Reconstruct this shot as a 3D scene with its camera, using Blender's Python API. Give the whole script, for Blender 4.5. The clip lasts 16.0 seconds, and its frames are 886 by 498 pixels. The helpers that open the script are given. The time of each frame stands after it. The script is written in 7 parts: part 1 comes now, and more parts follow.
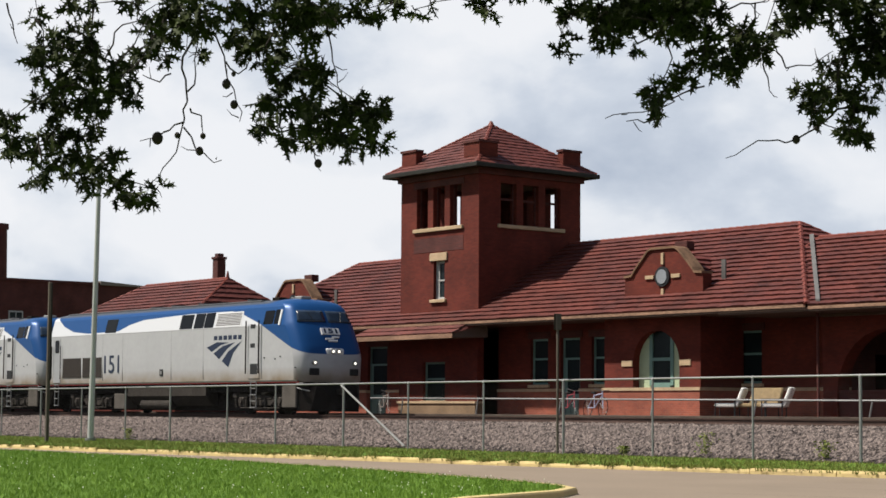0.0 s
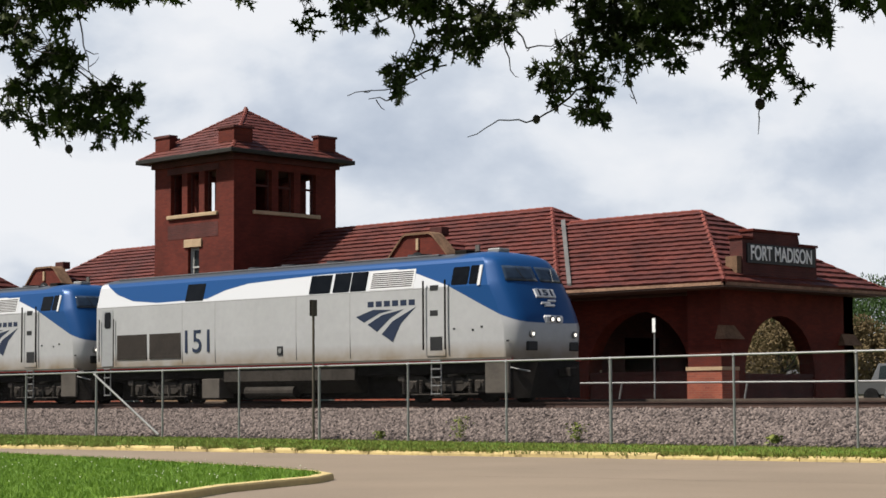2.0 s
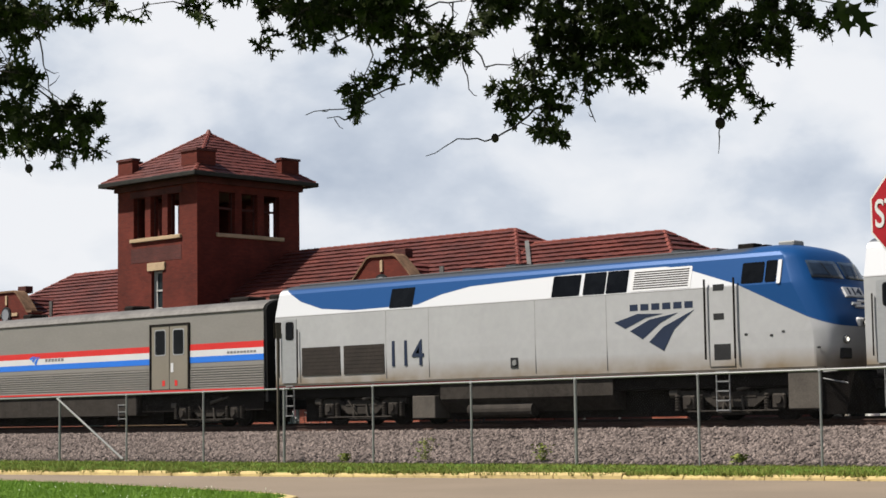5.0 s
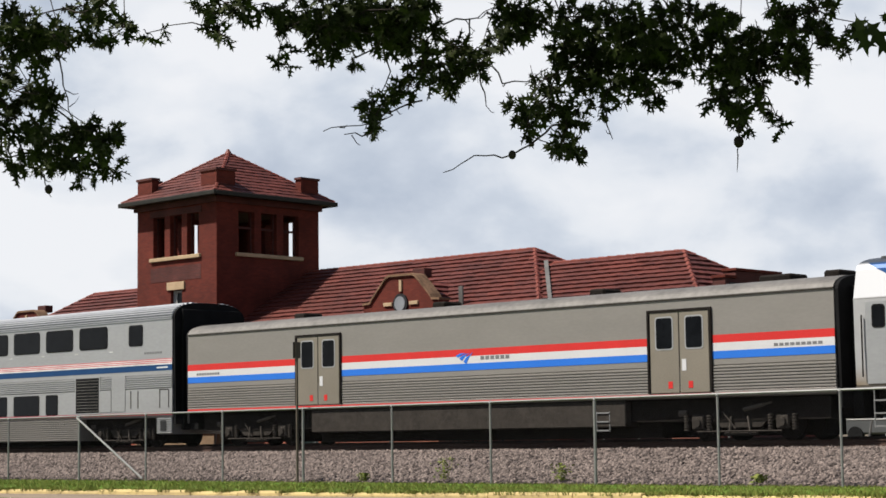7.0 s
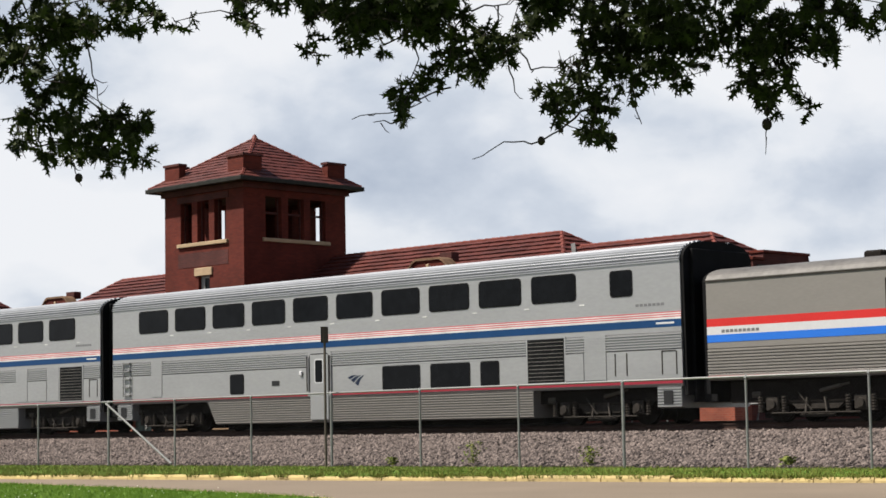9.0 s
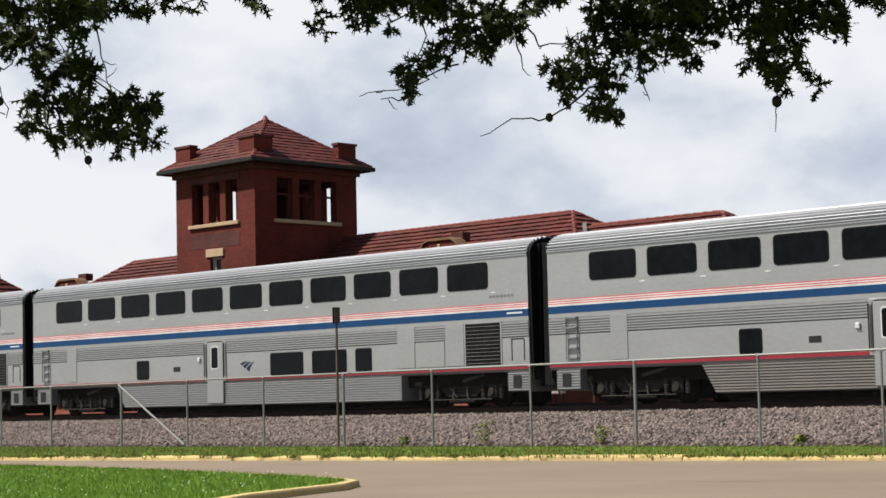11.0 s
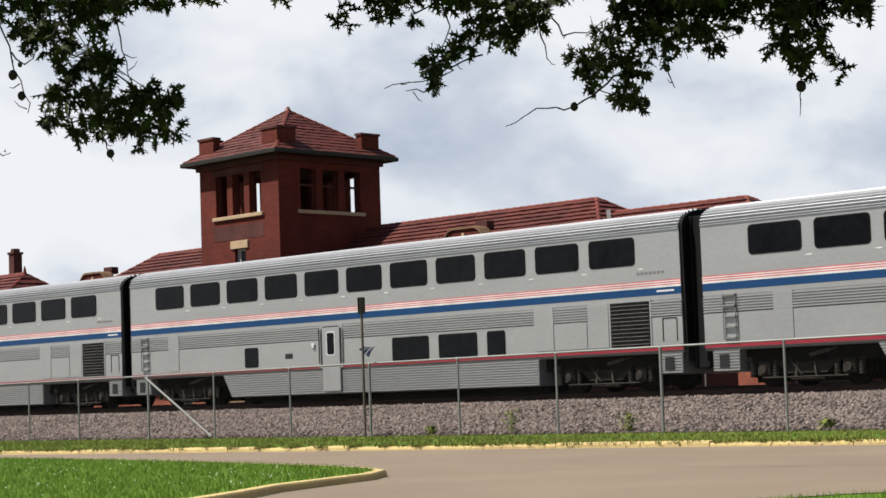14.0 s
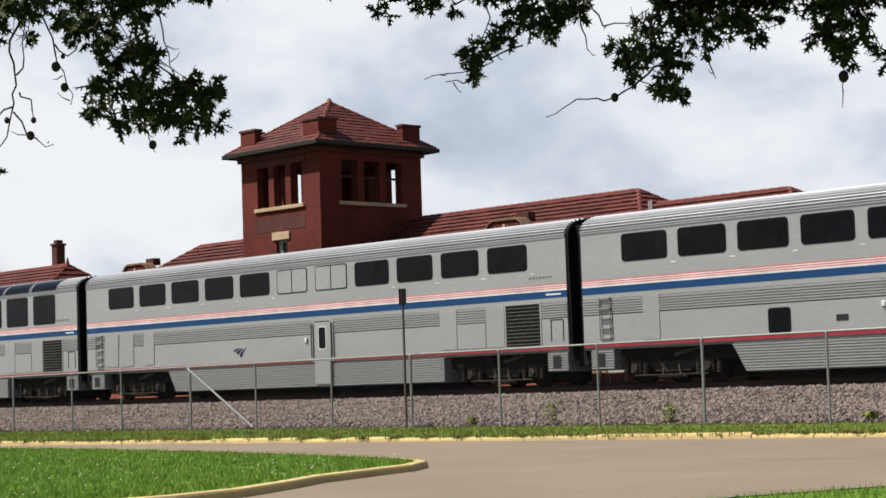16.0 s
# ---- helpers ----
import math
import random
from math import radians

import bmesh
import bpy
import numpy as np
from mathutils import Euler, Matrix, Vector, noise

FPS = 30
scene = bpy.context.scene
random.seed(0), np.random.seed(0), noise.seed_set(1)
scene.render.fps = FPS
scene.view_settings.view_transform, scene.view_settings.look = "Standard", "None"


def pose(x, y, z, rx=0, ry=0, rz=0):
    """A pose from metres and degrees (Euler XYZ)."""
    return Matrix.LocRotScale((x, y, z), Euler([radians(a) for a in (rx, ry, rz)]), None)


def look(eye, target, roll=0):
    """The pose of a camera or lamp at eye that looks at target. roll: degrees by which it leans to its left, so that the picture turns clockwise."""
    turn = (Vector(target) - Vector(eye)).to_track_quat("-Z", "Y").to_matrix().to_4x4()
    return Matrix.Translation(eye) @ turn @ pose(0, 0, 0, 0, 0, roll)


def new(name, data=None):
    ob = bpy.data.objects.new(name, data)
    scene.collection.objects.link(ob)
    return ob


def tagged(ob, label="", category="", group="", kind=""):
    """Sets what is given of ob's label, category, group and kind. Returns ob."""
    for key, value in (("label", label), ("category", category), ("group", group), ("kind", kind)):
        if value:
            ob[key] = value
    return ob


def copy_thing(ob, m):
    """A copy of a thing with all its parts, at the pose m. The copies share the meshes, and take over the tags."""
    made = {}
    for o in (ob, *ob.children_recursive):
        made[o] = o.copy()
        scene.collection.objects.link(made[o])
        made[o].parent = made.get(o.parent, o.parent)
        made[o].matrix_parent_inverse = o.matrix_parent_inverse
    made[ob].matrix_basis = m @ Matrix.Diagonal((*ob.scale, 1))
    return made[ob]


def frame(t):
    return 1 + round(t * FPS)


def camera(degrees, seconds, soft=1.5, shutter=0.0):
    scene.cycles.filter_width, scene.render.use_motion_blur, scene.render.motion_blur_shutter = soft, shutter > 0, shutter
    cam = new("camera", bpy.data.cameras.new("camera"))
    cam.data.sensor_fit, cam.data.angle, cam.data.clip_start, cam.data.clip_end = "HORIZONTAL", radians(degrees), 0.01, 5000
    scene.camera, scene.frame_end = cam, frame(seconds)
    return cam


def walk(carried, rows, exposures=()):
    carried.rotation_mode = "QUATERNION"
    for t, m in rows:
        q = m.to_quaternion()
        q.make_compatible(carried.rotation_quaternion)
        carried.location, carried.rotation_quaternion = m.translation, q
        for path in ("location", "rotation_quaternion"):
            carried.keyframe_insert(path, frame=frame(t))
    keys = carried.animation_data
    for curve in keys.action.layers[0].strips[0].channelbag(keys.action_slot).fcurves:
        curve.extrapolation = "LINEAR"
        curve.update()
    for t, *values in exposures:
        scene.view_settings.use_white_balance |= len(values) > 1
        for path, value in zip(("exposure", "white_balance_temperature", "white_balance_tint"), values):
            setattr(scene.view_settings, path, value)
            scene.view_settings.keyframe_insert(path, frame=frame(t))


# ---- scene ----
EYE = Vector((0.0, 0.0, 1.25))
# camera: seconds, yaw, pitch, roll in degrees
PAN = [
    (0.0, -51.544, 4.861, 0.416),
    (0.5, -50.862, 4.813, 0.106),
    (1.0, -49.493, 5.429, 0.546),
    (1.5, -47.356, 4.371, 0.013),
    (2.0, -44.237, 4.450, -0.352),
    (2.5, -40.837, 4.960, 0.151),
    (3.0, -40.465, 4.637, -0.399),
    (3.5, -41.490, 4.507, -0.502),
    (4.0, -42.313, 5.269, -0.869),
    (4.5, -42.895, 5.038, -0.908),
    (7.0, -43.719, 5.671, -0.752),
    (7.5, -43.870, 5.498, -0.970),
    (8.0, -44.165, 5.347, -1.079),
    (10.5, -44.754, 4.882, -1.180),
    (11.0, -44.883, 4.617, -1.310),
    (11.5, -45.000, 4.516, -1.171),
    (12.0, -45.138, 4.692, -1.217),
    (12.5, -45.322, 4.818, -1.226),
    (13.0, -45.342, 4.387, -1.614),
    (13.5, -45.386, 4.371, -1.657),
    (14.0, -45.618, 4.308, -1.999),
    (14.5, -45.797, 4.201, -1.993),
    (15.0, -46.151, 4.305, -1.810),
    (15.5, -46.389, 4.217, -2.085),
    (16.0, -46.855, 4.090, -1.917),
]


def view(yaw, pitch, roll):
    """The camera's pose: yaw from north (+y) to east, pitch up, lean to its left."""
    a, b = radians(yaw), radians(pitch)
    way = Vector((math.sin(a) * math.cos(b), math.cos(a) * math.cos(b), math.sin(b)))
    return look(EYE, EYE + way, roll)


cam = camera(2 * math.degrees(math.atan(784 / 3400.0)), 16.0, soft=1.6)
walk(cam, [(t, view(a, b, c)) for t, a, b, c in PAN], [(0.0, 0.85), (16.0, 0.85)])

# ---- light ----
SUN_WAY = Vector((-0.46, -0.55, 1.0)).normalized()
world = bpy.data.worlds.new("world")
scene.world = world
world.use_nodes = True
wn, wl = world.node_tree.nodes, world.node_tree.links
wn.clear()


def wnode(kind, **values):
    n = wn.new(kind)
    for k, v in values.items():
        n.inputs[k].default_value = v
    return n


sky = wn.new("ShaderNodeTexSky")
sky.sky_type, sky.sun_disc = "NISHITA", False
sky.sun_elevation = math.asin(SUN_WAY.z)
sky.sun_rotation = math.atan2(SUN_WAY.x, SUN_WAY.y)
clear = wnode("ShaderNodeBackground", Strength=0.05)
wl.new(sky.outputs[0], clear.inputs["Color"])
coord = wn.new("ShaderNodeTexCoord")
stretch = wn.new("ShaderNodeMapping")
stretch.inputs["Scale"].default_value = (1.0, 1.0, 1.7)
stretch.inputs["Location"].default_value = (3.426, 0.334, 2.2)
wl.new(coord.outputs["Generated"], stretch.inputs["Vector"])
billow = wnode("ShaderNodeTexNoise", Scale=9.0, Detail=8.0, Roughness=0.5, Distortion=0.12)
wl.new(stretch.outputs[0], billow.inputs["Vector"])
patch = wnode("ShaderNodeTexNoise", Scale=4.2, Detail=4.0, Roughness=0.5)
wl.new(stretch.outputs[0], patch.inputs["Vector"])
blend = wn.new("ShaderNodeMath")
blend.operation = "MULTIPLY_ADD"
blend.inputs[1].default_value = 0.5
wl.new(patch.outputs[0], blend.inputs[0]), wl.new(billow.outputs[0], blend.inputs[2])
shade = wn.new("ShaderNodeValToRGB")
shade.color_ramp.elements[0].position, shade.color_ramp.elements[0].color = 0.50, (0.42, 0.485, 0.60, 1)
shade.color_ramp.elements[1].position, shade.color_ramp.elements[1].color = 0.84, (0.885, 0.90, 0.935, 1)
for where, tone in ((0.655, (0.63, 0.685, 0.775, 1)), (0.735, (0.785, 0.82, 0.878, 1))):
    shade.color_ramp.elements.new(where).color = tone
wl.new(blend.outputs[0], shade.inputs[0])
cloud = wnode("ShaderNodeBackground", Strength=0.555)
wl.new(shade.outputs[0], cloud.inputs["Color"])
cover = wn.new("ShaderNodeMixShader")
# the cloud closes up towards the horizon and breaks into blue overhead
high = wn.new("ShaderNodeSeparateXYZ")
wl.new(coord.outputs["Generated"], high.inputs[0])
thin = wn.new("ShaderNodeMapRange")
thin.inputs["From Min"].default_value, thin.inputs["From Max"].default_value = 0.22, 0.36
thin.inputs["To Min"].default_value, thin.inputs["To Max"].default_value = 0.97, 0.06
wl.new(high.outputs[2], thin.inputs["Value"])
wl.new(thin.outputs[0], cover.inputs[0])
wl.new(clear.outputs[0], cover.inputs[1])
wl.new(cloud.outputs[0], cover.inputs[2])
wl.new(cover.outputs[0], wn.new("ShaderNodeOutputWorld").inputs[0])

sun = new("sun", bpy.data.lights.new("sun", "SUN"))
sun.data.energy, sun.data.angle, sun.data.color = 5.0, radians(1.5), (1.0, 0.94, 0.85)
sun.matrix_world = look(SUN_WAY * 100, (0, 0, 0))


# ---- materials ----
def mat(name, colour, rough=0.8, metal=0.0, var=0.2, scale=1.5, fine=25.0, bump=0.15, depth=0.01,
        other=None, island=0.0, each=0.0, spec=0.2, streak=None):
    """A surface of one colour, uneven at two scales; island / each: how far single pieces differ."""
    m = bpy.data.materials.new(name)
    m.use_nodes = True
    n, l = m.node_tree.nodes, m.node_tree.links
    b = n["Principled BSDF"]
    b.inputs["Roughness"].default_value, b.inputs["Metallic"].default_value = rough, metal
    b.inputs["Specular IOR Level"].default_value = spec
    c = n.new("ShaderNodeTexCoord")
    at = c.outputs["Object"]
    if streak:
        mp = n.new("ShaderNodeMapping")
        mp.inputs["Scale"].default_value = streak
        l.new(at, mp.inputs["Vector"])
        at = mp.outputs[0]

    def noise_of(s, d):
        t = n.new("ShaderNodeTexNoise")
        t.inputs["Scale"].default_value, t.inputs["Detail"].default_value = s, d
        l.new(at, t.inputs["Vector"])
        return t.outputs[0]

    big, small = noise_of(scale, 4), noise_of(fine, 3)
    add = n.new("ShaderNodeMath")
    add.operation = "ADD"
    l.new(big, add.inputs[0]), l.new(small, add.inputs[1])
    value = add.outputs[0]
    half = n.new("ShaderNodeMapRange")
    half.inputs["From Min"].default_value, half.inputs["From Max"].default_value = 0.65, 1.35
    l.new(value, half.inputs["Value"])
    value = half.outputs[0]
    for amount, src in ((island, "ShaderNodeNewGeometry"), (each, "ShaderNodeObjectInfo")):
        if amount:
            g = n.new(src)
            mx = n.new("ShaderNodeMix")
            mx.inputs["Factor"].default_value = amount
            l.new(value, mx.inputs["A"])
            l.new(g.outputs["Random Per Island" if island and src.endswith("Geometry") else "Random"], mx.inputs["B"])
            value = mx.outputs[0]
    ramp = n.new("ShaderNodeValToRGB")
    dark = other or tuple(k * (1 - var) for k in colour)
    light = colour if other else tuple(min(1, k * (1 + var)) for k in colour)
    ramp.color_ramp.elements[0].color, ramp.color_ramp.elements[1].color = (*dark, 1), (*light, 1)
    l.new(value, ramp.inputs[0])
    l.new(ramp.outputs[0], b.inputs["Base Color"])
    if bump:
        bp = n.new("ShaderNodeBump")
        bp.inputs["Strength"].default_value, bp.inputs["Distance"].default_value = bump, depth
        l.new(small, bp.inputs["Height"])
        l.new(bp.outputs[0], b.inputs["Normal"])
    return m


def brick_mat(name, one, two, mortar):
    m = mat(name, one, 0.9)
    n, l = m.node_tree.nodes, m.node_tree.links
    b = n["Principled BSDF"]
    c = n.new("ShaderNodeTexCoord")
    sep, com, add = n.new("ShaderNodeSeparateXYZ"), n.new("ShaderNodeCombineXYZ"), n.new("ShaderNodeMath")
    l.new(c.outputs["Object"], sep.inputs[0])
    l.new(sep.outputs[0], add.inputs[0]), l.new(sep.outputs[1], add.inputs[1])
    l.new(add.outputs[0], com.inputs[0]), l.new(sep.outputs[2], com.inputs[1])
    t = n.new("ShaderNodeTexBrick")
    t.inputs["Scale"].default_value, t.inputs["Brick Width"].default_value = 1.0, 0.21
    t.inputs["Row Height"].default_value, t.inputs["Mortar Size"].default_value = 0.075, 0.007
    t.inputs["Color1"].default_value, t.inputs["Color2"].default_value = (*one, 1), (*two, 1)
    t.inputs["Mortar"].default_value = (*mortar, 1)
    l.new(com.outputs[0], t.inputs["Vector"])
    soot = n.new("ShaderNodeTexNoise")
    soot.inputs["Scale"].default_value, soot.inputs["Detail"].default_value = 0.9, 5
    l.new(c.outputs["Object"], soot.inputs["Vector"])
    mr = n.new("ShaderNodeMapRange")
    mr.inputs["To Min"].default_value, mr.inputs["To Max"].default_value = 0.72, 1.2
    mr.inputs["From Min"].default_value, mr.inputs["From Max"].default_value = 0.3, 0.7
    l.new(soot.outputs[0], mr.inputs["Value"])
    mul = n.new("ShaderNodeVectorMath")
    mul.operation = "SCALE"
    l.new(t.outputs["Color"], mul.inputs[0]), l.new(mr.outputs[0], mul.inputs["Scale"])
    l.new(mul.outputs[0], b.inputs["Base Color"])
    bp = n.new("ShaderNodeBump")
    bp.inputs["Strength"].default_value, bp.inputs["Distance"].default_value = 0.4, 0.008
    bp.invert = True
    l.new(t.outputs["Fac"], bp.inputs["Height"])
    l.new(bp.outputs[0], b.inputs["Normal"])
    return m


BRICK = brick_mat("red_brick", (0.105, 0.0185, 0.0105), (0.078, 0.0135, 0.0085), (0.065, 0.018, 0.013))
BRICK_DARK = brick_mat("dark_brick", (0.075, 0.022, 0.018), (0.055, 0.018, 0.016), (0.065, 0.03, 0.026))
BRICK_PALE = brick_mat("base_brick", (0.25, 0.068, 0.04), (0.19, 0.05, 0.032), (0.21, 0.10, 0.07))
TILE = mat("clay_tile", (0.129, 0.03268, 0.02408), 0.6, other=(0.0301, 0.01032, 0.00946), island=0.22, scale=0.7, fine=12, bump=0.3)
TILE_RED = mat("clay_ridge_tile", (0.162, 0.0405, 0.0279), 0.6, other=(0.09, 0.0234, 0.018), island=0.5)
STONE = mat("sandstone", (0.33, 0.24, 0.15), 0.85, var=0.25, scale=2, bump=0.3)
COPING = mat("weathered_coping", (0.136, 0.08, 0.048), 0.9, var=0.5, scale=3)
GUTTER = mat("weathered_copper_gutter", (0.018, 0.017, 0.014), 0.6, 0.2, var=0.4, scale=3)
WOOD_EDGE = mat("weathered_eave_board", (0.187, 0.1105, 0.07225), 0.8, var=0.6, scale=2.5, streak=(0.3, 1, 1))
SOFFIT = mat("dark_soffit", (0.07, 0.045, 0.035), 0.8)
TEAL = mat("teal_paint", (0.105, 0.18, 0.16), 0.5, var=0.15)
PALE_GREEN = mat("pale_green_panel", (0.30, 0.36, 0.24), 0.6)
PANE = mat("dark_window_glass", (0.010, 0.015, 0.016), 0.25, var=0.3, bump=0.02, spec=0.12)
FLASH = mat("grey_flashing", (0.11, 0.105, 0.10), 0.5, 0.5, var=0.25)
ASPHALT = mat("worn_tan_paving", (0.164, 0.1296, 0.09512), 0.9, var=0.16, scale=0.35, fine=30, bump=0.3, depth=0.006)
EARTH = mat("dry_ground", (0.11, 0.09, 0.06), 0.95, other=(0.07, 0.11, 0.03), scale=0.15, fine=3)
TURF = mat("lawn_turf", (0.095, 0.165, 0.014), 0.9, other=(0.055, 0.115, 0.009), scale=0.8, fine=14, bump=0.6, depth=0.03)
BLADE = mat("grass_blade", (0.140, 0.226, 0.020), 0.65, other=(0.075, 0.155, 0.011), island=0.6, scale=0.5, fine=3, bump=0)
BLADE_DRY = mat("verge_grass", (0.185, 0.185, 0.04), 0.7, other=(0.075, 0.115, 0.014), island=0.6, scale=0.6, fine=2, bump=0)
CLOVER = mat("clover_flower", (0.6, 0.62, 0.5), 0.8, var=0.1, bump=0)
KERB = mat("yellow_kerb_paint", (0.50, 0.39, 0.165), 0.85, other=(0.34, 0.26, 0.125), each=0.4, scale=1.2, fine=9, bump=0.4)
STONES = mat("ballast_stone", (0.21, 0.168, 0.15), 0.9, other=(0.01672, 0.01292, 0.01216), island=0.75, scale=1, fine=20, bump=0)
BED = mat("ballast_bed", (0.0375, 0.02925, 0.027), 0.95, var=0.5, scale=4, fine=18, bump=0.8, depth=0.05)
RUST = mat("rusty_rail", (0.05, 0.03, 0.024), 0.65, 0.5, var=0.35)
TIE = mat("creosoted_sleeper", (0.06, 0.045, 0.035), 0.9, var=0.4)
WIRE = mat("dull_zinc_wire", (0.05, 0.05, 0.05), 0.6, 0.5)
STEEL = mat("galvanised_steel", (0.1976, 0.1976, 0.1938), 0.55, 0.5, var=0.12, bump=0.05)
DARK_POST = mat("dark_weathered_post", (0.0675, 0.0558, 0.045), 0.8, var=0.4, scale=2, fine=30, streak=(6, 6, 0.6))
PAVERS = mat("worn_red_pavers", (0.085, 0.052, 0.042), 0.9, var=0.25, scale=0.8, fine=14)
PALE_STEEL = mat("pale_weathered_steel", (0.36, 0.36, 0.35), 0.55, 0.3, var=0.12, bump=0.05)
SOOTY_STEEL = mat("sooty_steel_roof", (0.11, 0.104, 0.098), 0.6, 0.2, var=0.3, scale=0.7, fine=6)
CONCRETE = mat("platform_concrete", (0.165, 0.1425, 0.1237), 0.9, var=0.2, scale=0.8)
BLACK = mat("black_paint", (0.016, 0.016, 0.017), 0.5, var=0.3, bump=0.05)
WHITE = mat("white_paint", (0.663, 0.663, 0.646), 0.5, var=0.05)


# ---- mesh helpers ----
def origin_of(ob):
    p = Vector((0, 0, 0))
    while ob:
        p += ob.location
        ob = ob.parent
    return p


def thing(name, at, label, category, group="", kind=""):
    ob = new(name)
    ob.empty_display_size = 0.3
    ob.location = at
    return tagged(ob, label, category, group, kind)


def part(name, bm, material, parent, label="", smooth=False, kind=""):
    """One mesh object under a thing or a part; the mesh is given in world coordinates."""
    me = bpy.data.meshes.new(name)
    if isinstance(bm, tuple):
        me.from_pydata(bm[0], [], bm[1])
    else:
        bm.to_mesh(me)
        bm.free()
    if parent:
        me.transform(Matrix.Translation(-origin_of(parent)))
    for m in (material if isinstance(material, list) else [material]):
        me.materials.append(m)
    if smooth:
        me.polygons.foreach_set("use_smooth", [True] * len(me.polygons))
    ob = new(name, me)
    ob.parent = parent
    return tagged(ob, label, kind=kind)


def single(name, bm, material, label, category, kind="", group="", smooth=False):
    """A thing of one mesh, its origin at the middle of its foot."""
    ob = part(name, bm, material, None, label, smooth, kind)
    co = [v.co for v in ob.data.vertices]
    lo = [min(c[i] for c in co) for i in range(3)]
    hi = [max(c[i] for c in co) for i in range(3)]
    foot = Vector(((lo[0] + hi[0]) / 2, (lo[1] + hi[1]) / 2, lo[2]))
    ob.data.transform(Matrix.Translation(-foot))
    ob.location = foot
    return tagged(ob, label, category, group, kind)


def box(bm, x0, x1, y0, y1, z0, z1, bevel=0.0):
    r = bmesh.ops.create_cube(bm, size=1, matrix=Matrix.LocRotScale(
        ((x0 + x1) / 2, (y0 + y1) / 2, (z0 + z1) / 2), None, (abs(x1 - x0), abs(y1 - y0), abs(z1 - z0))))
    if bevel:
        edges = {e for v in r["verts"] for e in v.link_edges}
        bmesh.ops.bevel(bm, geom=list(edges), offset=bevel, segments=1, affect="EDGES")
    return bm


def boxes(*rows, bevel=0.0, weld=False):
    bm = bmesh.new()
    for r in rows:
        box(bm, *r, bevel=bevel)
    if weld:
        bmesh.ops.remove_doubles(bm, verts=bm.verts, dist=0.0005)
    return bm


def rod(bm, a, b, r0, r1=None, sides=8):
    a, b = Vector(a), Vector(b)
    way = b - a
    q = way.to_track_quat("Z", "Y").to_matrix().to_4x4()
    bmesh.ops.create_cone(bm, cap_ends=True, segments=sides, radius1=r0, radius2=r0 if r1 is None else r1,
                          depth=way.length, matrix=Matrix.Translation((a + b) / 2) @ q)
    return bm


def rods(*rows, sides=8):
    bm = bmesh.new()
    for r in rows:
        rod(bm, *r, sides=sides)
    return bm


def slab(points, axis, a, b):
    """A flat outline, given in the two other axes, drawn out along axis from a to b."""
    bm = bmesh.new()

    def at(p, d):
        c = list(p)
        c.insert(axis, d)
        return c
    f = bm.faces.new([bm.verts.new(at(p, a)) for p in points])
    ex = bmesh.ops.extrude_face_region(bm, geom=[f])
    shift = [0, 0, 0]
    shift[axis] = b - a
    bmesh.ops.translate(bm, vec=shift, verts=[v for v in ex["geom"] if isinstance(v, bmesh.types.BMVert)])
    bmesh.ops.recalc_face_normals(bm, faces=bm.faces)
    return bm


def pierced(u0, u1, z0, z1, holes):
    """Rectangles that fill a wall around its rectangular openings (u0, u1, z0, z1)."""
    us = sorted({u0, u1, *[h[0] for h in holes], *[h[1] for h in holes]})
    out = []
    for a, b in zip(us, us[1:]):
        cuts = sorted((h[2], h[3]) for h in holes if h[0] < (a + b) / 2 < h[1])
        z = z0
        for c, d in cuts:
            if c > z:
                out.append((a, b, z, c))
            z = d
        if z < z1:
            out.append((a, b, z, z1))
    return out


def arch(c, r, spring, n=14):
    """The points of a round arch head from its right springing to its left."""
    return [(c + r * math.cos(math.pi * i / n), spring + r * math.sin(math.pi * i / n)) for i in range(n + 1)]


def hull(points):
    bm = bmesh.new()
    for p in points:
        bm.verts.new(p)
    bmesh.ops.convex_hull(bm, input=bm.verts)
    return bm


def tiles(slopes, pitch=0.37, width=0.6, lift=0.085):
    """Courses of clay tiles on slopes (eave left, eave right, ridge right, ridge left)."""
    rnd = random.Random(5)
    vs, fs = [], []
    for el, er, rr, rl in slopes:
        el, er, rr, rl = map(Vector, (el, er, rr, rl))
        up = ((rl + rr) - (el + er)) / 2
        n = (er - el).cross(up).normalized()
        if n.z < 0:
            n = -n
        rows = max(1, round(up.length / pitch))
        for i in range(rows):
            lo_l, lo_r = el.lerp(rl, i / rows), er.lerp(rr, i / rows)
            hi_l, hi_r = el.lerp(rl, (i + 1.12) / rows), er.lerp(rr, (i + 1.12) / rows)
            count = max(1, round((lo_r - lo_l).length / width))
            shift = rnd.random()
            for k in range(count + 1):
                j = rnd.uniform(-0.012, 0.012)
                base = len(vs)
                for d, h in ((0.0, 0.0), (0.5, 1.0), (1.0, 0.0)):
                    f = min(1.0, max(0.0, (k + d - shift) / count))
                    lo, hi = lo_l.lerp(lo_r, f), hi_l.lerp(hi_r, f)
                    vs.append(lo + n * 0.005)
                    vs.append(lo + n * (lift + h * 0.012 + j))
                    vs.append(hi + n * (0.012 + h * 0.012))
                for c in (0, 3):
                    fs.append((base + c, base + c + 3, base + c + 4, base + c + 1))
                    fs.append((base + c + 1, base + c + 4, base + c + 5, base + c + 2))
    return ([tuple(v) for v in vs], fs)


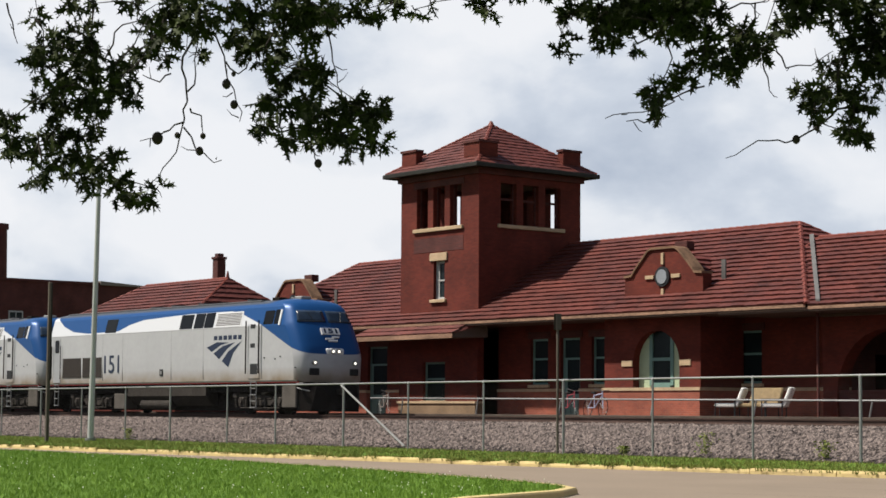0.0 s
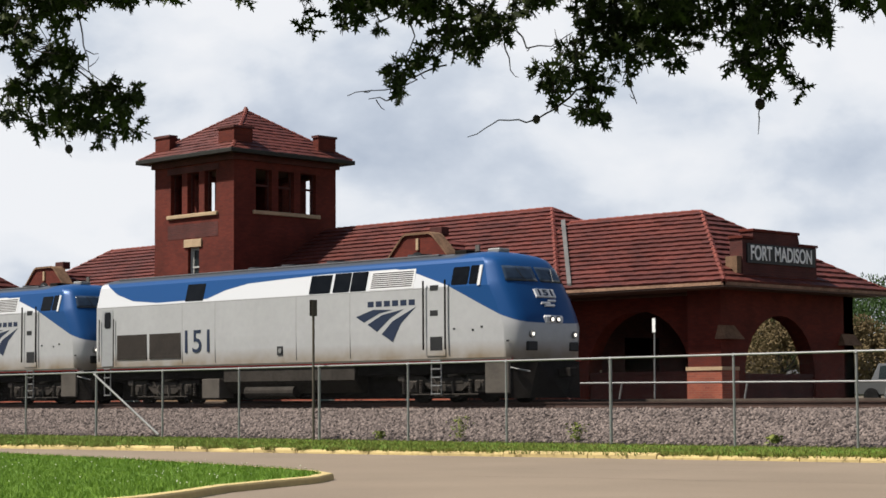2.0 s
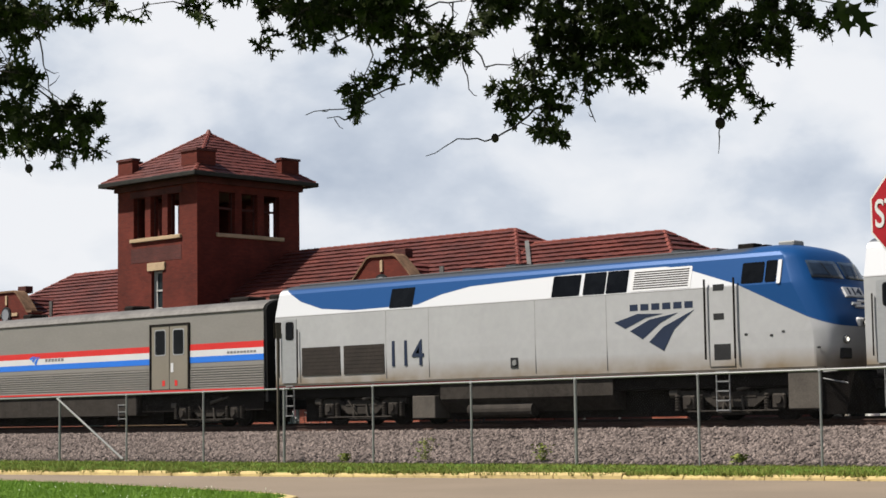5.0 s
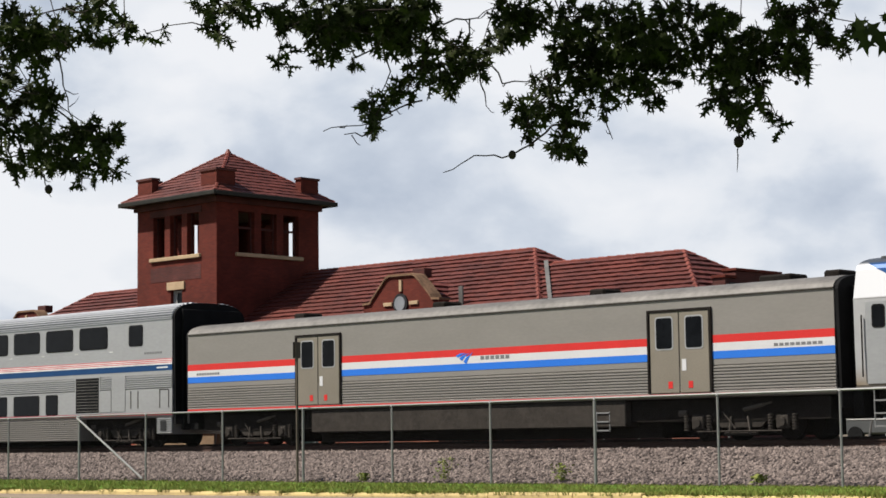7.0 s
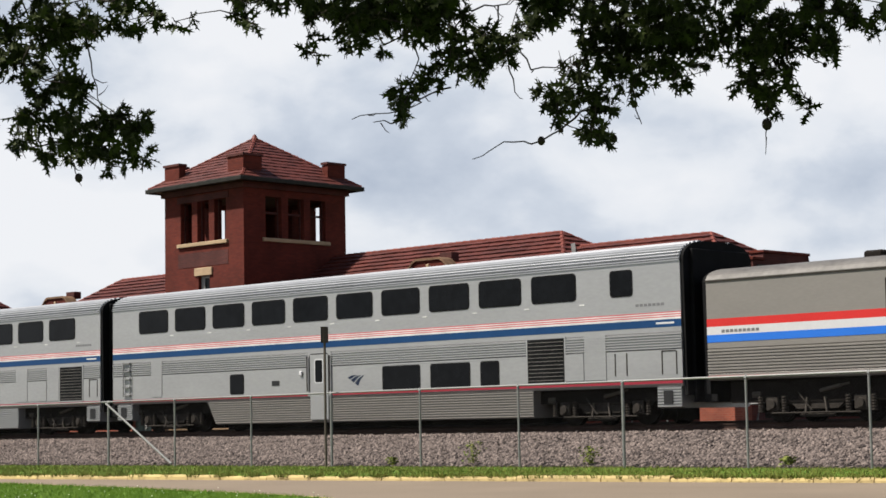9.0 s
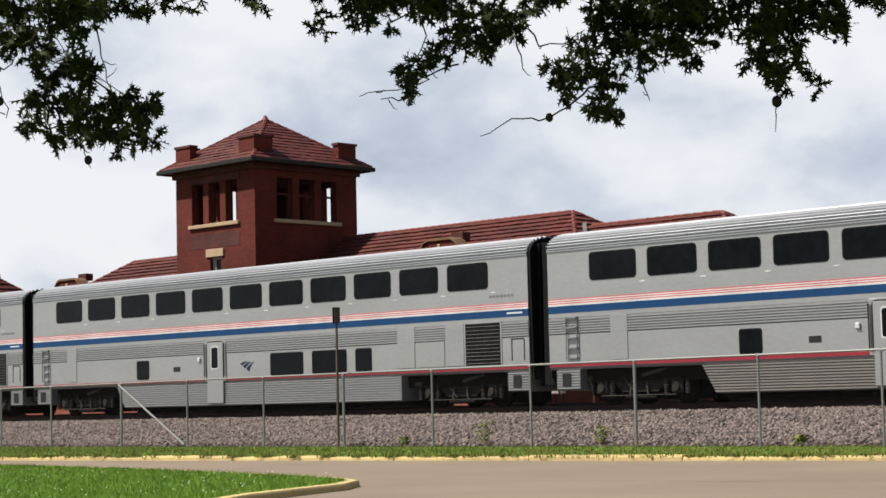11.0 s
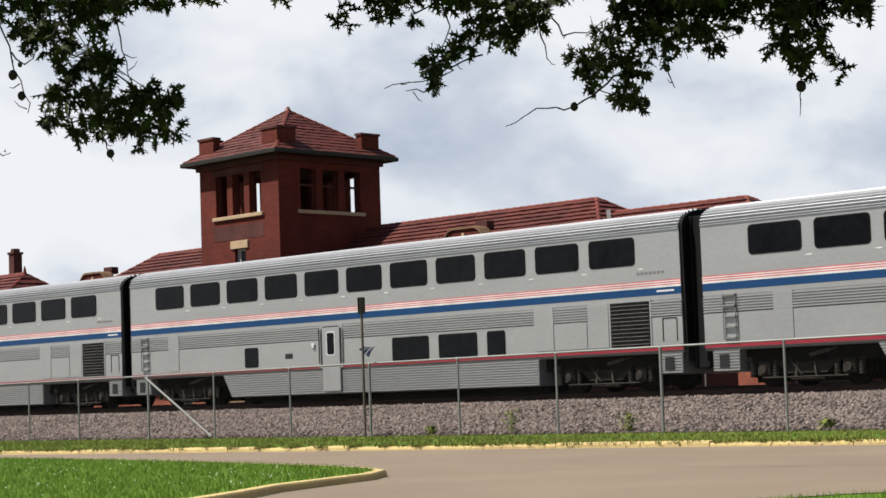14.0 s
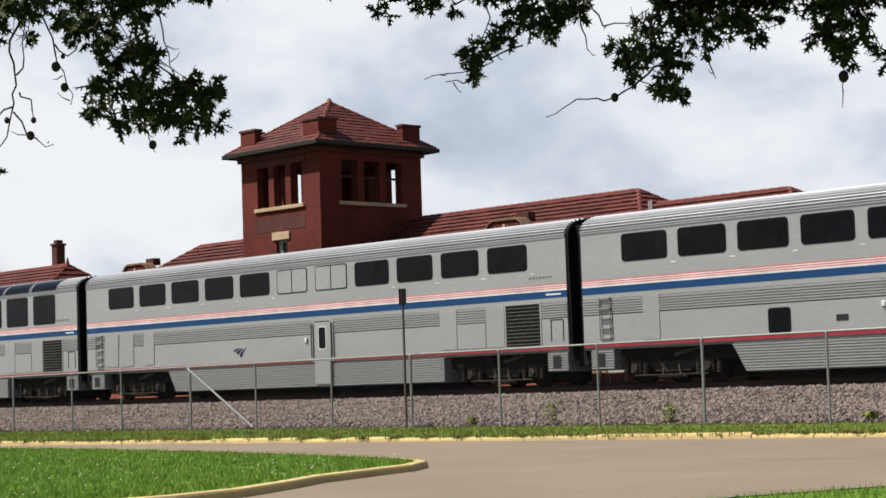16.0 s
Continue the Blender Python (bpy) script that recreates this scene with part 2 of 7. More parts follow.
def caps(lines, step=0.4, r=0.09):
    """Ridge and hip tiles along lines."""
    bm = bmesh.new()
    for a, b in lines:
        a, b = Vector(a), Vector(b)
        n = max(1, int((b - a).length / step))
        for i in range(n):
            rod(bm, a.lerp(b, i / n), a.lerp(b, (i + 1.05) / n), r * 1.15, r * 0.9, sides=6)
    return bm


# ---- ground ----
TRACK_Y, RAIL_Z = 41.83, 1.13


def sheet(name, xs, section, material, label, category):
    """A sheet along x with one cross-section (y, z)."""
    vs = [(x, y, z) for x in xs for y, z in section]
    n = len(section)
    fs = [(i * n + k, (i + 1) * n + k, (i + 1) * n + k + 1, i * n + k + 1) for i in range(len(xs) - 1) for k in range(n - 1)]
    ob = part(name, (vs, fs), material, None)
    return tagged(ob, label, category, kind="structure")


sheet("ground", [-1500, -300, -100, 0, 100, 300, 1500],
      [(-1500, -0.05), (26, -0.05), (31.5, 0.1), (33, 0.15), (38.5, 0.7), (46, 0.82), (1500, 0.82)],
      EARTH, "dry brown earth with patches of grass", "ground")


def kerb_y(x):
    return 25.3 + max(0.0, min(x, -12) + 47) * 0.12


xs = [-95 + 2.5 * i for i in range(50)]
road_v = [(x, y, z) for x in xs for y, z in ((-40, 0.05), (0, 0.05), (kerb_y(x) - 1.4, 0.062), (kerb_y(x) + 0.05, 0.11))]
road_f = [(4 * i + k, 4 * i + 4 + k, 4 * i + 5 + k, 4 * i + 1 + k) for i in range(len(xs) - 1) for k in (0, 1, 2)]
tagged(part("road", (road_v, road_f), ASPHALT, None), "worn tan concrete road with fine cracks", "road", kind="structure")

# a strip of rough grass between the kerb and the fence
verge_v = [(x, y, z) for x in xs for y, z in ((kerb_y(x) + 0.16, 0.19), (30.5, 0.22), (32.0, 0.25), (32.6, 0.2))]
verge_f = [(4 * i + k, 4 * i + 4 + k, 4 * i + 5 + k, 4 * i + 1 + k) for i in range(len(xs) - 1) for k in range(3)]
tagged(part("verge", (verge_v, verge_f), TURF, None), "strip of rough grass along the fence", "grass verge", kind="structure")

# the kerb, in cast lengths
far_kerb = thing("kerb", (-40, 26.5, 0), "concrete kerb with worn yellow paint along the road", "kerb", kind="structure")
rk = random.Random(3)
x = -90.0
while x < 20:
    w = rk.uniform(0.9, 2.1)
    a, b = x + 0.01, x + w - 0.01
    bm = bmesh.new()
    dz = rk.uniform(-0.022, 0.014)
    vs = []
    for q in (a, b):
        y = kerb_y(q)
        vs.append([bm.verts.new((q, y + dy, z)) for dy, z in ((0.0, 0.0), (0.01, 0.16 + dz), (0.03, 0.20 + dz), (0.17, 0.21 + dz), (0.17, 0.0))])
    for k in range(4):
        bm.faces.new((vs[0][k], vs[1][k], vs[1][k + 1], vs[0][k + 1]))
    bm.faces.new(vs[0]), bm.faces.new(vs[1][::-1])
    bmesh.ops.recalc_face_normals(bm, faces=bm.faces)
    part("kerb_stone", bm, KERB, far_kerb)
    x += w


def island(name, outline, label, paint):
    """A raised lawn with its kerb."""
    top = slab(outline, 2, 0.0, 0.15)
    lawn = part(name, top, TURF, None)
    tagged(lawn, label, "lawn", kind="structure")
    n = len(outline)
    c = Vector((sum(p[0] for p in outline) / n, sum(p[1] for p in outline) / n))
    bm = bmesh.new()
    ring = []
    for i, p in enumerate(outline):
        a, b = Vector(outline[i - 1]), Vector(outline[(i + 1) % n])
        d = (b - a).normalized()
        o = Vector((d.y, -d.x))
        if o.dot(Vector(p) - c) < 0:
            o = -o
        ring.append([bm.verts.new((p[0] + o.x * k, p[1] + o.y * k, z)) for k, z in ((-0.02, 0.16), (0.13, 0.155), (0.15, 0.13), (0.17, 0.0))])
    for i in range(n):
        for k in range(3):
            bm.faces.new((ring[i - 1][k], ring[i][k], ring[i][k + 1], ring[i - 1][k + 1]))
    bmesh.ops.recalc_face_normals(bm, faces=bm.faces)
    part("lawn_kerb", bm, paint, lawn, "concrete kerb with faded yellow paint")
    return lawn


LAWN = [(-95, 23.4), (-60, 23.4), (-40, 23.2), (-36, 22.9), (-30, 21.9), (-25, 20.7), (-22.4, 19.95), (-21.3, 19.3), (-20.6, 18.4),
        (-20.1, 17.2), (-19.5, 15.8), (-18.7, 14.6), (-18.0, 13.4), (-17.7, 12.3), (-17.7, 10.5), (-18.0, 5), (-18, -20), (-95, -20)]
island("lawn", LAWN, "mown green lawn dotted with clover beside the road", KERB)
SIDE_LAWN = [(-11.3, -20), (-11.3, 12.0), (-11.1, 14.0), (-10.7, 15.6), (-9.9, 16.7), (-8.5, 17.4), (-6, 17.8), (25, 18.5), (25, -20)]
island("lawn", SIDE_LAWN, "grass corner at the road junction", CONCRETE)


def inside(p, poly):
    hit = False
    for (x0, y0), (x1, y1) in zip(poly, poly[1:] + poly[:1]):
        if (y0 > p[1]) != (y1 > p[1]) and p[0] < (x1 - x0) * (p[1] - y0) / (y1 - y0) + x0:
            hit = not hit
    return hit


def blades(name, material, count, place, tall, wide, label, seed):
    """Loose grass blades, one object; place(rnd) gives a foot or None."""
    rnd = random.Random(seed)
    vs, fs = [], []
    while count:
        count -= 1
        p = place(rnd)
        if p is None:
            continue
        x, y, z = p
        for _ in range(3):
            a, h, w = rnd.uniform(0, 6.283), rnd.uniform(0.55, 1.2) * tall, wide * rnd.uniform(0.7, 1.4)
            dx, dy = math.cos(a) * w, math.sin(a) * w
            ox, oy = rnd.gauss(0, 0.03), rnd.gauss(0, 0.03)
            lx, ly = rnd.gauss(0, 0.45) * h, rnd.gauss(0, 0.45) * h
            i = len(vs)
            vs += [(x + ox - dx, y + oy - dy, z - 0.02), (x + ox + dx, y + oy + dy, z - 0.02), (x + ox + lx, y + oy + ly, z + h)]
            fs.append((i, i + 1, i + 2))
    ob = part(name, (vs, fs), material, None)
    return tagged(ob, label, "grass", kind="stuff")


def on_lawn(r):
    p = (-17.5 - 32 * r.random() ** 1.3, r.uniform(10, 23.4))
    return (*p, 0.15) if inside(p, LAWN) else None


def on_side(r):
    p = (r.uniform(-11.3, -5), r.uniform(9, 17.8))
    return (*p, 0.15) if inside(p, SIDE_LAWN) else None


def on_verge(r):
    x = r.uniform(-72, -8)
    a = r.random() ** 0.8
    y = kerb_y(x) + 0.12 + a * (32.2 - kerb_y(x))
    return (x, y, 0.19 + 0.05 * a)


blades("lawn_grass", BLADE, 62000, on_lawn, 0.06, 0.0055, "short green lawn grass", 1)
blades("lawn_grass", BLADE, 7000, on_side, 0.06, 0.0055, "short green lawn grass", 2)
blades("verge_grass", BLADE_DRY, 30000, on_verge, 0.06, 0.009, "rough yellow-green grass along the kerb", 3)



def on_kerb(r):
    k = r.randrange(70)
    wide = 0.1 + 0.5 * ((k * 29) % 70 / 70) ** 2
    x = -70 + (k * 37 % 70) * 0.89 + r.gauss(0, wide)
    return (x, kerb_y(x) + 0.005 + 0.3 * r.random(), 0.19)


blades("verge_grass", BLADE_DRY, 7000, on_kerb, 0.07, 0.012, "tufts of grass hanging over the kerb", 6)
CRACK = mat("dark_road_crack", (0.07, 0.055, 0.045), 0.95)
for line in (((-29.6, 21.9), (-27.3, 21.3), (-25.6, 21.0), (-23.8, 21.2)), ((-20.7, 21.3), (-18.6, 22.0), (-16.6, 22.3), (-13.5, 23.1)), ((-22.0, 24.3), (-19.5, 24.9), (-17.2, 25.6))):
    bm = bmesh.new()
    pts = [Vector((x, y, 0.064)) for x, y in line]
    last = None
    for i in range(len(pts) - 1):
        for k in range(8):
            p = pts[i].lerp(pts[i + 1], k / 8)
            w = 0.012 + 0.016 * abs(noise.noise(p * 1.7))
            p = p + Vector((0, noise.noise(p * 2.3) * 0.12, 0))
            row = [bm.verts.new((p.x, p.y - w, p.z)), bm.verts.new((p.x, p.y + w, p.z))]
            if last:
                bm.faces.new((last[0], row[0], row[1], last[1]))
            last = row
    tagged(part("road_crack", bm, CRACK, None), "thin dark crack in the road", "crack", kind="structure")

rc = random.Random(8)
vs, fs = [], []
for _ in range(700):
    p = on_lawn(rc)
    if p and noise.noise((p[0] * 0.35, p[1] * 0.35, 0)) > -0.1:
        i, s = len(vs), rc.uniform(0.007, 0.013)
        z = p[2] + rc.uniform(0.05, 0.1)
        vs += [(p[0] - s, p[1], z), (p[0] + s, p[1], z), (p[0], p[1] - s, z), (p[0], p[1] + s, z), (p[0], p[1], z + s), (p[0], p[1], z - s)]
        fs += [(i + a, i + b, i + c) for a, b in ((0, 2), (2, 1), (1, 3), (3, 0)) for c in (4, 5)]
tagged(part("clover", (vs, fs), CLOVER, None), "small white clover flowers in the lawn", "flowers", kind="stuff")

# weeds at the foot of the fence
rw = random.Random(21)
for wx, wy, wh in ((-31.0, 32.4, 0.55), (-27.4, 32.3, 0.42), (-22.2, 32.3, 0.2), (-33.6, 32.3, 0.2), (-57.5, 32.2, 0.35)):
    vs, fs = [], []
    for _ in range(140):
        a, r, h = rw.uniform(0, 6.28), abs(rw.gauss(0, 0.14)) * (wh + 0.4), rw.uniform(0.1, 1) * wh
        x, y, z, s = wx + r * math.cos(a), wy + r * math.sin(a), 0.28 + h, rw.uniform(0.02, 0.05)
        i = len(vs)
        b = rw.uniform(0, 6.28)
        vs += [(x, y, z), (x + s * math.cos(b), y + s * math.sin(b), z + s * 0.6), (x + 2 * s * math.cos(b + .3), y + 2 * s * math.sin(b + .3), z + s * 0.3), (x + s * math.cos(b + .7), y + s * math.sin(b + .7), z - s * .3)]
        fs.append((i, i + 1, i + 2, i + 3))
    weed = thing("weed", (wx, wy, 0.2), "leafy green weed growing at the foot of the ballast", "weed", "weeds")
    part("foliage", (vs, fs), BLADE_DRY, weed, kind="stuff")
    for _ in range(5):
        a, r = rw.uniform(0, 6.28), rw.uniform(0.05, 0.2)
        part("stem", rods(((wx, wy, 0.2), (wx + r * math.cos(a), wy + r * math.sin(a), 0.28 + wh * rw.uniform(.6, 1)), 0.006, 0.003), sides=4), BLADE_DRY, weed)

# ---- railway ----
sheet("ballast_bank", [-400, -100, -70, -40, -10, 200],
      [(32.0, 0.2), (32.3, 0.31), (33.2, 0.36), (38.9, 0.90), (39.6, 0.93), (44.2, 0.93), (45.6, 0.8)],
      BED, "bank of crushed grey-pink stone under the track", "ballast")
rng = np.random.default_rng(4)
N = 78000
bx = -8 - 72 * rng.random(N) ** 1.15
by = 32.15 + (39.9 - 32.15) * rng.random(N)
bz = np.interp(by, [32.0, 32.3, 33.2, 38.9, 39.6, 44.2], [0.2, 0.31, 0.36, 0.90, 0.93, 0.93])
size = rng.uniform(0.032, 0.08, N)
octa = np.array([(1, 0, 0), (-1, 0, 0), (0, 1, 0), (0, -1, 0), (0, 0, 1), (0, 0, -1)], float)
offs = octa[None] * rng.uniform(0.6, 1.25, (N, 6, 1)) + rng.normal(0, 0.22, (N, 6, 3))
offs[:, :, 2] *= 0.75
co = np.stack([bx, by, bz], 1)[:, None] + offs * size[:, None, None]
tri = np.array([(0, 2, 4), (2, 1, 4), (1, 3, 4), (3, 0, 4), (2, 0, 5), (1, 2, 5), (3, 1, 5), (0, 3, 5)])
idx = (np.arange(N)[:, None, None] * 6 + tri[None]).reshape(-1, 3)
me = bpy.data.meshes.new("ballast")
me.vertices.add(N * 6), me.loops.add(len(idx) * 3), me.polygons.add(len(idx))
me.vertices.foreach_set("co", co.ravel())
me.loops.foreach_set("vertex_index", idx.ravel().astype(np.int32))
me.polygons.foreach_set("loop_start", np.arange(0, len(idx) * 3, 3, dtype=np.int32))
me.polygons.foreach_set("loop_total", np.full(len(idx), 3, dtype=np.int32))
me.update(calc_edges=True)
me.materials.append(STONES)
tagged(new("ballast", me), "loose crushed stone ballast, grey and pinkish", "ballast", kind="stuff")

track = thing("railway_track", (-40, TRACK_Y, 0.93), "rusty steel rails on dark sleepers in ballast", "railway track", kind="structure")
RAIL_SECTION = [(-0.07, 0), (0.07, 0), (0.07, 0.02), (0.012, 0.05), (0.012, 0.12), (0.037, 0.135), (0.037, 0.17), (-0.037, 0.17), (-0.037, 0.135), (-0.012, 0.12), (-0.012, 0.05), (-0.07, 0.02)]
for s in (-1, 1):
    part("rail", slab([(TRACK_Y + s * 0.7525 + a, RAIL_Z - 0.17 + b) for a, b in RAIL_SECTION], 0, -400, 200), RUST, track)
tie_mesh = None
for i in range(190):
    x = -105 + 0.56 * i
    if tie_mesh is None:
        t = part("sleeper", boxes((x - 0.11, x + 0.11, TRACK_Y - 1.3, TRACK_Y + 1.3, 0.80, 0.962), bevel=0.01), TIE, track)
        tie_mesh, first = t.data, x
    else:
        t = new("sleeper", tie_mesh)
        t.parent, t.location = track, (x - first, 0, 0)

platform = boxes((-130, -20, 45.2, 64, 0.5, 1.08))
part("platform", platform, PAVERS, None)
tagged(bpy.data.objects["platform"], "low station platform paved in worn red brick", "platform", kind="structure")

# added dark strip: covers sunlit brick where the gap under the train is shaded
single("platform_edging", boxes((-130, -20, 45.0, 45.196, 0.6, 1.195), bevel=0.01), TIE, "dark strip along the platform standing in for shade under the train", "platform edge", kind="structure")

# ---- fence ----
FENCE_Y = 32.0
fence = thing("chain_link_fence", (-40, FENCE_Y, 0.25), "galvanised chain-link fence with a pipe top rail", "fence")


def rail_z(x):
    return 2.0 + (x + 60) * 0.0027


POSTS = [-73.0, -69.9, -66.8, -63.6, -60.5, -57.4, -54.46, -51.0, -48.3, -44.8, -41.77, -38.55, -35.46, -32.34, -29.2, -26.18, -22.97, -20.1, -17.1, -14.0, -10.9, -7.8, -4.7, -1.6]
for i, x in enumerate(POSTS):
    bm = rods(((x, FENCE_Y, 0.15), (x, FENCE_Y, rail_z(x) - 0.02), 0.026 if i % 3 else 0.034))
    rod(bm, (x, FENCE_Y, rail_z(x) - 0.03), (x, FENCE_Y, rail_z(x) + 0.035), 0.042, 0.02)
    part("post", bm, STEEL, fence)
part("top_rail", rods(((-73, FENCE_Y, rail_z(-73)), (1.3, FENCE_Y, rail_z(1.3)), 0.024)), STEEL, fence)
part("brace", rods(((-44.9, FENCE_Y - 0.02, 2.0), (-41.9, FENCE_Y - 0.02, 0.32), 0.03)), STEEL, fence, "slanting brace pipe")
vs, fs = [], []
for k in (-1, 1):
    n = int(74 / 0.075)
    for i in range(n):
        x = -72.7 + i * 0.075
        a, b = Vector((x, FENCE_Y + 0.03, 0.3)), Vector((x + k * 1.75, FENCE_Y + 0.03, rail_z(x) - 0.01))
        r = 0.0007
        j = len(vs)
        for p in (a, b):
            vs += [(p.x - r, p.y, p.z), (p.x + r, p.y - r, p.z), (p.x + r, p.y + r, p.z)]
        fs += [(j, j + 1, j + 4, j + 3), (j + 1, j + 2, j + 5, j + 4), (j + 2, j, j + 3, j + 5)]
part("chain_link", (vs, fs), WIRE, fence, "woven galvanised wire", kind="stuff")

# low pipe railing along the platform
railing = thing("platform_railing", (-40, 45.6, 1.08), "low grey pipe railing along the platform", "railing")
part("rail_pipe", rods(((-62, 45.6, 1.80), (-22, 45.6, 1.62), 0.03)), STEEL, railing)
for i in range(9):
    x = -60 + 4.6 * i
    part("post", rods(((x, 45.6, 1.05), (x + 0.14, 45.6, 1.80 - (x + 62) * 0.0045), 0.028)), STEEL, railing)

# ---- the station ----
station = thing("railway_station", (-55, 54.5, 1.05), "red brick mission-style depot with clay tile roofs and a square tower", "station")
FLOOR_Z = 1.05


def wall_y(name, y0, y1, u0, u1, z0, z1, holes, material=BRICK):
    return part(name, boxes(*[(a, b, y0, y1, c, d) for a, b, c, d in pierced(u0, u1, z0, z1, holes)], weld=True), material, station)


def wall_x(name, x0, x1, u0, u1, z0, z1, holes, material=BRICK):
    return part(name, boxes(*[(x0, x1, a, b, c, d) for a, b, c, d in pierced(u0, u1, z0, z1, holes)], weld=True), material, station)


def sash(x0, x1, z0, z1, y, paint=TEAL, door=False):
    """A painted sash window or glazed door in the track-side wall."""
    mid_z = z0 + (z1 - z0) * (0.56 if not door else 0.74)
    w = part("door" if door else "window", boxes((x0, x0 + 0.07, y, y + 0.1, z0, z1), (x1 - 0.07, x1, y, y + 0.1, z0, z1), (x0 + 0.07, x1 - 0.07, y, y + 0.1, z1 - 0.08, z1),
             (x0 + 0.07, x1 - 0.07, y, y + 0.1, z0, z0 + 0.08), (x0 + 0.07, x1 - 0.07, y - 0.01, y + 0.09, mid_z - 0.04, mid_z + 0.04)), paint, station)
    part("pane", boxes((x0 + 0.07, x1 - 0.07, y + 0.06, y + 0.07, mid_z + 0.04, z1 - 0.08)), PANE, w)
    if door:
        part("door_leaf", boxes((x0 + 0.07, x1 - 0.07, y + 0.03, y + 0.07, z0 + 0.08, z0 + 0.95), (x0 + 0.07, x0 + 0.2, y + 0.03, y + 0.07, z0 + 0.95, mid_z - .04), (x1 - 0.2, x1 - 0.07, y + 0.03, y + 0.07, z0 + 0.95, mid_z - .04)), paint, w)
        part("pane", boxes((x0 + 0.2, x1 - 0.2, y + 0.045, y + 0.055, z0 + 0.95, mid_z - 0.04)), PANE, w)
    else:
        part("pane", boxes((x0 + 0.07, x1 - 0.07, y + 0.05, y + 0.06, z0 + 0.08, mid_z - 0.04)), PANE, w)
        part("sill", boxes((x0 - 0.1, x1 + 0.1, y - 0.22, y + 0.1, z0 - 0.12, z0 - 0.002), bevel=0.01), STONE, w)
    return w


WY = 50.4
LY, RY = 51.1, 52.3
holes_w = [(-58.6, -57.54, 2.38, 4.22), (-56.78, -55.66, 1.06, 4.22), (-55.0, -53.69, 2.38, 4.22)]
holes_e = [(-48.6, -47.27, 2.38, 4.3)]
holes_l = [(-69.7, -68.25, 1.06, 4.15), (-72.9, -71.6, 2.38, 4.22), (-79.0, -77.9, 2.38, 4.22)]
for y, a, b, holes in ((LY, -60.6, -53.2, holes_w), (RY, -53.2, -43.5, holes_e), (LY, -79.2, -65.9, holes_l)):
    low = [(p, q, FLOOR_Z, 2.1) for p, q, z, _ in holes if z < 2]
    wall_y("front_wall", y, y + 0.4, a, b, 2.22, 4.9, [(p, q, max(z, 2.22), w) for p, q, z, w in holes])
    wall_y("base_course", y - 0.06, y + 0.4, a, b, FLOOR_Z, 2.1, low, BRICK_PALE)
    ends = [a] + [v for p, q, *_ in low for v in (p, q)] + [b]
    for p, q in zip(ends[::2], ends[1::2]):
        part("stone_band", boxes((p, q, y - 0.09, y + 0.4, 2.102, 2.218)), STONE, station, "pale sandstone band")
    for p, q, z, w in holes:
        sash(p, q, z, w, y + 0.14, door=z < 2)
        part("stone_lintel", boxes((p - 0.15, q + 0.15, y - 0.03, y + 0.1, w + 0.002, w + 0.28)), BRICK_DARK, station)
    # one dark sheet takes the place of each unlit room
    part("interior", boxes((a + 0.45, b - 0.45, y + 1.2, y + 1.3, 1.06, 4.85)), SOFFIT, station, "dark sheet standing in for the unlit room behind the windows")
# darker brick on the first wall stands in for shade inside the arcade
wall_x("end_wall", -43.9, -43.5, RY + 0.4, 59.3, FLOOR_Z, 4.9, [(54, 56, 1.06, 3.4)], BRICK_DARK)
wall_x("end_wall", -79.2, -78.8, LY + 0.4, 59.3, FLOOR_Z, 4.9, [])
wall_y("rear_wall", 59.3, 59.7, -79.2, -43.5, FLOOR_Z, 4.9, [])

# the bay with the round-headed window
bay_out = [(-53.2, FLOOR_Z), (-48.2, FLOOR_Z), (-48.2, 4.95), (-53.2, 4.95)]
cx, r, sp = -50.46, 1.2, 3.12
part("bay_wall", slab([(-53.2, 2.22), (cx - r, 2.22), (cx - r, sp)] + arch(cx, r, sp)[::-1][1:-1] + [(cx + r, sp), (cx + r, 2.22), (-48.2, 2.22), (-48.2, 4.95), (-53.2, 4.95)], 1, 50.1, 52.35), BRICK, station)
part("bay_base", boxes((-53.2, -48.2, 50.04, 52.35, FLOOR_Z, 2.1)), BRICK_PALE, station)
part("stone_band", boxes((-53.25, -48.15, 50.0, 52.35, 2.102, 2.218)), STONE, station, "pale sandstone band")
for a, b in ((-52.25, -51.68), (-49.24, -48.67)):
    part("stone_block", boxes((a, b, 50.06, 50.3, 3.0, 3.22), bevel=0.01), STONE, station, "pale sandstone impost")
arched = part("window", slab([(cx - r, 2.22), (cx - 0.62, 2.22), (cx - 0.62, 4.12)] + [(cx - r, sp)][:0] + [p for p in arch(cx, r, sp)[::-1] if p[0] < cx - 0.6][::-1], 1, 50.42, 50.5), PALE_GREEN, station, "round-headed window with teal sashes and pale side panels")
part("side_panel", slab([(cx + r, 2.22), (cx + 0.62, 2.22), (cx + 0.62, 4.12)] + [p for p in arch(cx, r, sp) if p[0] > cx + 0.6][::-1], 1, 50.42, 50.5), PALE_GREEN, arched)
part("window_frame", boxes((cx - 0.62, cx - 0.46, 50.38, 50.5, 2.3, 4.25), (cx + 0.46, cx + 0.62, 50.38, 50.5, 2.3, 4.25), (cx - 0.46, cx + 0.46, 50.38, 50.5, 3.2, 3.32), (cx - 0.46, cx + 0.46, 50.38, 50.5, 2.22, 2.4)), TEAL, arched)
part("pane", boxes((cx - 0.46, cx + 0.46, 50.44, 50.46, 2.4, 3.2)), PANE, arched)
part("pane", boxes((cx - 0.46, cx + 0.46, 50.44, 50.46, 3.32, 4.3)), PANE, arched)


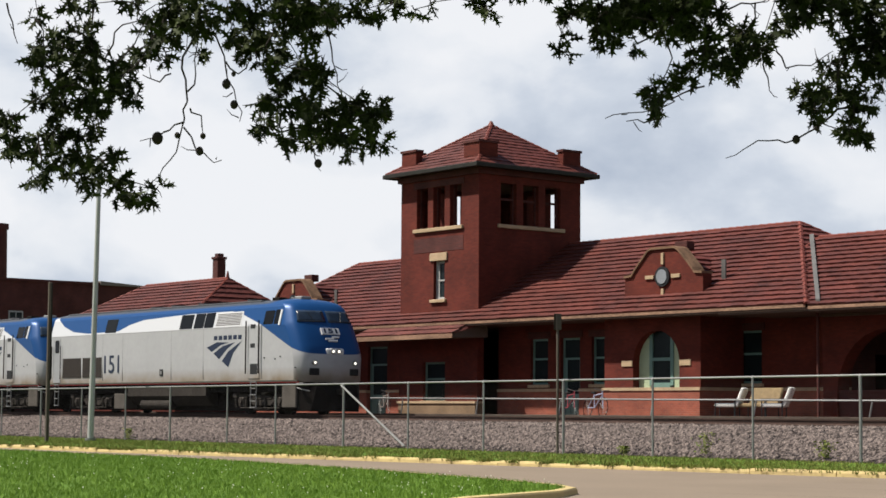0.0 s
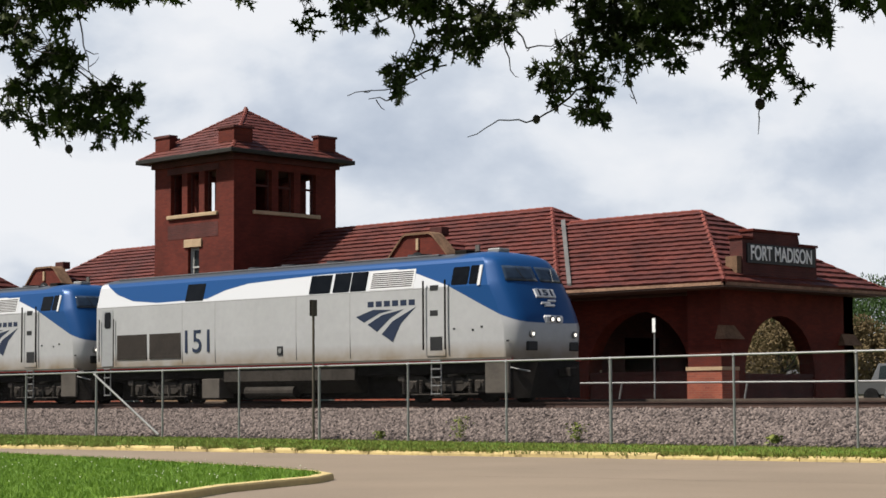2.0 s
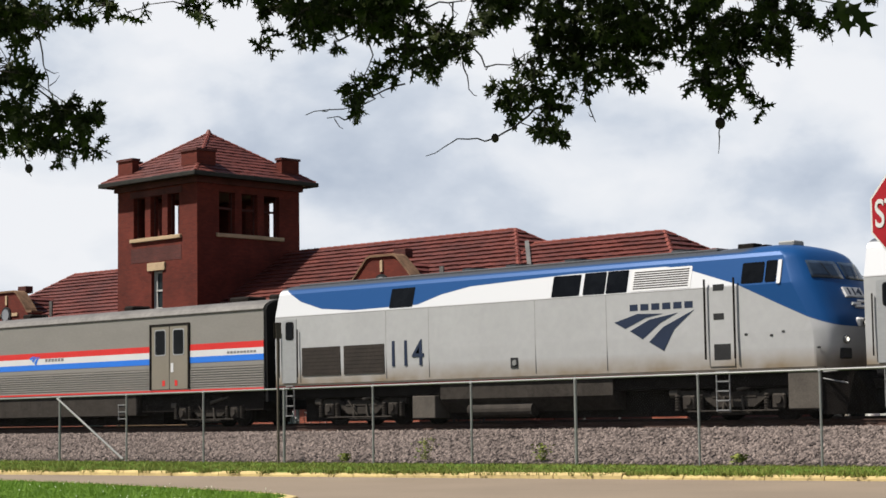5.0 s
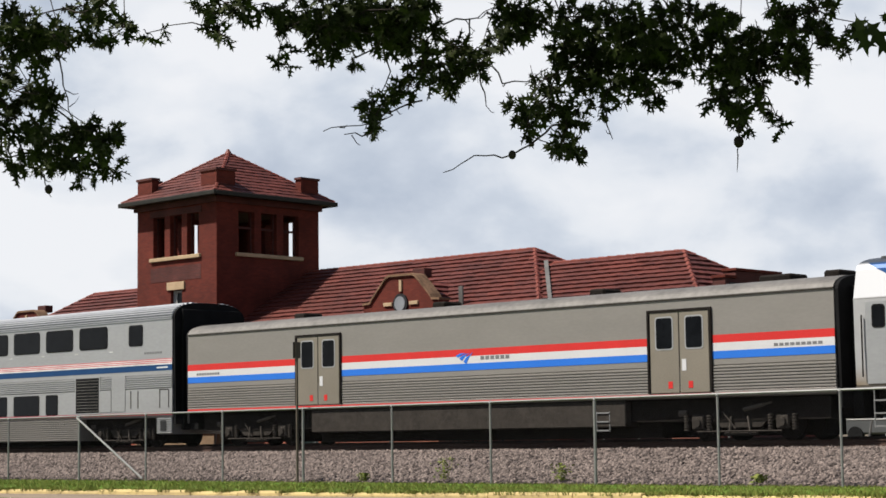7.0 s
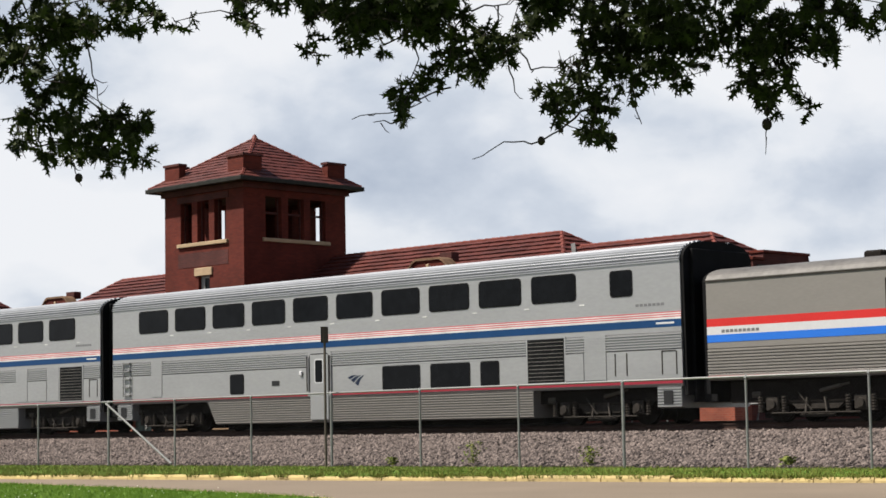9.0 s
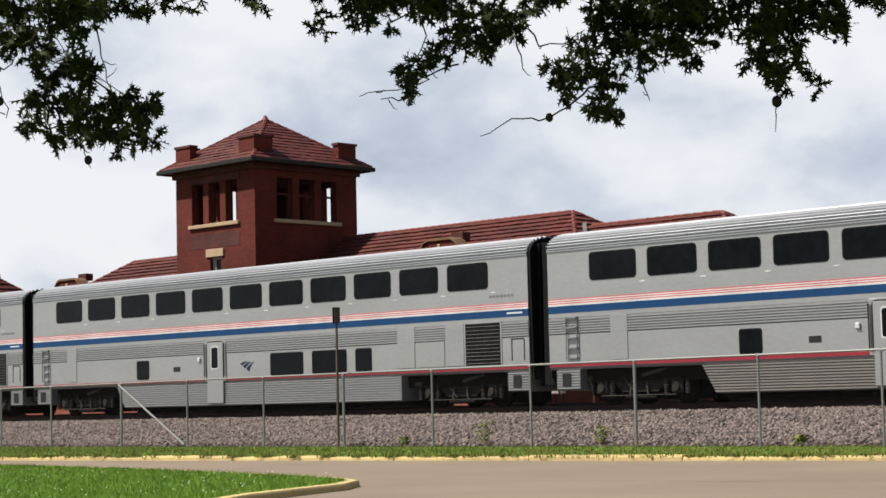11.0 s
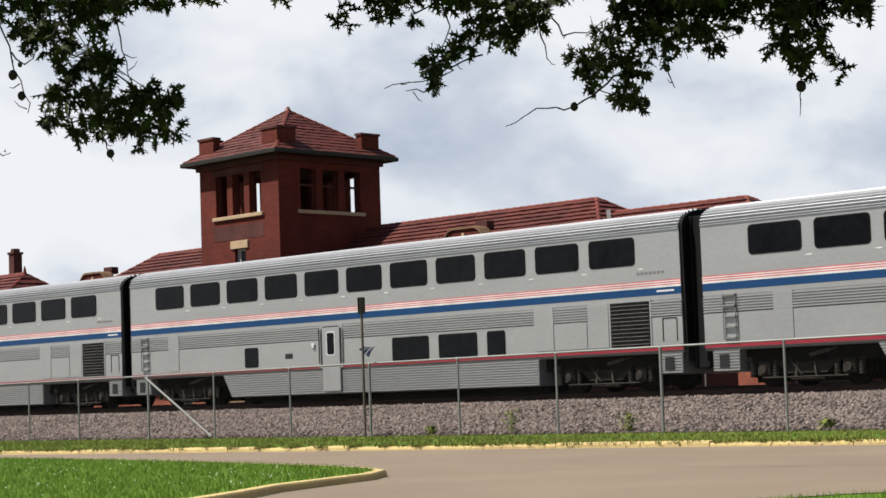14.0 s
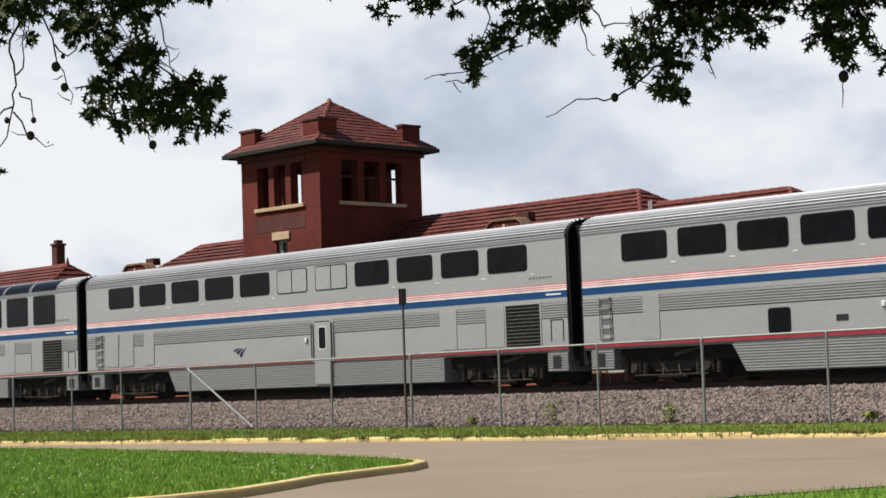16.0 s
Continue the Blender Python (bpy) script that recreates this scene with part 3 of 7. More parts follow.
def gable(c, y, w=2.02):
    """A stepped mission-style gable parapet with a round window."""
    pts = [(c - w, 4.95), (c + w, 4.95), (c + w, 6.33), (c + w - 0.4, 6.36), (c + w - 0.5, 6.5), (c + w - 0.85, 6.86), (c + w - 1.25, 7.25), (c + 0.6, 7.32),
           (c - 0.6, 7.32), (c - w + 1.25, 7.25), (c - w + 0.85, 6.86), (c - w + 0.5, 6.5), (c - w + 0.4, 6.36), (c - w, 6.33)]
    g = part("gable", slab(pts, 1, y, y + 0.45), BRICK, station, "stepped red brick gable parapet")
    edge = pts[2:]
    for a, b in zip(edge, edge[1:]):
        part("coping", slab([a, b, (b[0], b[1] + 0.085), (a[0], a[1] + 0.085)], 1, y - 0.07, y + 0.52), COPING, g, "weathered sandstone coping")
    ring = bmesh.new()
    bmesh.ops.create_cone(ring, cap_ends=True, segments=28, radius1=0.37, radius2=0.37, depth=0.10, matrix=Matrix.Translation((c, y - 0.02, 6.3)) @ pose(0, 0, 0, 90))
    o = part("round_window", ring, BLACK, g, "round window in a dark ring")
    glass = bmesh.new()
    bmesh.ops.create_cone(glass, cap_ends=True, segments=28, radius1=0.27, radius2=0.27, depth=0.03, matrix=Matrix.Translation((c, y - 0.08, 6.3)) @ pose(0, 0, 0, 90))
    part("pane", glass, mat("pale_window_glass", (0.2, 0.21, 0.22), 0.15, 0.3), o)
    for a, b, d, e in ((-0.07, 0.07, 0.45, 0.88), (-0.07, 0.07, -0.88, -0.45), (-0.9, -0.45, -0.07, 0.07), (0.45, 0.9, -0.07, 0.07)):
        part("stone_key", boxes((c + a, c + b, y - 0.06, y + 0.02, 6.3 + d, 6.3 + e), bevel=0.008), STONE, g)
    part("dormer_roof", hull([(c - w + 0.3, y + 0.4, 5.9), (c + w - 0.3, y + 0.4, 5.9), (c, y + 0.4, 7.1), (c - 0.2, y + 3.6, 7.1), (c + 0.2, y + 3.6, 7.1), (c - 1.6, y + 2, 5.9), (c + 1.6, y + 2, 5.9)]), SOFFIT, g)
    part("dormer_tiles", tiles([((c + w - 0.2, y + 0.45, 5.95), (c + w - 0.2, y + 2.6, 5.95), (c, y + 3.7, 7.16), (c, y + 0.45, 7.16)),
                                ((c - w + 0.2, y + 0.45, 5.95), (c - w + 0.2, y + 2.6, 5.95), (c, y + 3.7, 7.16), (c, y + 0.45, 7.16))]), TILE, g, kind="stuff")
    part("flashing", boxes((c + w + 0.2, c + w + 0.4, y + 0.75, y + 0.81, 5.8, 6.85)), FLASH, g)
    part("vent_cap", boxes((c + 0.1, c + 0.75, y + 0.5, y + 0.9, 7.3, 7.62), bevel=0.02), BRICK_DARK, g)
    return g


gable(-50.33, 50.35)
gable(-74.6, 50.35)


def hip_roof(name, x0, x1, y0, y1, ze, xr0, xr1, yr, zr, owner=station):
    """A hipped tile roof over the eave rectangle; the ridge runs along x."""
    deck = part(name, hull([(x0, y0, ze - 0.16), (x1, y0, ze - 0.16), (x1, y1, ze - 0.16), (x0, y1, ze - 0.16), (x0, y0, ze), (x1, y0, ze), (x1, y1, ze), (x0, y1, ze), (xr0, yr, zr), (xr1, yr, zr)]), SOFFIT, owner, "hipped roof of red clay tiles")
    a, b, c, d, e, f = (x0, y0, ze), (x1, y0, ze), (x1, y1, ze), (x0, y1, ze), (xr0, yr, zr), (xr1, yr, zr)
    slopes = [(a, b, f, e), (c, d, e, f), (b, c, f, f), (d, a, e, e)]
    part("roof_tiles", tiles(slopes), TILE, deck, kind="stuff")
    part("ridge_tiles", caps([(e, f), (b, f), (c, f), (a, e), (d, e)]), TILE_RED, deck, "red ridge and hip tiles", kind="stuff")
    if owner:
        for p, q in ((a, b), (b, c), (c, d), (d, a)):
            bm = hull([(Vector(p) + Vector((ox, oy, oz))) for oz in (-0.10, 0.0) for ox, oy in ((-0.03, -0.03), (0.03, 0.03), (-.03, .03), (.03, -.03))] +
                      [(Vector(q) + Vector((ox, oy, oz))) for oz in (-0.10, 0.0) for ox, oy in ((-0.03, -0.03), (0.03, 0.03), (-.03, .03), (.03, -.03))])
            part("eave_board", bm, WOOD_EDGE, deck, "weathered wooden eave board")
    return deck


hip_roof("main_roof", -79.6, -42.5, 49.2, 60.9, 4.93, -75.9, -47.8, 55.05, 8.42)
hip_roof("arcade_roof", -46.5, -35.65, 49.25, 58.9, 4.86, -46.0, -40.05, 54.05, 7.68)
part("flashing", hull([(-42.25, 49.4, 5.02), (-42.07, 49.4, 5.02), (-46.5, 54.05, 7.72), (-46.3, 54.05, 7.76), (-42.25, 49.4, 5.1), (-42.07, 49.4, 5.1), (-46.5, 54.05, 7.84), (-46.3, 54.05, 7.86)]), FLASH, station, "grey metal flashing strip")
part("downpipe", rods(((-42.9, 50.25, 1.1), (-42.9, 50.25, 4.8), 0.05)), BRICK_DARK, station)

# the arcade with its round arches
AX = -36.65
cx, r, sp = -40.7, 2.18, 1.98
part("arcade_wall", slab([(-43.5, FLOOR_Z), (cx - r, FLOOR_Z), (cx - r, sp)] + arch(cx, r, sp)[::-1][1:-1] + [(cx + r, sp), (cx + r, FLOOR_Z + 0.0), (AX - 1.2, FLOOR_Z), (AX - 1.2, 4.85), (-43.5, 4.85)], 1, 51.2, 51.8), BRICK, station, "brick wall with a round arch")
# dark brick of low walls and caps carries the shade under the arches
part("low_wall", boxes((cx - r, cx + r, 51.3, 51.7, FLOOR_Z, 2.0), (cx - r, cx + r, 51.25, 51.75, 2.0, 2.1)), BRICK_DARK, station, "low brick wall in the arch")
part("low_wall", boxes((AX - 0.5, AX - 0.1, 51.68, 55.76, FLOOR_Z, 1.9), (AX - 0.55, AX - 0.05, 51.68, 55.76, 1.9, 2.0)), BRICK_DARK, station, "low brick wall in the arch")
wall_y("corner_pier", WY - 0.03, 51.2, AX - 1.3, AX + 0.02, 2.22, 4.85, [])
wall_y("corner_pier_base", WY - 0.08, 51.25, AX - 1.32, AX + 0.07, FLOOR_Z, 2.1, [], BRICK_PALE)
part("stone_band", boxes((AX - 1.35, AX + 0.1, WY - 0.11, 51.25, 2.102, 2.218)), STONE, station, "pale sandstone band")
part("impost_cap", hull([(AX - 0.1, WY - 0.2, 3.1), (AX + 0.3, WY - 0.2, 3.1), (AX - 0.1, WY + 0.9, 3.1), (AX + 0.3, WY + 0.9, 3.1), (AX - 0.05, WY - 0.08, 3.55), (AX + 0.03, WY - 0.08, 3.55), (AX - 0.05, WY + 0.7, 3.55), (AX + 0.03, WY + 0.7, 3.55)]), COPING, station, "sloping sandstone buttress cap")
cy = 53.72
part("arcade_wall", slab([(51.2, FLOOR_Z), (cy - 2.04, FLOOR_Z), (cy - 2.04, 1.9)] + arch(cy, 2.04, 1.9)[::-1][1:-1] + [(cy + 2.04, 1.9), (cy + 2.04, FLOOR_Z), (58.2, FLOOR_Z), (58.2, 4.85), (51.2, 4.85)], 0, AX - 0.6, AX), BRICK, station, "brick end wall with a round arch")
part("impost_cap", hull([(AX - 0.1, 57.2, 3.0), (AX + 0.3, 57.2, 3.0), (AX - 0.1, 58.3, 3.0), (AX + 0.3, 58.3, 3.0), (AX - 0.05, 57.4, 3.4), (AX + 0.03, 57.4, 3.4), (AX - 0.05, 58.2, 3.4), (AX + 0.03, 58.2, 3.4)]), COPING, station, "sloping sandstone buttress cap")
part("arcade_wall", slab([(-43.5, FLOOR_Z), (-43.0, FLOOR_Z), (-43.0, 1.98)] + arch(-40.3, 2.7, 1.6)[::-1][1:-1] + [(-37.6, 1.98), (-37.6, FLOOR_Z), (AX, FLOOR_Z), (AX, 4.85), (-43.5, 4.85)], 1, 57.6, 58.2), BRICK, station, "rear brick wall with a round arch")
# dark ceiling colour deepens the shade in the arcade
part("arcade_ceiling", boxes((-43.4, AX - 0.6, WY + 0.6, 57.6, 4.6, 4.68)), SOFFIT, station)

# name board gable on the end
SX = -36.0
sign = part("name_gable", slab([(50.75, 5.15), (54.98, 5.15), (54.98, 6.2), (54.02, 6.22), (53.9, 6.6), (51.35, 6.55), (51.3, 6.3), (50.75, 6.32)], 0, SX - 0.5, SX), BRICK_DARK, station, "dark brick parapet with the station name")
for a, b, z in ((50.7, 51.35, 6.33), (51.3, 53.95, 6.58), (53.95, 55.03, 6.21)):
    part("coping", boxes((SX - 0.54, SX + 0.05, a, b, z, z + 0.09), bevel=0.01), BRICK, sign)
part("board", boxes((SX, SX + 0.05, 50.95, 54.85, 5.55, 6.18), bevel=0.006), BLACK, sign, "black name board")
part("flashing", boxes((SX - 0.5, SX - 0.05, 50.5, 50.74, 5.2, 5.75)), COPING, sign)


def lettering(name, text, size, m, material, parent, label, stretch_to=None, bold=0.0):
    cu = bpy.data.curves.new(name, "FONT")
    cu.body, cu.size, cu.extrude, cu.align_x, cu.align_y, cu.offset = text, size, 0.006, "CENTER", "CENTER", bold
    tmp = bpy.data.objects.new(name, cu)
    me = bpy.data.meshes.new_from_object(tmp)
    bpy.data.objects.remove(tmp)
    if stretch_to:
        w = max(v.co.x for v in me.vertices) - min(v.co.x for v in me.vertices)
        me.transform(Matrix.Diagonal((stretch_to / w, 1, 1, 1)))
    me.transform(m)
    me.transform(Matrix.Translation(-origin_of(parent)))
    me.materials.clear()
    me.materials.append(material)
    ob = new(name, me)
    ob.parent = parent
    return tagged(ob, label)


lettering("lettering", "FORT MADISON", 0.66, Matrix.Translation((SX + 0.056, 52.88, 5.86)) @ pose(0, 0, 0, 90, 0, 90), WHITE, sign, "white station name FORT MADISON", 3.5, 0.012)

# ---- tower ----
TX0, TX1, TY0, TY1 = -65.87, -60.6, 50.0, 55.65


def triple(u0, u1, z0, z1, pier=0.36):
    w = (u1 - u0 - 2 * pier) / 3
    return [(u0 + i * (w + pier), u0 + i * (w + pier) + w, z0, z1) for i in range(3)]


def tower_side(horizontal, c0, c1, a, b, holes):
    rows = pierced(a, b, 4.9, 11.3, holes)
    return boxes(*[((p, q, c0, c1, z, w) if horizontal else (c0, c1, p, q, z, w)) for p, q, z, w in rows], weld=True)


front = triple(-64.78, -61.74, 9.02, 10.75)
side = triple(51.17, 54.5, 9.05, 10.78)
small = (-63.58, -62.84, 5.98, 7.6)
part("tower_wall", tower_side(True, TY0, TY0 + 0.4, TX0, TX1, front + [small]), BRICK, station, "sunlit brick tower wall")
part("tower_wall", tower_side(True, TY1 - 0.4, TY1, TX0, TX1, front), BRICK, station)
part("tower_wall", tower_side(False, TX1 - 0.4, TX1, TY0 + 0.4, TY1 - 0.4, side), BRICK, station)
part("tower_wall", tower_side(False, TX0, TX0 + 0.4, TY0 + 0.4, TY1 - 0.4, side), BRICK, station)
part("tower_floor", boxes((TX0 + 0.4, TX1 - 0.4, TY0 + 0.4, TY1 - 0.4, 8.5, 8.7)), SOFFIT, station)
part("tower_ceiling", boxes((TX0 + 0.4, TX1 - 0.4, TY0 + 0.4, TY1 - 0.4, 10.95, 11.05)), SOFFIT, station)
for row in (front, side):
    h = row is front
    for a, b, z, w in row:
        mz = z + (w - z) * 0.62
        fr = [(a, a + 0.05), (b - 0.05, b)]
        if h:
            part("sash_frame", boxes(*[(p, q, TY0 + 0.2, TY0 + 0.26, z, w) for p, q in fr]), BRICK_DARK, station)
        else:
            part("sash_frame", boxes(*[(TX1 - 0.26, TX1 - 0.2, p, q, z, w) for p, q in fr], (TX1 - 0.26, TX1 - 0.2, a + 0.05, b - 0.05, mz - 0.05, mz + 0.04)), BRICK_DARK, station)
part("sill", boxes((-64.95, -61.6, TY0 - 0.1, TY0 + 0.25, 8.86, 9.018), bevel=0.015), STONE, station, "pale sandstone sill")
part("sill", boxes((TX1 - 0.25, TX1 + 0.1, 51.0, 54.7, 8.89, 9.048), bevel=0.015), STONE, station, "pale sandstone sill")
part("lintel_course", boxes((-64.98, -61.55, TY0 - 0.03, TY0 + 0.2, 10.752, 11.0)), BRICK_DARK, station)
part("brick_panel", boxes((-64.95, -61.6, TY0 - 0.012, TY0 + 0.2, 8.0, 8.6)), BRICK_DARK, station, "sooty brick panel")
part("stone_lintel", boxes((-63.8, -62.64, TY0 - 0.07, TY0 + 0.2, 7.602, 7.94), bevel=0.015), STONE, station, "yellow sandstone lintel")
part("sill", boxes((-63.75, -62.7, TY0 - 0.1, TY0 + 0.2, 5.84, 5.978), bevel=0.015), STONE, station, "pale sandstone sill")
OFFWHITE = mat("weathered_white_paint", (0.315, 0.315, 0.301), 0.6, var=0.2)
tw = part("window", boxes((-63.58, -63.5, TY0 + 0.15, TY0 + 0.22, 5.98, 7.6), (-62.92, -62.84, TY0 + 0.15, TY0 + 0.22, 5.98, 7.6), (-63.5, -62.92, TY0 + 0.15, TY0 + 0.22, 7.5, 7.6), (-63.5, -62.92, TY0 + 0.15, TY0 + 0.22, 6.75, 6.82), (-63.5, -62.92, TY0 + 0.15, TY0 + 0.22, 5.98, 6.08), (-63.5, -63.38, TY0 + 0.17, TY0 + 0.2, 6.08, 7.5)), OFFWHITE, station, "white sash window")
part("pane", boxes((-63.5, -62.92, TY0 + 0.205, TY0 + 0.215, 6.08, 7.5)), PANE, tw)

EZ = 11.45
ox = 0.49
e = [(TX0 - ox, TY0 - ox, EZ), (TX1 + ox, TY0 - ox, EZ), (TX1 + ox, TY1 + ox, EZ), (TX0 - ox, TY1 + ox, EZ)]
top = ((TX0 + TX1) / 2, (TY0 + TY1) / 2, 13.62)
deck = part("tower_roof", hull([*e, *[(p[0], p[1], EZ - 0.1) for p in e], top]), SOFFIT, station, "pyramid roof of red clay tiles")
part("roof_tiles", tiles([(e[0], e[1], top, top), (e[1], e[2], top, top), (e[2], e[3], top, top), (e[3], e[0], top, top)], pitch=0.3, lift=0.045), TILE, deck, kind="stuff")
part("hip_tiles", caps([(p, top) for p in e], step=0.32, r=0.085), TILE_RED, deck, kind="stuff")
part("finial", rods((top, (top[0], top[1], 13.82), 0.16, 0.05)), TILE_RED, deck)
part("gutter", boxes((TX0 - ox - 0.1, TX1 + ox + 0.1, TY0 - ox - 0.12, TY0 - ox, EZ - 0.16, EZ + 0.02), (TX0 - ox - 0.1, TX1 + ox + 0.1, TY1 + ox, TY1 + ox + 0.12, EZ - 0.16, EZ + 0.02),
                     (TX1 + ox, TX1 + ox + 0.1, TY0 - ox, TY1 + ox, EZ - 0.16, EZ + 0.02), (TX0 - ox - 0.1, TX0 - ox, TY0 - ox, TY1 + ox, EZ - 0.16, EZ + 0.02), bevel=0.02), GUTTER, deck, "greenish weathered gutter")
part("cornice", boxes((TX0 - 0.12, TX1 + 0.12, TY0 - 0.12, TY1 + 0.12, 11.08, EZ - 0.12)), BRICK_DARK, deck)
for px, py, sx, sy in ((TX0, TY0, 1, 1), (TX1, TY0, -1, 1), (TX1, TY1, -1, -1), (TX0, TY1, 1, -1)):
    def leg(a, b, c_, d, z0, z1):
        xs, ys = sorted((px + sx * a, px + sx * b)), sorted((py + sy * c_, py + sy * d))
        return (*xs, *ys, z0, z1)
    p = part("corner_pier", boxes(leg(0, 1.0, 0, 0.34, 11.4, 12.4), leg(0, 0.34, 0.34, 1.0, 11.4, 12.4)), BRICK, deck, "angled brick corner parapet")
    part("pier_cap", boxes(leg(-0.05, 1.05, -0.05, 0.39, 12.402, 12.5), leg(-0.05, 0.39, 0.39, 1.05, 12.402, 12.5)), BRICK_DARK, p)

# lean-to roof at the tower's foot, with the bay below it
part("pent_roof", hull([(-67.5, 48.75, 4.28), (-60.7, 48.75, 4.28), (-67.5, 48.75, 4.42), (-60.7, 48.75, 4.42), (-66.4, 50.0, 5.35), (-60.0, 50.0, 5.35), (-66.4, 50.0, 4.3), (-60.0, 50.0, 4.3)]), SOFFIT, station, "lean-to tile roof at the tower's foot")
part("pent_tiles", tiles([((-67.5, 48.72, 4.44), (-60.7, 48.72, 4.44), (-60.0, 50.0, 5.38), (-66.4, 50.0, 5.38)), ((-60.68, 48.75, 4.44), (-59.9, 50.2, 4.95), (-60.0, 50.05, 5.38), (-60.1, 50.0, 5.36))], lift=0.06), TILE, station, kind="stuff")
part("eave_board", boxes((-67.55, -60.65, 48.66, 48.72, 4.26, 4.44)), WOOD_EDGE, station, "weathered broken eave board")
wall_y("bay_wall", 49.95, 50.3, TX0, -60.6, 1.72, 4.9, [(-64.2, -62.7, 1.72, 3.35)])
wall_y("bay_base", 49.85, 50.3, TX0 + 0.1, -60.6, FLOOR_Z, 1.62, [], mat("stained_base", (0.17, 0.115, 0.07), 0.9, var=0.35, scale=1.2))
part("bay_sill", boxes((TX0 + 0.05, -60.55, 49.8, 50.3, 1.622, 1.718)), STONE, station)
sash(-64.2, -62.7, 1.74, 3.35, 50.1)


# ---- the train: x runs forward along each vehicle, z = 0 is the rail top ----
SILVER = mat("stainless_steel", (0.335, 0.333, 0.335), 0.3, 0.55, var=0.08, scale=0.35, fine=5, bump=0.03, streak=(1, 1, 3))
SILVER_ROOF = mat("ribbed_steel_roof", (0.2516, 0.259, 0.2775), 0.5, 0.3, var=0.1, scale=0.5, fine=5, bump=0.03)
SILVER_DULL = mat("dull_steel", (0.195, 0.183, 0.168), 0.5, 0.3, var=0.07, scale=0.6, fine=6, bump=0.04, streak=(1, 1, 3))
TINT = mat("tinted_train_window", (0.003, 0.0034, 0.004), 0.1, var=0.6, scale=0.9, fine=4, bump=0.0, spec=0.1)
RUBBER = mat("black_rubber", (0.007, 0.007, 0.0075), 0.8, spec=0.08, var=0.4, bump=0.1)
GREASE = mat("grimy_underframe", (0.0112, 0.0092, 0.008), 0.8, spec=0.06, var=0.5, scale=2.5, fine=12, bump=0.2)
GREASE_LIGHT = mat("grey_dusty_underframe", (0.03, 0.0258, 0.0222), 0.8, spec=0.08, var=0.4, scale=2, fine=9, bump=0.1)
DUSTY = mat("dusty_brown_grey_skirt", (0.06375, 0.0555, 0.0465), 0.8, var=0.3, scale=1.5)
RED = mat("red_stripe", (0.44, 0.024, 0.022), 0.45, var=0.08)
RED_FADED = mat("faded_red_stripe", (0.40, 0.085, 0.095), 0.5, var=0.15)
BLUE = mat("bright_blue_stripe", (0.0195, 0.1248, 0.4836), 0.45, var=0.06)
NAVY = mat("dark_blue_stripe", (0.0055, 0.036, 0.108), 0.45, var=0.1)
WHITE_STRIPE = mat("white_stripe", (0.45, 0.45, 0.4575), 0.5, var=0.05)
LOGO = mat("slate_blue_lettering", (0.012, 0.019, 0.04), 0.5, var=0.1)
SILL_RED = mat("crimson_sill_line", (0.22, 0.02, 0.034), 0.5, var=0.15)
NUMERAL = mat("grey_numerals", (0.13, 0.13, 0.135), 0.6, var=0.2)
FADED_WHITE = mat("faded_white_marks", (0.46, 0.46, 0.45), 0.6, var=0.3)
GLOW = bpy.data.materials.new("headlight_glow")
GLOW.use_nodes = True
GLOW.node_tree.nodes["Principled BSDF"].inputs["Emission Color"].default_value = (1, 0.93, 0.8, 1)
GLOW.node_tree.nodes["Principled BSDF"].inputs["Emission Strength"].default_value = 0.8


def rounded(x0, x1, z0, z1, r, n=3):
    pts = []
    for cx, cz, a in ((x1 - r, z1 - r, 0), (x0 + r, z1 - r, 90), (x0 + r, z0 + r, 180), (x1 - r, z0 + r, 270)):
        for i in range(n + 1):
            t = radians(a + 90 * i / n)
            pts.append((cx + r * math.cos(t), cz + r * math.sin(t)))
    return pts


def glazing(parent, x0, x1, z0, z1, half, r=0.12, material=None, both=True, frame_mat=None):
    """A flush train window with its rubber seal, on both sides of a vehicle."""
    for s in ((-1, 1) if both else (-1,)):
        w = part("window", slab(rounded(x0, x1, z0, z1, r), 1, s * (half - 0.05), s * (half + 0.012)), frame_mat or RUBBER, parent)
        part("pane", slab(rounded(x0 + 0.035, x1 - 0.035, z0 + 0.035, z1 - 0.035, r * 0.8), 1, s * half, s * (half + 0.016)), material or TINT, w)


def band(name, parent, x0, x1, z0, z1, half, material, proud=0.006, label="", both=True):
    for s in ((-1, 1) if both else (-1,)):
        part(name, boxes((x0, x1, s * (half - 0.02), s * (half + proud), z0, z1)), material, parent, label)


def extruded(profile, x0, x1):
    """A cross-section (y, z) given from the near foot to the far foot, drawn out along x."""
    n = len(profile)
    vs = [(x, y, z) for x in (x0, x1) for y, z in profile]
    fs = [(i, i + 1, n + i + 1, n + i) for i in range(n - 1)] + [(n - 1, 0, n, 2 * n - 1)]
    fs += [tuple(range(n))[::-1], tuple(range(n, 2 * n))]
    return (vs, fs)


def ribbed(x, y, z0, z1, wide, narrow, turns, sides=10):
    """A coil spring, as one upright body with a rib for each turn."""
    levels = [(z0, narrow)] + [(z0 + (z1 - z0) * (i + f) / turns, r) for i in range(turns) for f, r in ((0.15, wide), (0.6, wide), (0.75, narrow))] + [(z1, narrow)]
    vs = [(x + r * math.cos(2 * math.pi * k / sides), y + r * math.sin(2 * math.pi * k / sides), z) for z, r in levels for k in range(sides)]
    fs = [(i * sides + k, i * sides + (k + 1) % sides, (i + 1) * sides + (k + 1) % sides, (i + 1) * sides + k) for i in range(len(levels) - 1) for k in range(sides)]
    return (vs, fs + [tuple(range(sides))[::-1], tuple(range(len(vs) - sides, len(vs)))])


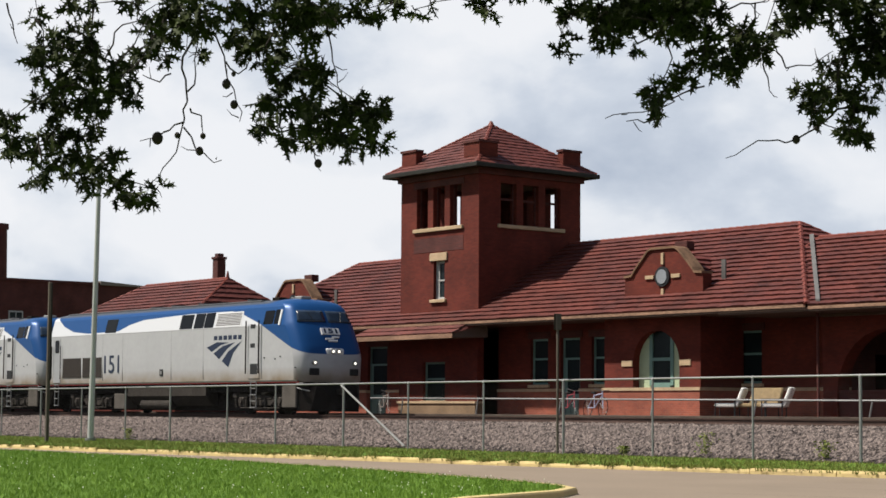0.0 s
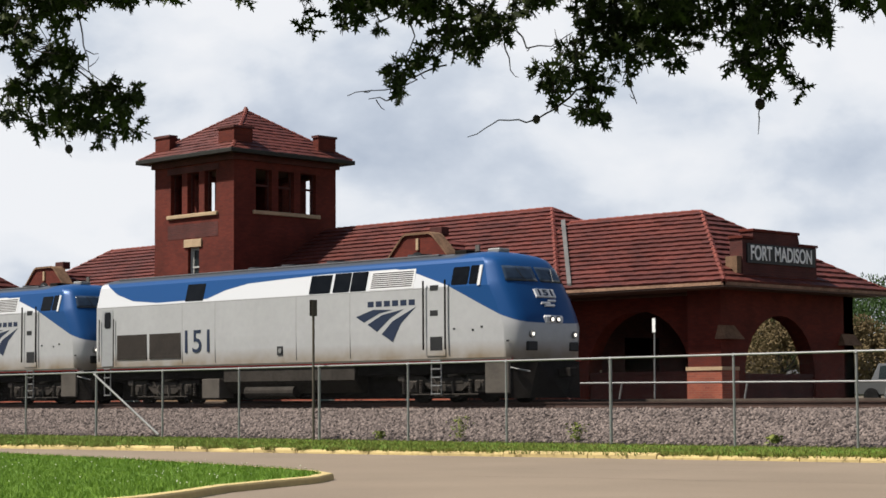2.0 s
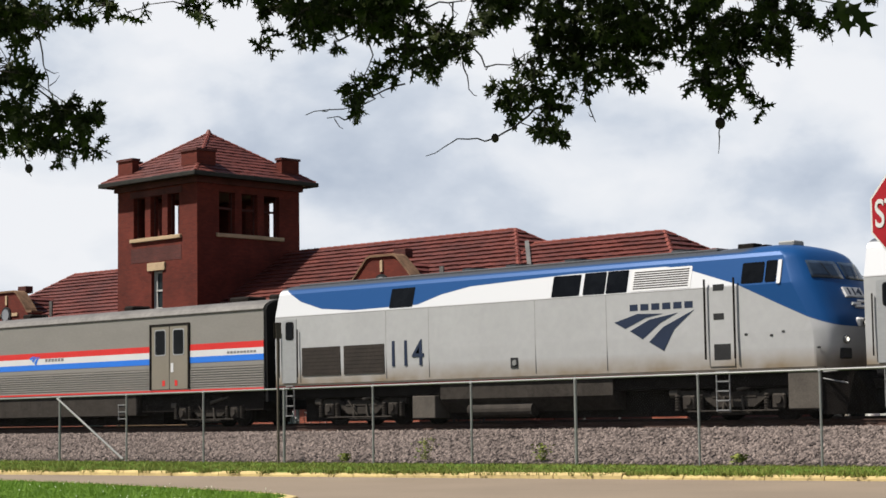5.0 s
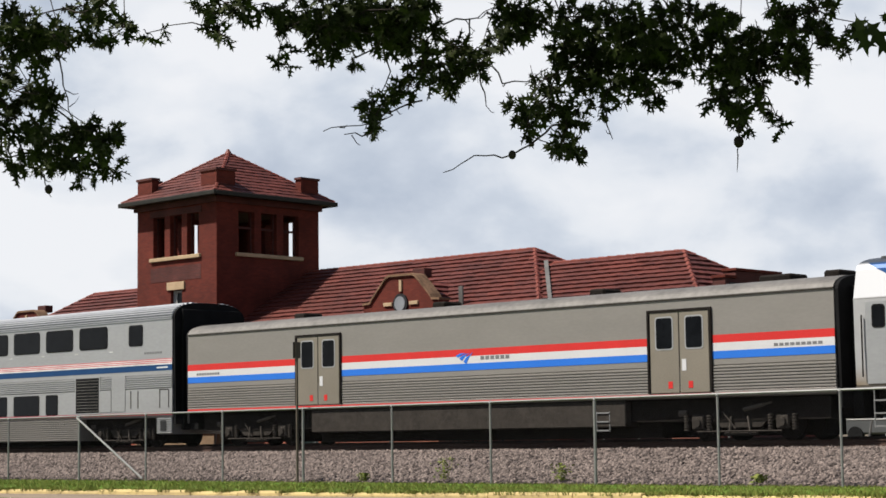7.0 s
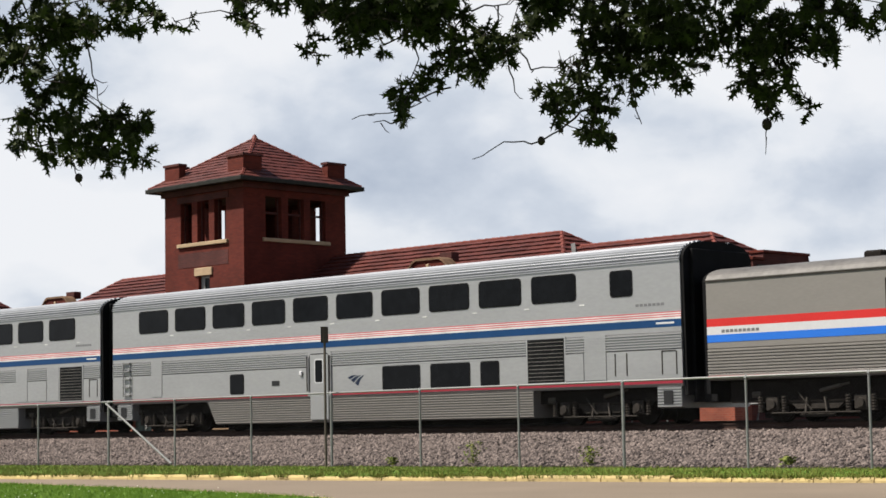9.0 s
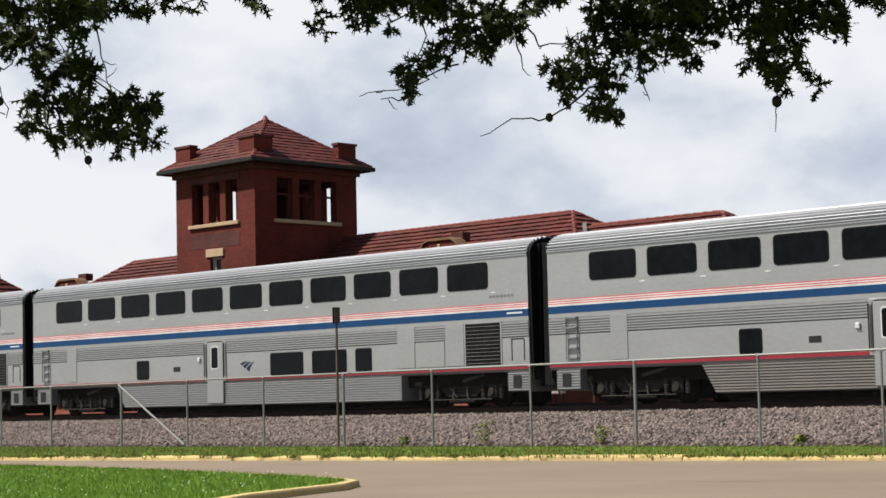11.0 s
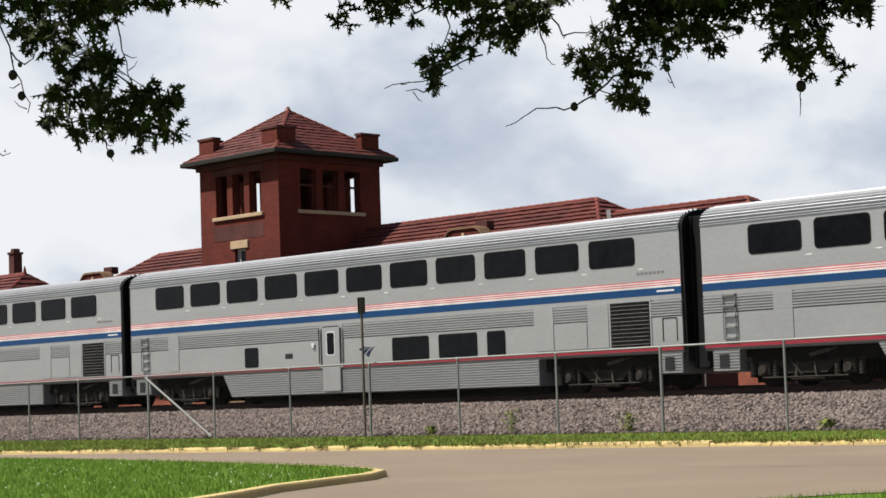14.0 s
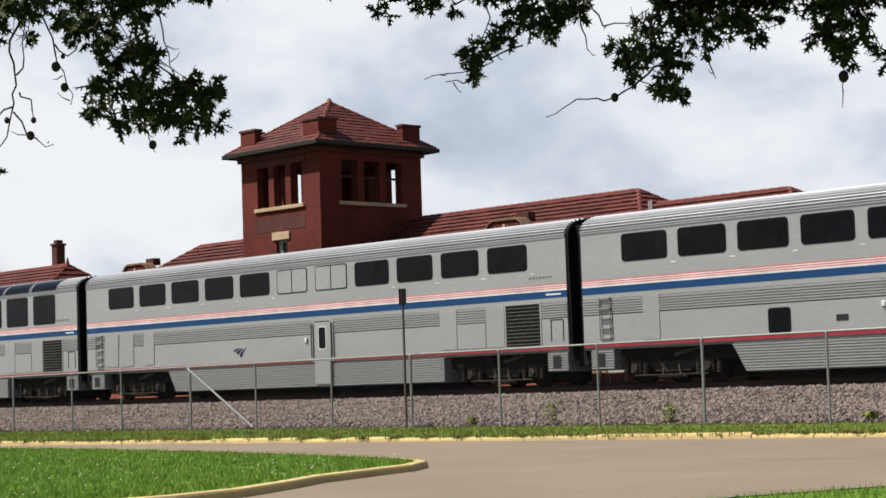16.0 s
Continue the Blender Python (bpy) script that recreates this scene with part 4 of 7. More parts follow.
def bogie(parent, x, axles, r=0.46, half=1.05):
    """A truck: side frames, bolster, springs, brakes, and wheels on their axles."""
    span = axles[-1] - axles[0]
    bm = boxes((x - 0.45, x + 0.45, -half, half, 0.4, 0.85), (x - 0.7, x + 0.7, -half - 0.14, -half - 0.02, 0.55, 0.74), (x - 0.7, x + 0.7, half + 0.02, half + 0.14, 0.55, 0.74), bevel=0.03)
    for s in (-1, 1):
        y0, y1 = s * half, s * (half + 0.12)
        for a, b, z0, z1, z2, z3 in ((-span / 2 - 0.5, -span / 2 + 0.35, 0.62, 0.78, 0.62, 0.78), (-span / 2 + 0.35, -0.6, 0.62, 0.78, 0.34, 0.60), (-0.6, 0.6, 0.34, 0.60, 0.34, 0.60), (0.6, span / 2 - 0.35, 0.34, 0.60, 0.62, 0.78), (span / 2 - 0.35, span / 2 + 0.5, 0.62, 0.78, 0.62, 0.78)):
            vs = [bm.verts.new((x + u, y, z)) for y in (y0, y1) for u, z in ((a, z0), (b, z2), (b, z3), (a, z1))]
            for f in ((0, 1, 2, 3), (7, 6, 5, 4), (0, 4, 5, 1), (1, 5, 6, 2), (2, 6, 7, 3), (3, 7, 4, 0)):
                bm.faces.new([vs[i] for i in f])
    bmesh.ops.recalc_face_normals(bm, faces=bm.faces)
    t = part("bogie", bm, GREASE_LIGHT, parent, "grimy steel truck frame")
    for a in axles:
        for s in (-1, 1):
            bm = bmesh.new()
            for rad, d, off in ((r, 0.11, 0.0), (r + 0.03, 0.03, -0.05), (r - 0.09, 0.13, 0.0), (0.14, 0.2, 0.1)):
                bmesh.ops.create_cone(bm, cap_ends=True, segments=24, radius1=rad, radius2=rad, depth=d, matrix=Matrix.Translation((x + a, s * (0.79 + off), r)) @ pose(0, 0, 0, 90))
            part("wheel", bm, GREASE, t)
        axle_box = part("axle_box", boxes((x + a - 0.2, x + a + 0.2, -half - 0.2, -half - 0.122, 0.28, 0.66), bevel=0.04), GREASE_LIGHT, t)
        part("bearing_cap", rods(((x + a, -half - 0.2, r), (x + a, -half - 0.26, r), 0.13, 0.11), sides=14), GREASE_LIGHT, axle_box)
        for k in (-0.36, 0.36):
            coil = ribbed(x + a + k, -half - 0.15, 0.26, 0.68, 0.085, 0.058, 6)
            part("spring", coil, GREASE_LIGHT, t)
        part("brake_shoe", boxes((x + a - r - 0.12, x + a - r - 0.03, -0.9, -0.72, 0.25, 0.62), bevel=0.02), GREASE, t)
    for k in (-1, 1):
        part("swing_hanger", rods(((x + k * 0.32, -half - 0.17, 0.20), (x + k * 0.26, -half - 0.17, 0.62), 0.03)), DUSTY, t)
    part("spring_plank", boxes((x - 0.5, x + 0.5, -half - 0.18, -half - 0.06, 0.14, 0.21), bevel=0.02), GREASE_LIGHT, t)
    part("brake_cylinder", rods(((x - span / 2 - 0.62, -half - 0.08, 0.72), (x - span / 2 - 0.36, -half - 0.08, 0.72), 0.11), sides=12), DUSTY, t)
    part("damper", rods(((x + 0.15, -half - 0.19, 0.78), (x + 0.75, -half - 0.19, 0.9), 0.05), ((x + 0.7, -half - 0.19, 0.89), (x + 1.0, -half - 0.19, 0.95), 0.03)), DUSTY, t)
    # plain dark block fills the bogie, standing in for the shade within
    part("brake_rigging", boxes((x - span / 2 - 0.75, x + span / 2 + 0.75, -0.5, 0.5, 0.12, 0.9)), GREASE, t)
    part("brake_rod", rods(((x - span / 2, -half - 0.22, 0.24), (x + span / 2, -half - 0.22, 0.24), 0.022)), GREASE_LIGHT, t)
    part("air_pipe", rods(((x - 0.5, -half - 0.2, 0.75), (x - 0.1, -half - 0.22, 0.3), 0.025)), GREASE_LIGHT, t)
    return t


def steps(parent, x0, x1, z0, z1, half, count=4):
    s = part("ladder", rods(((x0, -half, z0), (x0, -half, z1), 0.018), ((x1, -half, z0), (x1, -half, z1), 0.018)), STEEL, parent)
    for i in range(count):
        z = z0 + 0.04 + (z1 - z0 - 0.08) * i / max(1, count - 1)
        part("rung", boxes((x0, x1, -half - 0.04, -half + 0.04, z - 0.018, z + 0.018)), STEEL, s)


def swoosh(parent, x0, x1, z0, z1, y, material):
    """The operator's mark as three plain curved blades."""
    w, h = x1 - x0, z1 - z0
    blades_of = (((0.0, 0.80), (0.30, 1.0), (0.62, 0.97), (0.40, 0.88), (0.14, 0.62)), ((0.20, 0.55), (0.45, 0.83), (0.80, 0.97), (0.58, 0.72), (0.36, 0.32)), ((0.44, 0.24), (0.62, 0.62), (1.0, 1.02), (0.76, 0.55), (0.62, 0.0)))
    for pts in blades_of:
        part("mark", slab([(x0 + a * w, z0 + b * h) for a, b in pts], 1, y, y - 0.006), material, parent)


def bars(parent, x0, x1, z0, z1, y, material, n):
    """Lettering as plain bars."""
    w = (x1 - x0) / n
    for i in range(n):
        part("letter_bar", boxes((x0 + i * w + w * 0.12, x0 + i * w + w * 0.85, y - 0.005, y + 0.01, z0, z1)), material, parent)


# the locomotive's paint: blue above a sweeping line, white down to the seam, silver below
def loco_paint():
    m = mat("locomotive_paint", (0.315, 0.315, 0.318), 0.38, 0.15, var=0.06, scale=0.6, fine=5, bump=0.03)
    n, l = m.node_tree.nodes, m.node_tree.links
    b = n["Principled BSDF"]
    silver = b.inputs["Base Color"].links[0].from_socket
    c, sep = n.new("ShaderNodeTexCoord"), n.new("ShaderNodeSeparateXYZ")
    l.new(c.outputs["Object"], sep.inputs[0])

    def calc(op, a, b_, clamp=False):
        k = n.new("ShaderNodeMath")
        k.operation, k.use_clamp = op, clamp
        for i, v in enumerate((a, b_)):
            if isinstance(v, (int, float)):
                k.inputs[i].default_value = v
            else:
                l.new(v, k.inputs[i])
        return k.outputs[0]

    def mixed(f, a, b_):
        k = n.new("ShaderNodeMix")
        k.data_type = "RGBA"
        l.new(f, k.inputs[0])
        for i, v in ((6, a), (7, b_)):
            if isinstance(v, tuple):
                k.inputs[i].default_value = (*v, 1)
            else:
                l.new(v, k.inputs[i])
        return k.outputs[2]

    line = n.new("ShaderNodeValToRGB")
    line.color_ramp.interpolation = "LINEAR"
    pts = [(0.0, 5.6), (0.5, 5.3), (1.2, 4.95), (2.2, 4.68), (3.6, 4.57), (6.3, 4.6), (7.2, 4.85), (8.3, 5.02), (10, 5.08), (12, 5.14), (15.2, 5.14), (16.07, 4.97), (17.49, 4.54), (18.72, 3.99), (19.55, 3.63), (20.2, 3.4), (21, 3.25)]
    el = line.color_ramp.elements
    while len(el) < len(pts):
        el.new(0.5)
    for e_, (u, z) in zip(el, pts):
        e_.position = u / 21
        v = (z - 3) / 3
        e_.color = (v, v, v, 1)
    l.new(calc("DIVIDE", sep.outputs[0], 21.0), line.inputs[0])
    edge = calc("MULTIPLY_ADD", line.outputs[0], 3.0)
    edge.node.inputs[2].default_value = 3.0 - 1.13
    blue = calc("MULTIPLY", calc("SUBTRACT", sep.outputs[2], edge), 60.0, True)
    white = calc("MULTIPLY", calc("SUBTRACT", sep.outputs[2], 4.52 - 1.13), 60.0, True)
    dirt_noise = n.new("ShaderNodeTexNoise")
    dirt_noise.inputs["Scale"].default_value, dirt_noise.inputs["Detail"].default_value = 1.3, 5
    l.new(c.outputs["Object"], dirt_noise.inputs["Vector"])
    low = calc("MULTIPLY", calc("SUBTRACT", 2.92 - 1.13, sep.outputs[2]), 2.3, True)
    dirt = calc("MULTIPLY", low, calc("MULTIPLY", dirt_noise.outputs[0], 1.4), True)
    col = mixed(dirt, silver, (0.17, 0.13, 0.085))
    col = mixed(white, col, (0.44, 0.445, 0.46))
    col = mixed(blue, col, (0.006, 0.046, 0.15))
    soot = calc("MULTIPLY", calc("SUBTRACT", sep.outputs[2], 5.33 - 1.13), 14.0, True)
    soot = calc("MULTIPLY", soot, calc("MULTIPLY", calc("SUBTRACT", 17.9, sep.outputs[0]), 2.0, True), True)
    col = mixed(soot, col, (0.045, 0.05, 0.058))
    l.new(col, b.inputs["Base Color"])
    return m


LOCO = loco_paint()
GRILLE = mat("dark_brown_grille", (0.020, 0.0155, 0.0125), 0.7, var=0.3, scale=2, fine=14)
SEAM = mat("grey_panel_seam", (0.20, 0.195, 0.19), 0.6, var=0.2)
CAB_GLASS = mat("blue_grey_windscreen", (0.018, 0.028, 0.045), 0.12, var=0.5, scale=1.2, fine=4, bump=0, spec=0.3)
ROOF_GREY = mat("sooty_roof", (0.035, 0.037, 0.042), 0.6, var=0.35, scale=1, fine=8)


def zr(z):
    return z - RAIL_Z


def locomotive(number, group):
    t = thing("locomotive", (0, 0, 0), f"silver, white and blue diesel locomotive number {number}", "locomotive", group)
    # plan outlines level by level: height, half width, where the side ends, where the nose ends
    marks = [(2.34, 1.46, 19.7, 20.25), (2.42, 1.50, 19.72, 20.28), (3.3, 1.52, 19.72, 20.33), (3.6, 1.52, 19.62, 20.24), (4.11, 1.52, 19.36, 20.0), (4.5, 1.52, 19.12, 19.78), (4.98, 1.40, 18.92, 19.50),
             (5.14, 1.36, 18.86, 19.38), (5.22, 1.34, 18.8, 19.31), (5.32, 1.28, 18.68, 19.2), (5.40, 1.16, 18.52, 19.06), (5.47, 0.95, 18.32, 18.86), (5.53, 0.66, 18.1, 18.58), (5.57, 0.36, 17.85, 18.25), (5.58, 0.15, 17.6, 17.8)]
    heights = sorted({m_[0] for m_ in marks} | {3.45, 3.75, 3.93, 4.3, 4.64, 4.82, 5.06, 5.27, 5.36, 5.435, 5.50, 5.55})
    levels = [(z, *[float(np.interp(z, [m_[0] for m_ in marks], [m_[k] for m_ in marks])) for k in (1, 2, 3)]) for z in heights]
    bm = bmesh.new()
    rings = []
    for z, w, ue, uc in levels:
        d = uc - ue
        ring = [(0.12, -w), (9.0, -w), (17.3, -w), (ue - 0.02, -w), (ue + 0.03, -0.99 * w)]
        ring += [(ue + 0.46 * d, -0.93 * w), (ue + 0.72 * d, -0.83 * w), (ue + 0.86 * d, -0.64 * w), (ue + 0.95 * d, -0.38 * w), (ue + 0.985 * d, -0.18 * w)]
        ring += [(uc, 0)] + [(x, -y) for x, y in ring[::-1]]
        rings.append([bm.verts.new((x, y, zr(z))) for x, y in ring])
    for p, q in zip(rings, rings[1:]):
        for i in range(len(p)):
            f = bm.faces.new((p[i - 1], p[i], q[i], q[i - 1]))
            f.smooth = 4 < i < 17
            if i in (4, 17):
                for e_ in f.edges:
                    e_.smooth = False
    bm.faces.new(rings[0][::-1]), bm.faces.new(rings[-1])
    bmesh.ops.recalc_face_normals(bm, faces=bm.faces)
    part("body", bm, LOCO, t, "streamlined locomotive body with a rounded sloping nose")

    def nose(z, out):
        """The point of the nose at height z, a share of the half width out."""
        w, ue, uc = [float(np.interp(z, [m_[0] for m_ in marks], [m_[k] for m_ in marks])) for k in (1, 2, 3)]
        f = float(np.interp(abs(out), [0, 0.18, 0.38, 0.64, 0.83, 0.93, 0.99, 1], [1, 0.985, 0.95, 0.86, 0.72, 0.46, 0.05, 0]))
        return Vector((ue + f * (uc - ue), out * w, zr(z)))

    H = 1.52
    # roof gear
    part("roof_hatch", boxes((0.5, 16.5, -0.85, 0.85, zr(5.46), zr(5.56)), bevel=0.03), ROOF_GREY, t, "sooty grey roof panels")
    for x in (7.3, 9.0, 11.2, 14.9):
        part("roof_fan", rods(((x, 0, zr(5.5)), (x, 0, zr(5.66)), 0.42), sides=16), ROOF_GREY, t)
    part("horn", boxes((17.0, 17.5, -0.7, -0.3, zr(5.48), zr(5.64)), (17.6, 17.75, -0.5, -0.2, zr(5.5), zr(5.6)), bevel=0.02), GREASE, t)
    part("antenna", boxes((18.0, 18.5, -0.35, 0.1, zr(5.52), zr(5.66)), bevel=0.03), STEEL, t)
    # sloping panel windows under the roof
    def tilted(name, x0, x1, z0, z1, material, parent, proud=0.008, r=0.03, both=True):
        made = None
        for s in ((-1, 1) if both else (-1,)):
            def wide(z):
                return np.interp(z, [4.5, 5.22, 5.32], [1.52, 1.34, 1.28]) + proud
            b_ = bmesh.new()
            f = b_.faces.new([b_.verts.new((x, s * wide(z), zr(z))) for x, z in rounded(x0, x1, z0, z1, r)])
            e_ = bmesh.ops.extrude_face_region(b_, geom=[f])
            bmesh.ops.translate(b_, vec=(0, -s * 0.04, 0), verts=[v for v in e_["geom"] if isinstance(v, bmesh.types.BMVert)])
            bmesh.ops.recalc_face_normals(b_, faces=b_.faces)
            made = part(name, b_, material, parent)
        return made
    tilted("side_window", 5.14, 6.10, 4.56, 5.14, TINT, t)
    tilted("side_window", 11.40, 12.38, 4.54, 5.12, TINT, t)
    tilted("side_window", 12.50, 13.25, 4.54, 5.14, TINT, t)
    tilted("side_window", 13.29, 14.0, 4.54, 5.14, TINT, t)
    tilted("grille_frame", 14.12, 16.06, 4.54, 5.12, WHITE_STRIPE, t)
    for i in range(8):
        z = 4.60 + 0.062 * i
        tilted("louvre", 14.2, 15.98, z, z + 0.03, GREASE_LIGHT, t, proud=0.014, r=0.01, both=False)
    tilted("cab_window", 17.62, 18.28, 4.55, 5.08, TINT, t, r=0.05)
    tilted("cab_window", 18.33, 18.66, 4.55, 5.10, TINT, t, r=0.05)
    tilted("mirror", 18.69, 18.8, 4.5, 5.1, WHITE_STRIPE, t, proud=0.03)
    for s in (-1, 1):
        ws = bmesh.new()
        cols = [0.04, 0.18, 0.38, 0.64, 0.76, 0.83]
        grid = [[ws.verts.new(nose(z, s * o) + Vector((0.012, s * 0.006, 0.014))) for o in cols] for z in (4.60, 4.72, 4.85, 4.96, 5.05)]
        for p, q in zip(grid, grid[1:]):
            for i in range(len(cols) - 1):
                f = ws.faces.new((p[i], p[i + 1], q[i + 1], q[i]))
                f.smooth = True
        bmesh.ops.recalc_face_normals(ws, faces=ws.faces)
        bmesh.ops.solidify(ws, geom=ws.faces[:], thickness=0.02)
        pane_ = part("windscreen", ws, CAB_GLASS, t)
        lo_, hi_ = nose(4.60, s * 0.4), nose(4.98, s * 0.55)
        part("wiper", rods((lo_ + Vector((0.05, 0, 0.03)), hi_ + Vector((0.05, 0, 0.03)), 0.012), sides=5), BLACK, pane_)
    nb = Matrix.Translation((19.945, 0, zr(4.27))) @ pose(0, 0, 0, 61, 0, 90)
    bd = boxes((-0.42, 0.42, -0.14, 0.14, -0.06, 0.012), bevel=0.01)
    bmesh.ops.transform(bd, matrix=nb, verts=bd.verts)
    part("number_board", bd, WHITE_STRIPE, t, "white number board")
    lettering("number", str(number), 0.27, nb @ Matrix.Translation((0, 0, 0.014)), LOGO, t, "dark number on the nose", 0.6, 0.008)
    mk = boxes((-0.32, 0.05, -0.36, -0.30, -0.05, 0.012), (-0.2, 0.2, -0.44, -0.38, -0.05, 0.012), (0.0, 0.32, -0.28, -0.22, -0.05, 0.012))
    bmesh.ops.transform(mk, matrix=nb, verts=mk.verts)
    part("nose_mark", mk, WHITE_STRIPE, t, "white mark on the nose")
    for s in (-1, 1):
        for a, z in ((0.13, 3.5),):
            part("headlight", rods(((20.2, s * a, zr(z)), (20.36, s * a, zr(z)), 0.055), sides=14), GLOW, t, "lit headlight")
        part("headlight_ring", rods(((20.15, s * 0.13, zr(3.5)), (20.345, s * 0.13, zr(3.5)), 0.095), sides=14), BLACK, t)
        part("ditch_light", rods(((20.1, s * 0.92, zr(3.07)), (20.315, s * 0.92, zr(3.07)), 0.05), sides=14), GLOW, t, "lit ditch light")
        part("ditch_light_ring", rods(((20.1, s * 0.92, zr(3.07)), (20.3, s * 0.92, zr(3.07)), 0.105), sides=14), STEEL, t)
        part("nose_hatch", boxes((20.05, 20.28, s * 0.9 - 0.2, s * 0.9 + 0.2, zr(2.6), zr(2.86)), bevel=0.02), BLACK, t)
    # side doors, steps, grilles
    for x0, x1 in ((1.35, 3.05), (3.21, 4.93)):
        band("radiator_grille", t, x0, x1, zr(2.66), zr(3.52), H, GRILLE, 0.012, "dark brown radiator grille")
        for i in range(7):
            band("slat", t, x0 + 0.05, x1 - 0.05, zr(2.72 + 0.115 * i), zr(2.735 + 0.115 * i), H, GRILLE, 0.017, both=False)
    band("rear_door", t, 0.45, 1.1, zr(2.45), zr(4.42), H, SILVER, 0.012, "rear access door")
    glazing(t, 0.62, 0.98, zr(3.78), zr(4.35), H + 0.012, 0.08)
    for x in (0.36, 1.2):
        part("handrail", rods(((x, -H - 0.06, zr(2.62)), (x, -H - 0.06, zr(4.1)), 0.02)), GREASE, t)
    band("side_box", t, 9.9, 10.16, zr(2.66), zr(2.94), H, BLACK, 0.01)
    part("filler_cap", rods(((10.05, -H - 0.03, zr(2.8)), (10.05, -H, zr(2.8)), 0.08), sides=12), STEEL, t)
    # boarding steps behind the cab
    part("step_recess", boxes((16.62, 17.4, -H - 0.01, -H + 0.05, zr(2.5), zr(4.45))), LOCO, t, "recessed boarding steps")
    for z0, z1 in ((4.42, 4.58), (3.68, 3.84), (2.66, 3.06)):
        part("foothold", boxes((16.78, 17.1 if z1 - z0 < 0.3 else 17.28, -H - 0.016, -H + 0.02, zr(z0), zr(z1))), BLACK, t)
    for x in (16.56, 17.46):
        part("handrail", rods(((x, -H - 0.08, zr(2.68)), (x, -H - 0.08, zr(4.72)), 0.028)), GREASE, t)
    steps(t, 16.8, 17.2, zr(1.35), zr(2.4), H - 0.02, 5)
    steps(t, 0.6, 0.95, zr(1.4), zr(2.4), H - 0.02, 4)
    band("sill_stripe", t, 0.12, 20.0, zr(2.36), zr(2.40), 1.5, DUSTY, 0.022)
    band("sill_stripe", t, 0.12, 20.0, zr(2.315), zr(2.355), 1.46, RED, 0.03, "thin red line along the sill")
    for x, z in ((17.75, 3.25), (18.5, 3.2), (18.85, 3.28), (19.85, 2.85)):
        band("latch", t, x - 0.04, x + 0.04, zr(z), zr(z) + 0.05, H, BLACK, 0.01, both=False)
    for x in (5.0, 6.75, 10.8, 13.3):
        band("panel_seam", t, x, x + 0.012, zr(2.5), zr(4.5), H, SEAM, 0.003, both=False)
    band("seam", t, 0.15, 16.5, zr(4.495), zr(4.51), H, SEAM, 0.003)
    # mark and number
    bars(t, 14.06, 16.19, zr(4.03), zr(4.2), -H, LOGO, 6)
    swoosh(t, 13.58, 16.17, zr(2.96), zr(3.95), -H - 0.001, LOGO)
    lettering("road_number", str(number), 1.08, Matrix.Translation((5.82, -H - 0.007, zr(3.17))) @ pose(0, 0, 0, 90), LOGO, t, f"dark road number {number}", 1.3, 0.004)
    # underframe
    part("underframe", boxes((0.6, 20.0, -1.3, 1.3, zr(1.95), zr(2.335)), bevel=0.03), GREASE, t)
    # added dark block closes the bright gap below the body, in place of shade
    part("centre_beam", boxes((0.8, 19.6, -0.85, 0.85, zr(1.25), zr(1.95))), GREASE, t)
    part("fuel_tank", hull([(x, y, z) for x in (7.1, 13.4) for y, z in ((-1.42, zr(2.3)), (1.42, zr(2.3)), (-1.42, zr(1.84)), (1.42, zr(1.84)), (-1.05, zr(1.45)), (1.05, zr(1.45)))]), GREASE_LIGHT, t, "grey fuel tank")
    part("air_reservoir", rods(((8.1, -1.2, zr(1.5)), (10.5, -1.2, zr(1.5)), 0.2), sides=14), GREASE_LIGHT, t)
    part("battery_box", boxes((6.0, 6.92, -1.46, -0.8, zr(1.30), zr(1.95)), bevel=0.02), DUSTY, t)
    part("pilot_skirt", boxes((18.9, 19.85, -1.47, 1.47, zr(1.38), zr(2.33)), bevel=0.03), DUSTY, t)
    part("pilot", hull([(19.85, -1.4, zr(2.3)), (19.85, 1.4, zr(2.3)), (19.85, -1.4, zr(1.25)), (19.85, 1.4, zr(1.25)), (20.45, -0.9, zr(2.3)), (20.45, 0.9, zr(2.3)), (20.75, 0, zr(1.25)), (20.3, -1.1, zr(1.25)), (20.3, 1.1, zr(1.25))]), GREASE, t, "black pilot plough")
    part("headlight_shroud", boxes((20.05, 20.318, -0.40, 0.40, zr(3.36), zr(3.62)), bevel=0.05), WHITE_STRIPE, t, "pale headlight housing")
    part("coupler", boxes((20.4, 21.0, -0.14, 0.14, 0.72, 0.98), bevel=0.03), GREASE, t)
    part("coupler", boxes((-0.15, 0.3, -0.14, 0.14, 0.72, 0.98), bevel=0.03), GREASE, t)
    part("grab_iron", rods(((19.9, -1.45, zr(2.12)), (20.5, -1.3, zr(2.0)), 0.02), ((19.95, -1.5, zr(2.28)), (20.35, -1.5, zr(2.3)), 0.02)), STEEL, t)
    part("rear_diaphragm", boxes((-0.1, 0.13, -0.7, 0.7, zr(2.2), zr(4.4)), bevel=0.02), RUBBER, t)
    bogie(t, 3.6, (-1.37, 1.37), 0.51)
    bogie(t, 17.1, (-1.37, 1.37), 0.51)
    return t


def fluted(half, z0, z1, pitch, depth=0.022):
    """The zigzag of a ribbed panel from z0 up to z1."""
    n = max(1, round((z1 - z0) / pitch))
    out = []
    for i in range(n):
        a = z0 + (z1 - z0) * i / n
        d = (z1 - z0) / n
        out += [(half - depth, a + d * 0.02), (half + depth * 0.9, a + d * 0.22), (half + depth * 0.9, a + d * 0.66), (half - depth, a + d * 0.8)]
    return out


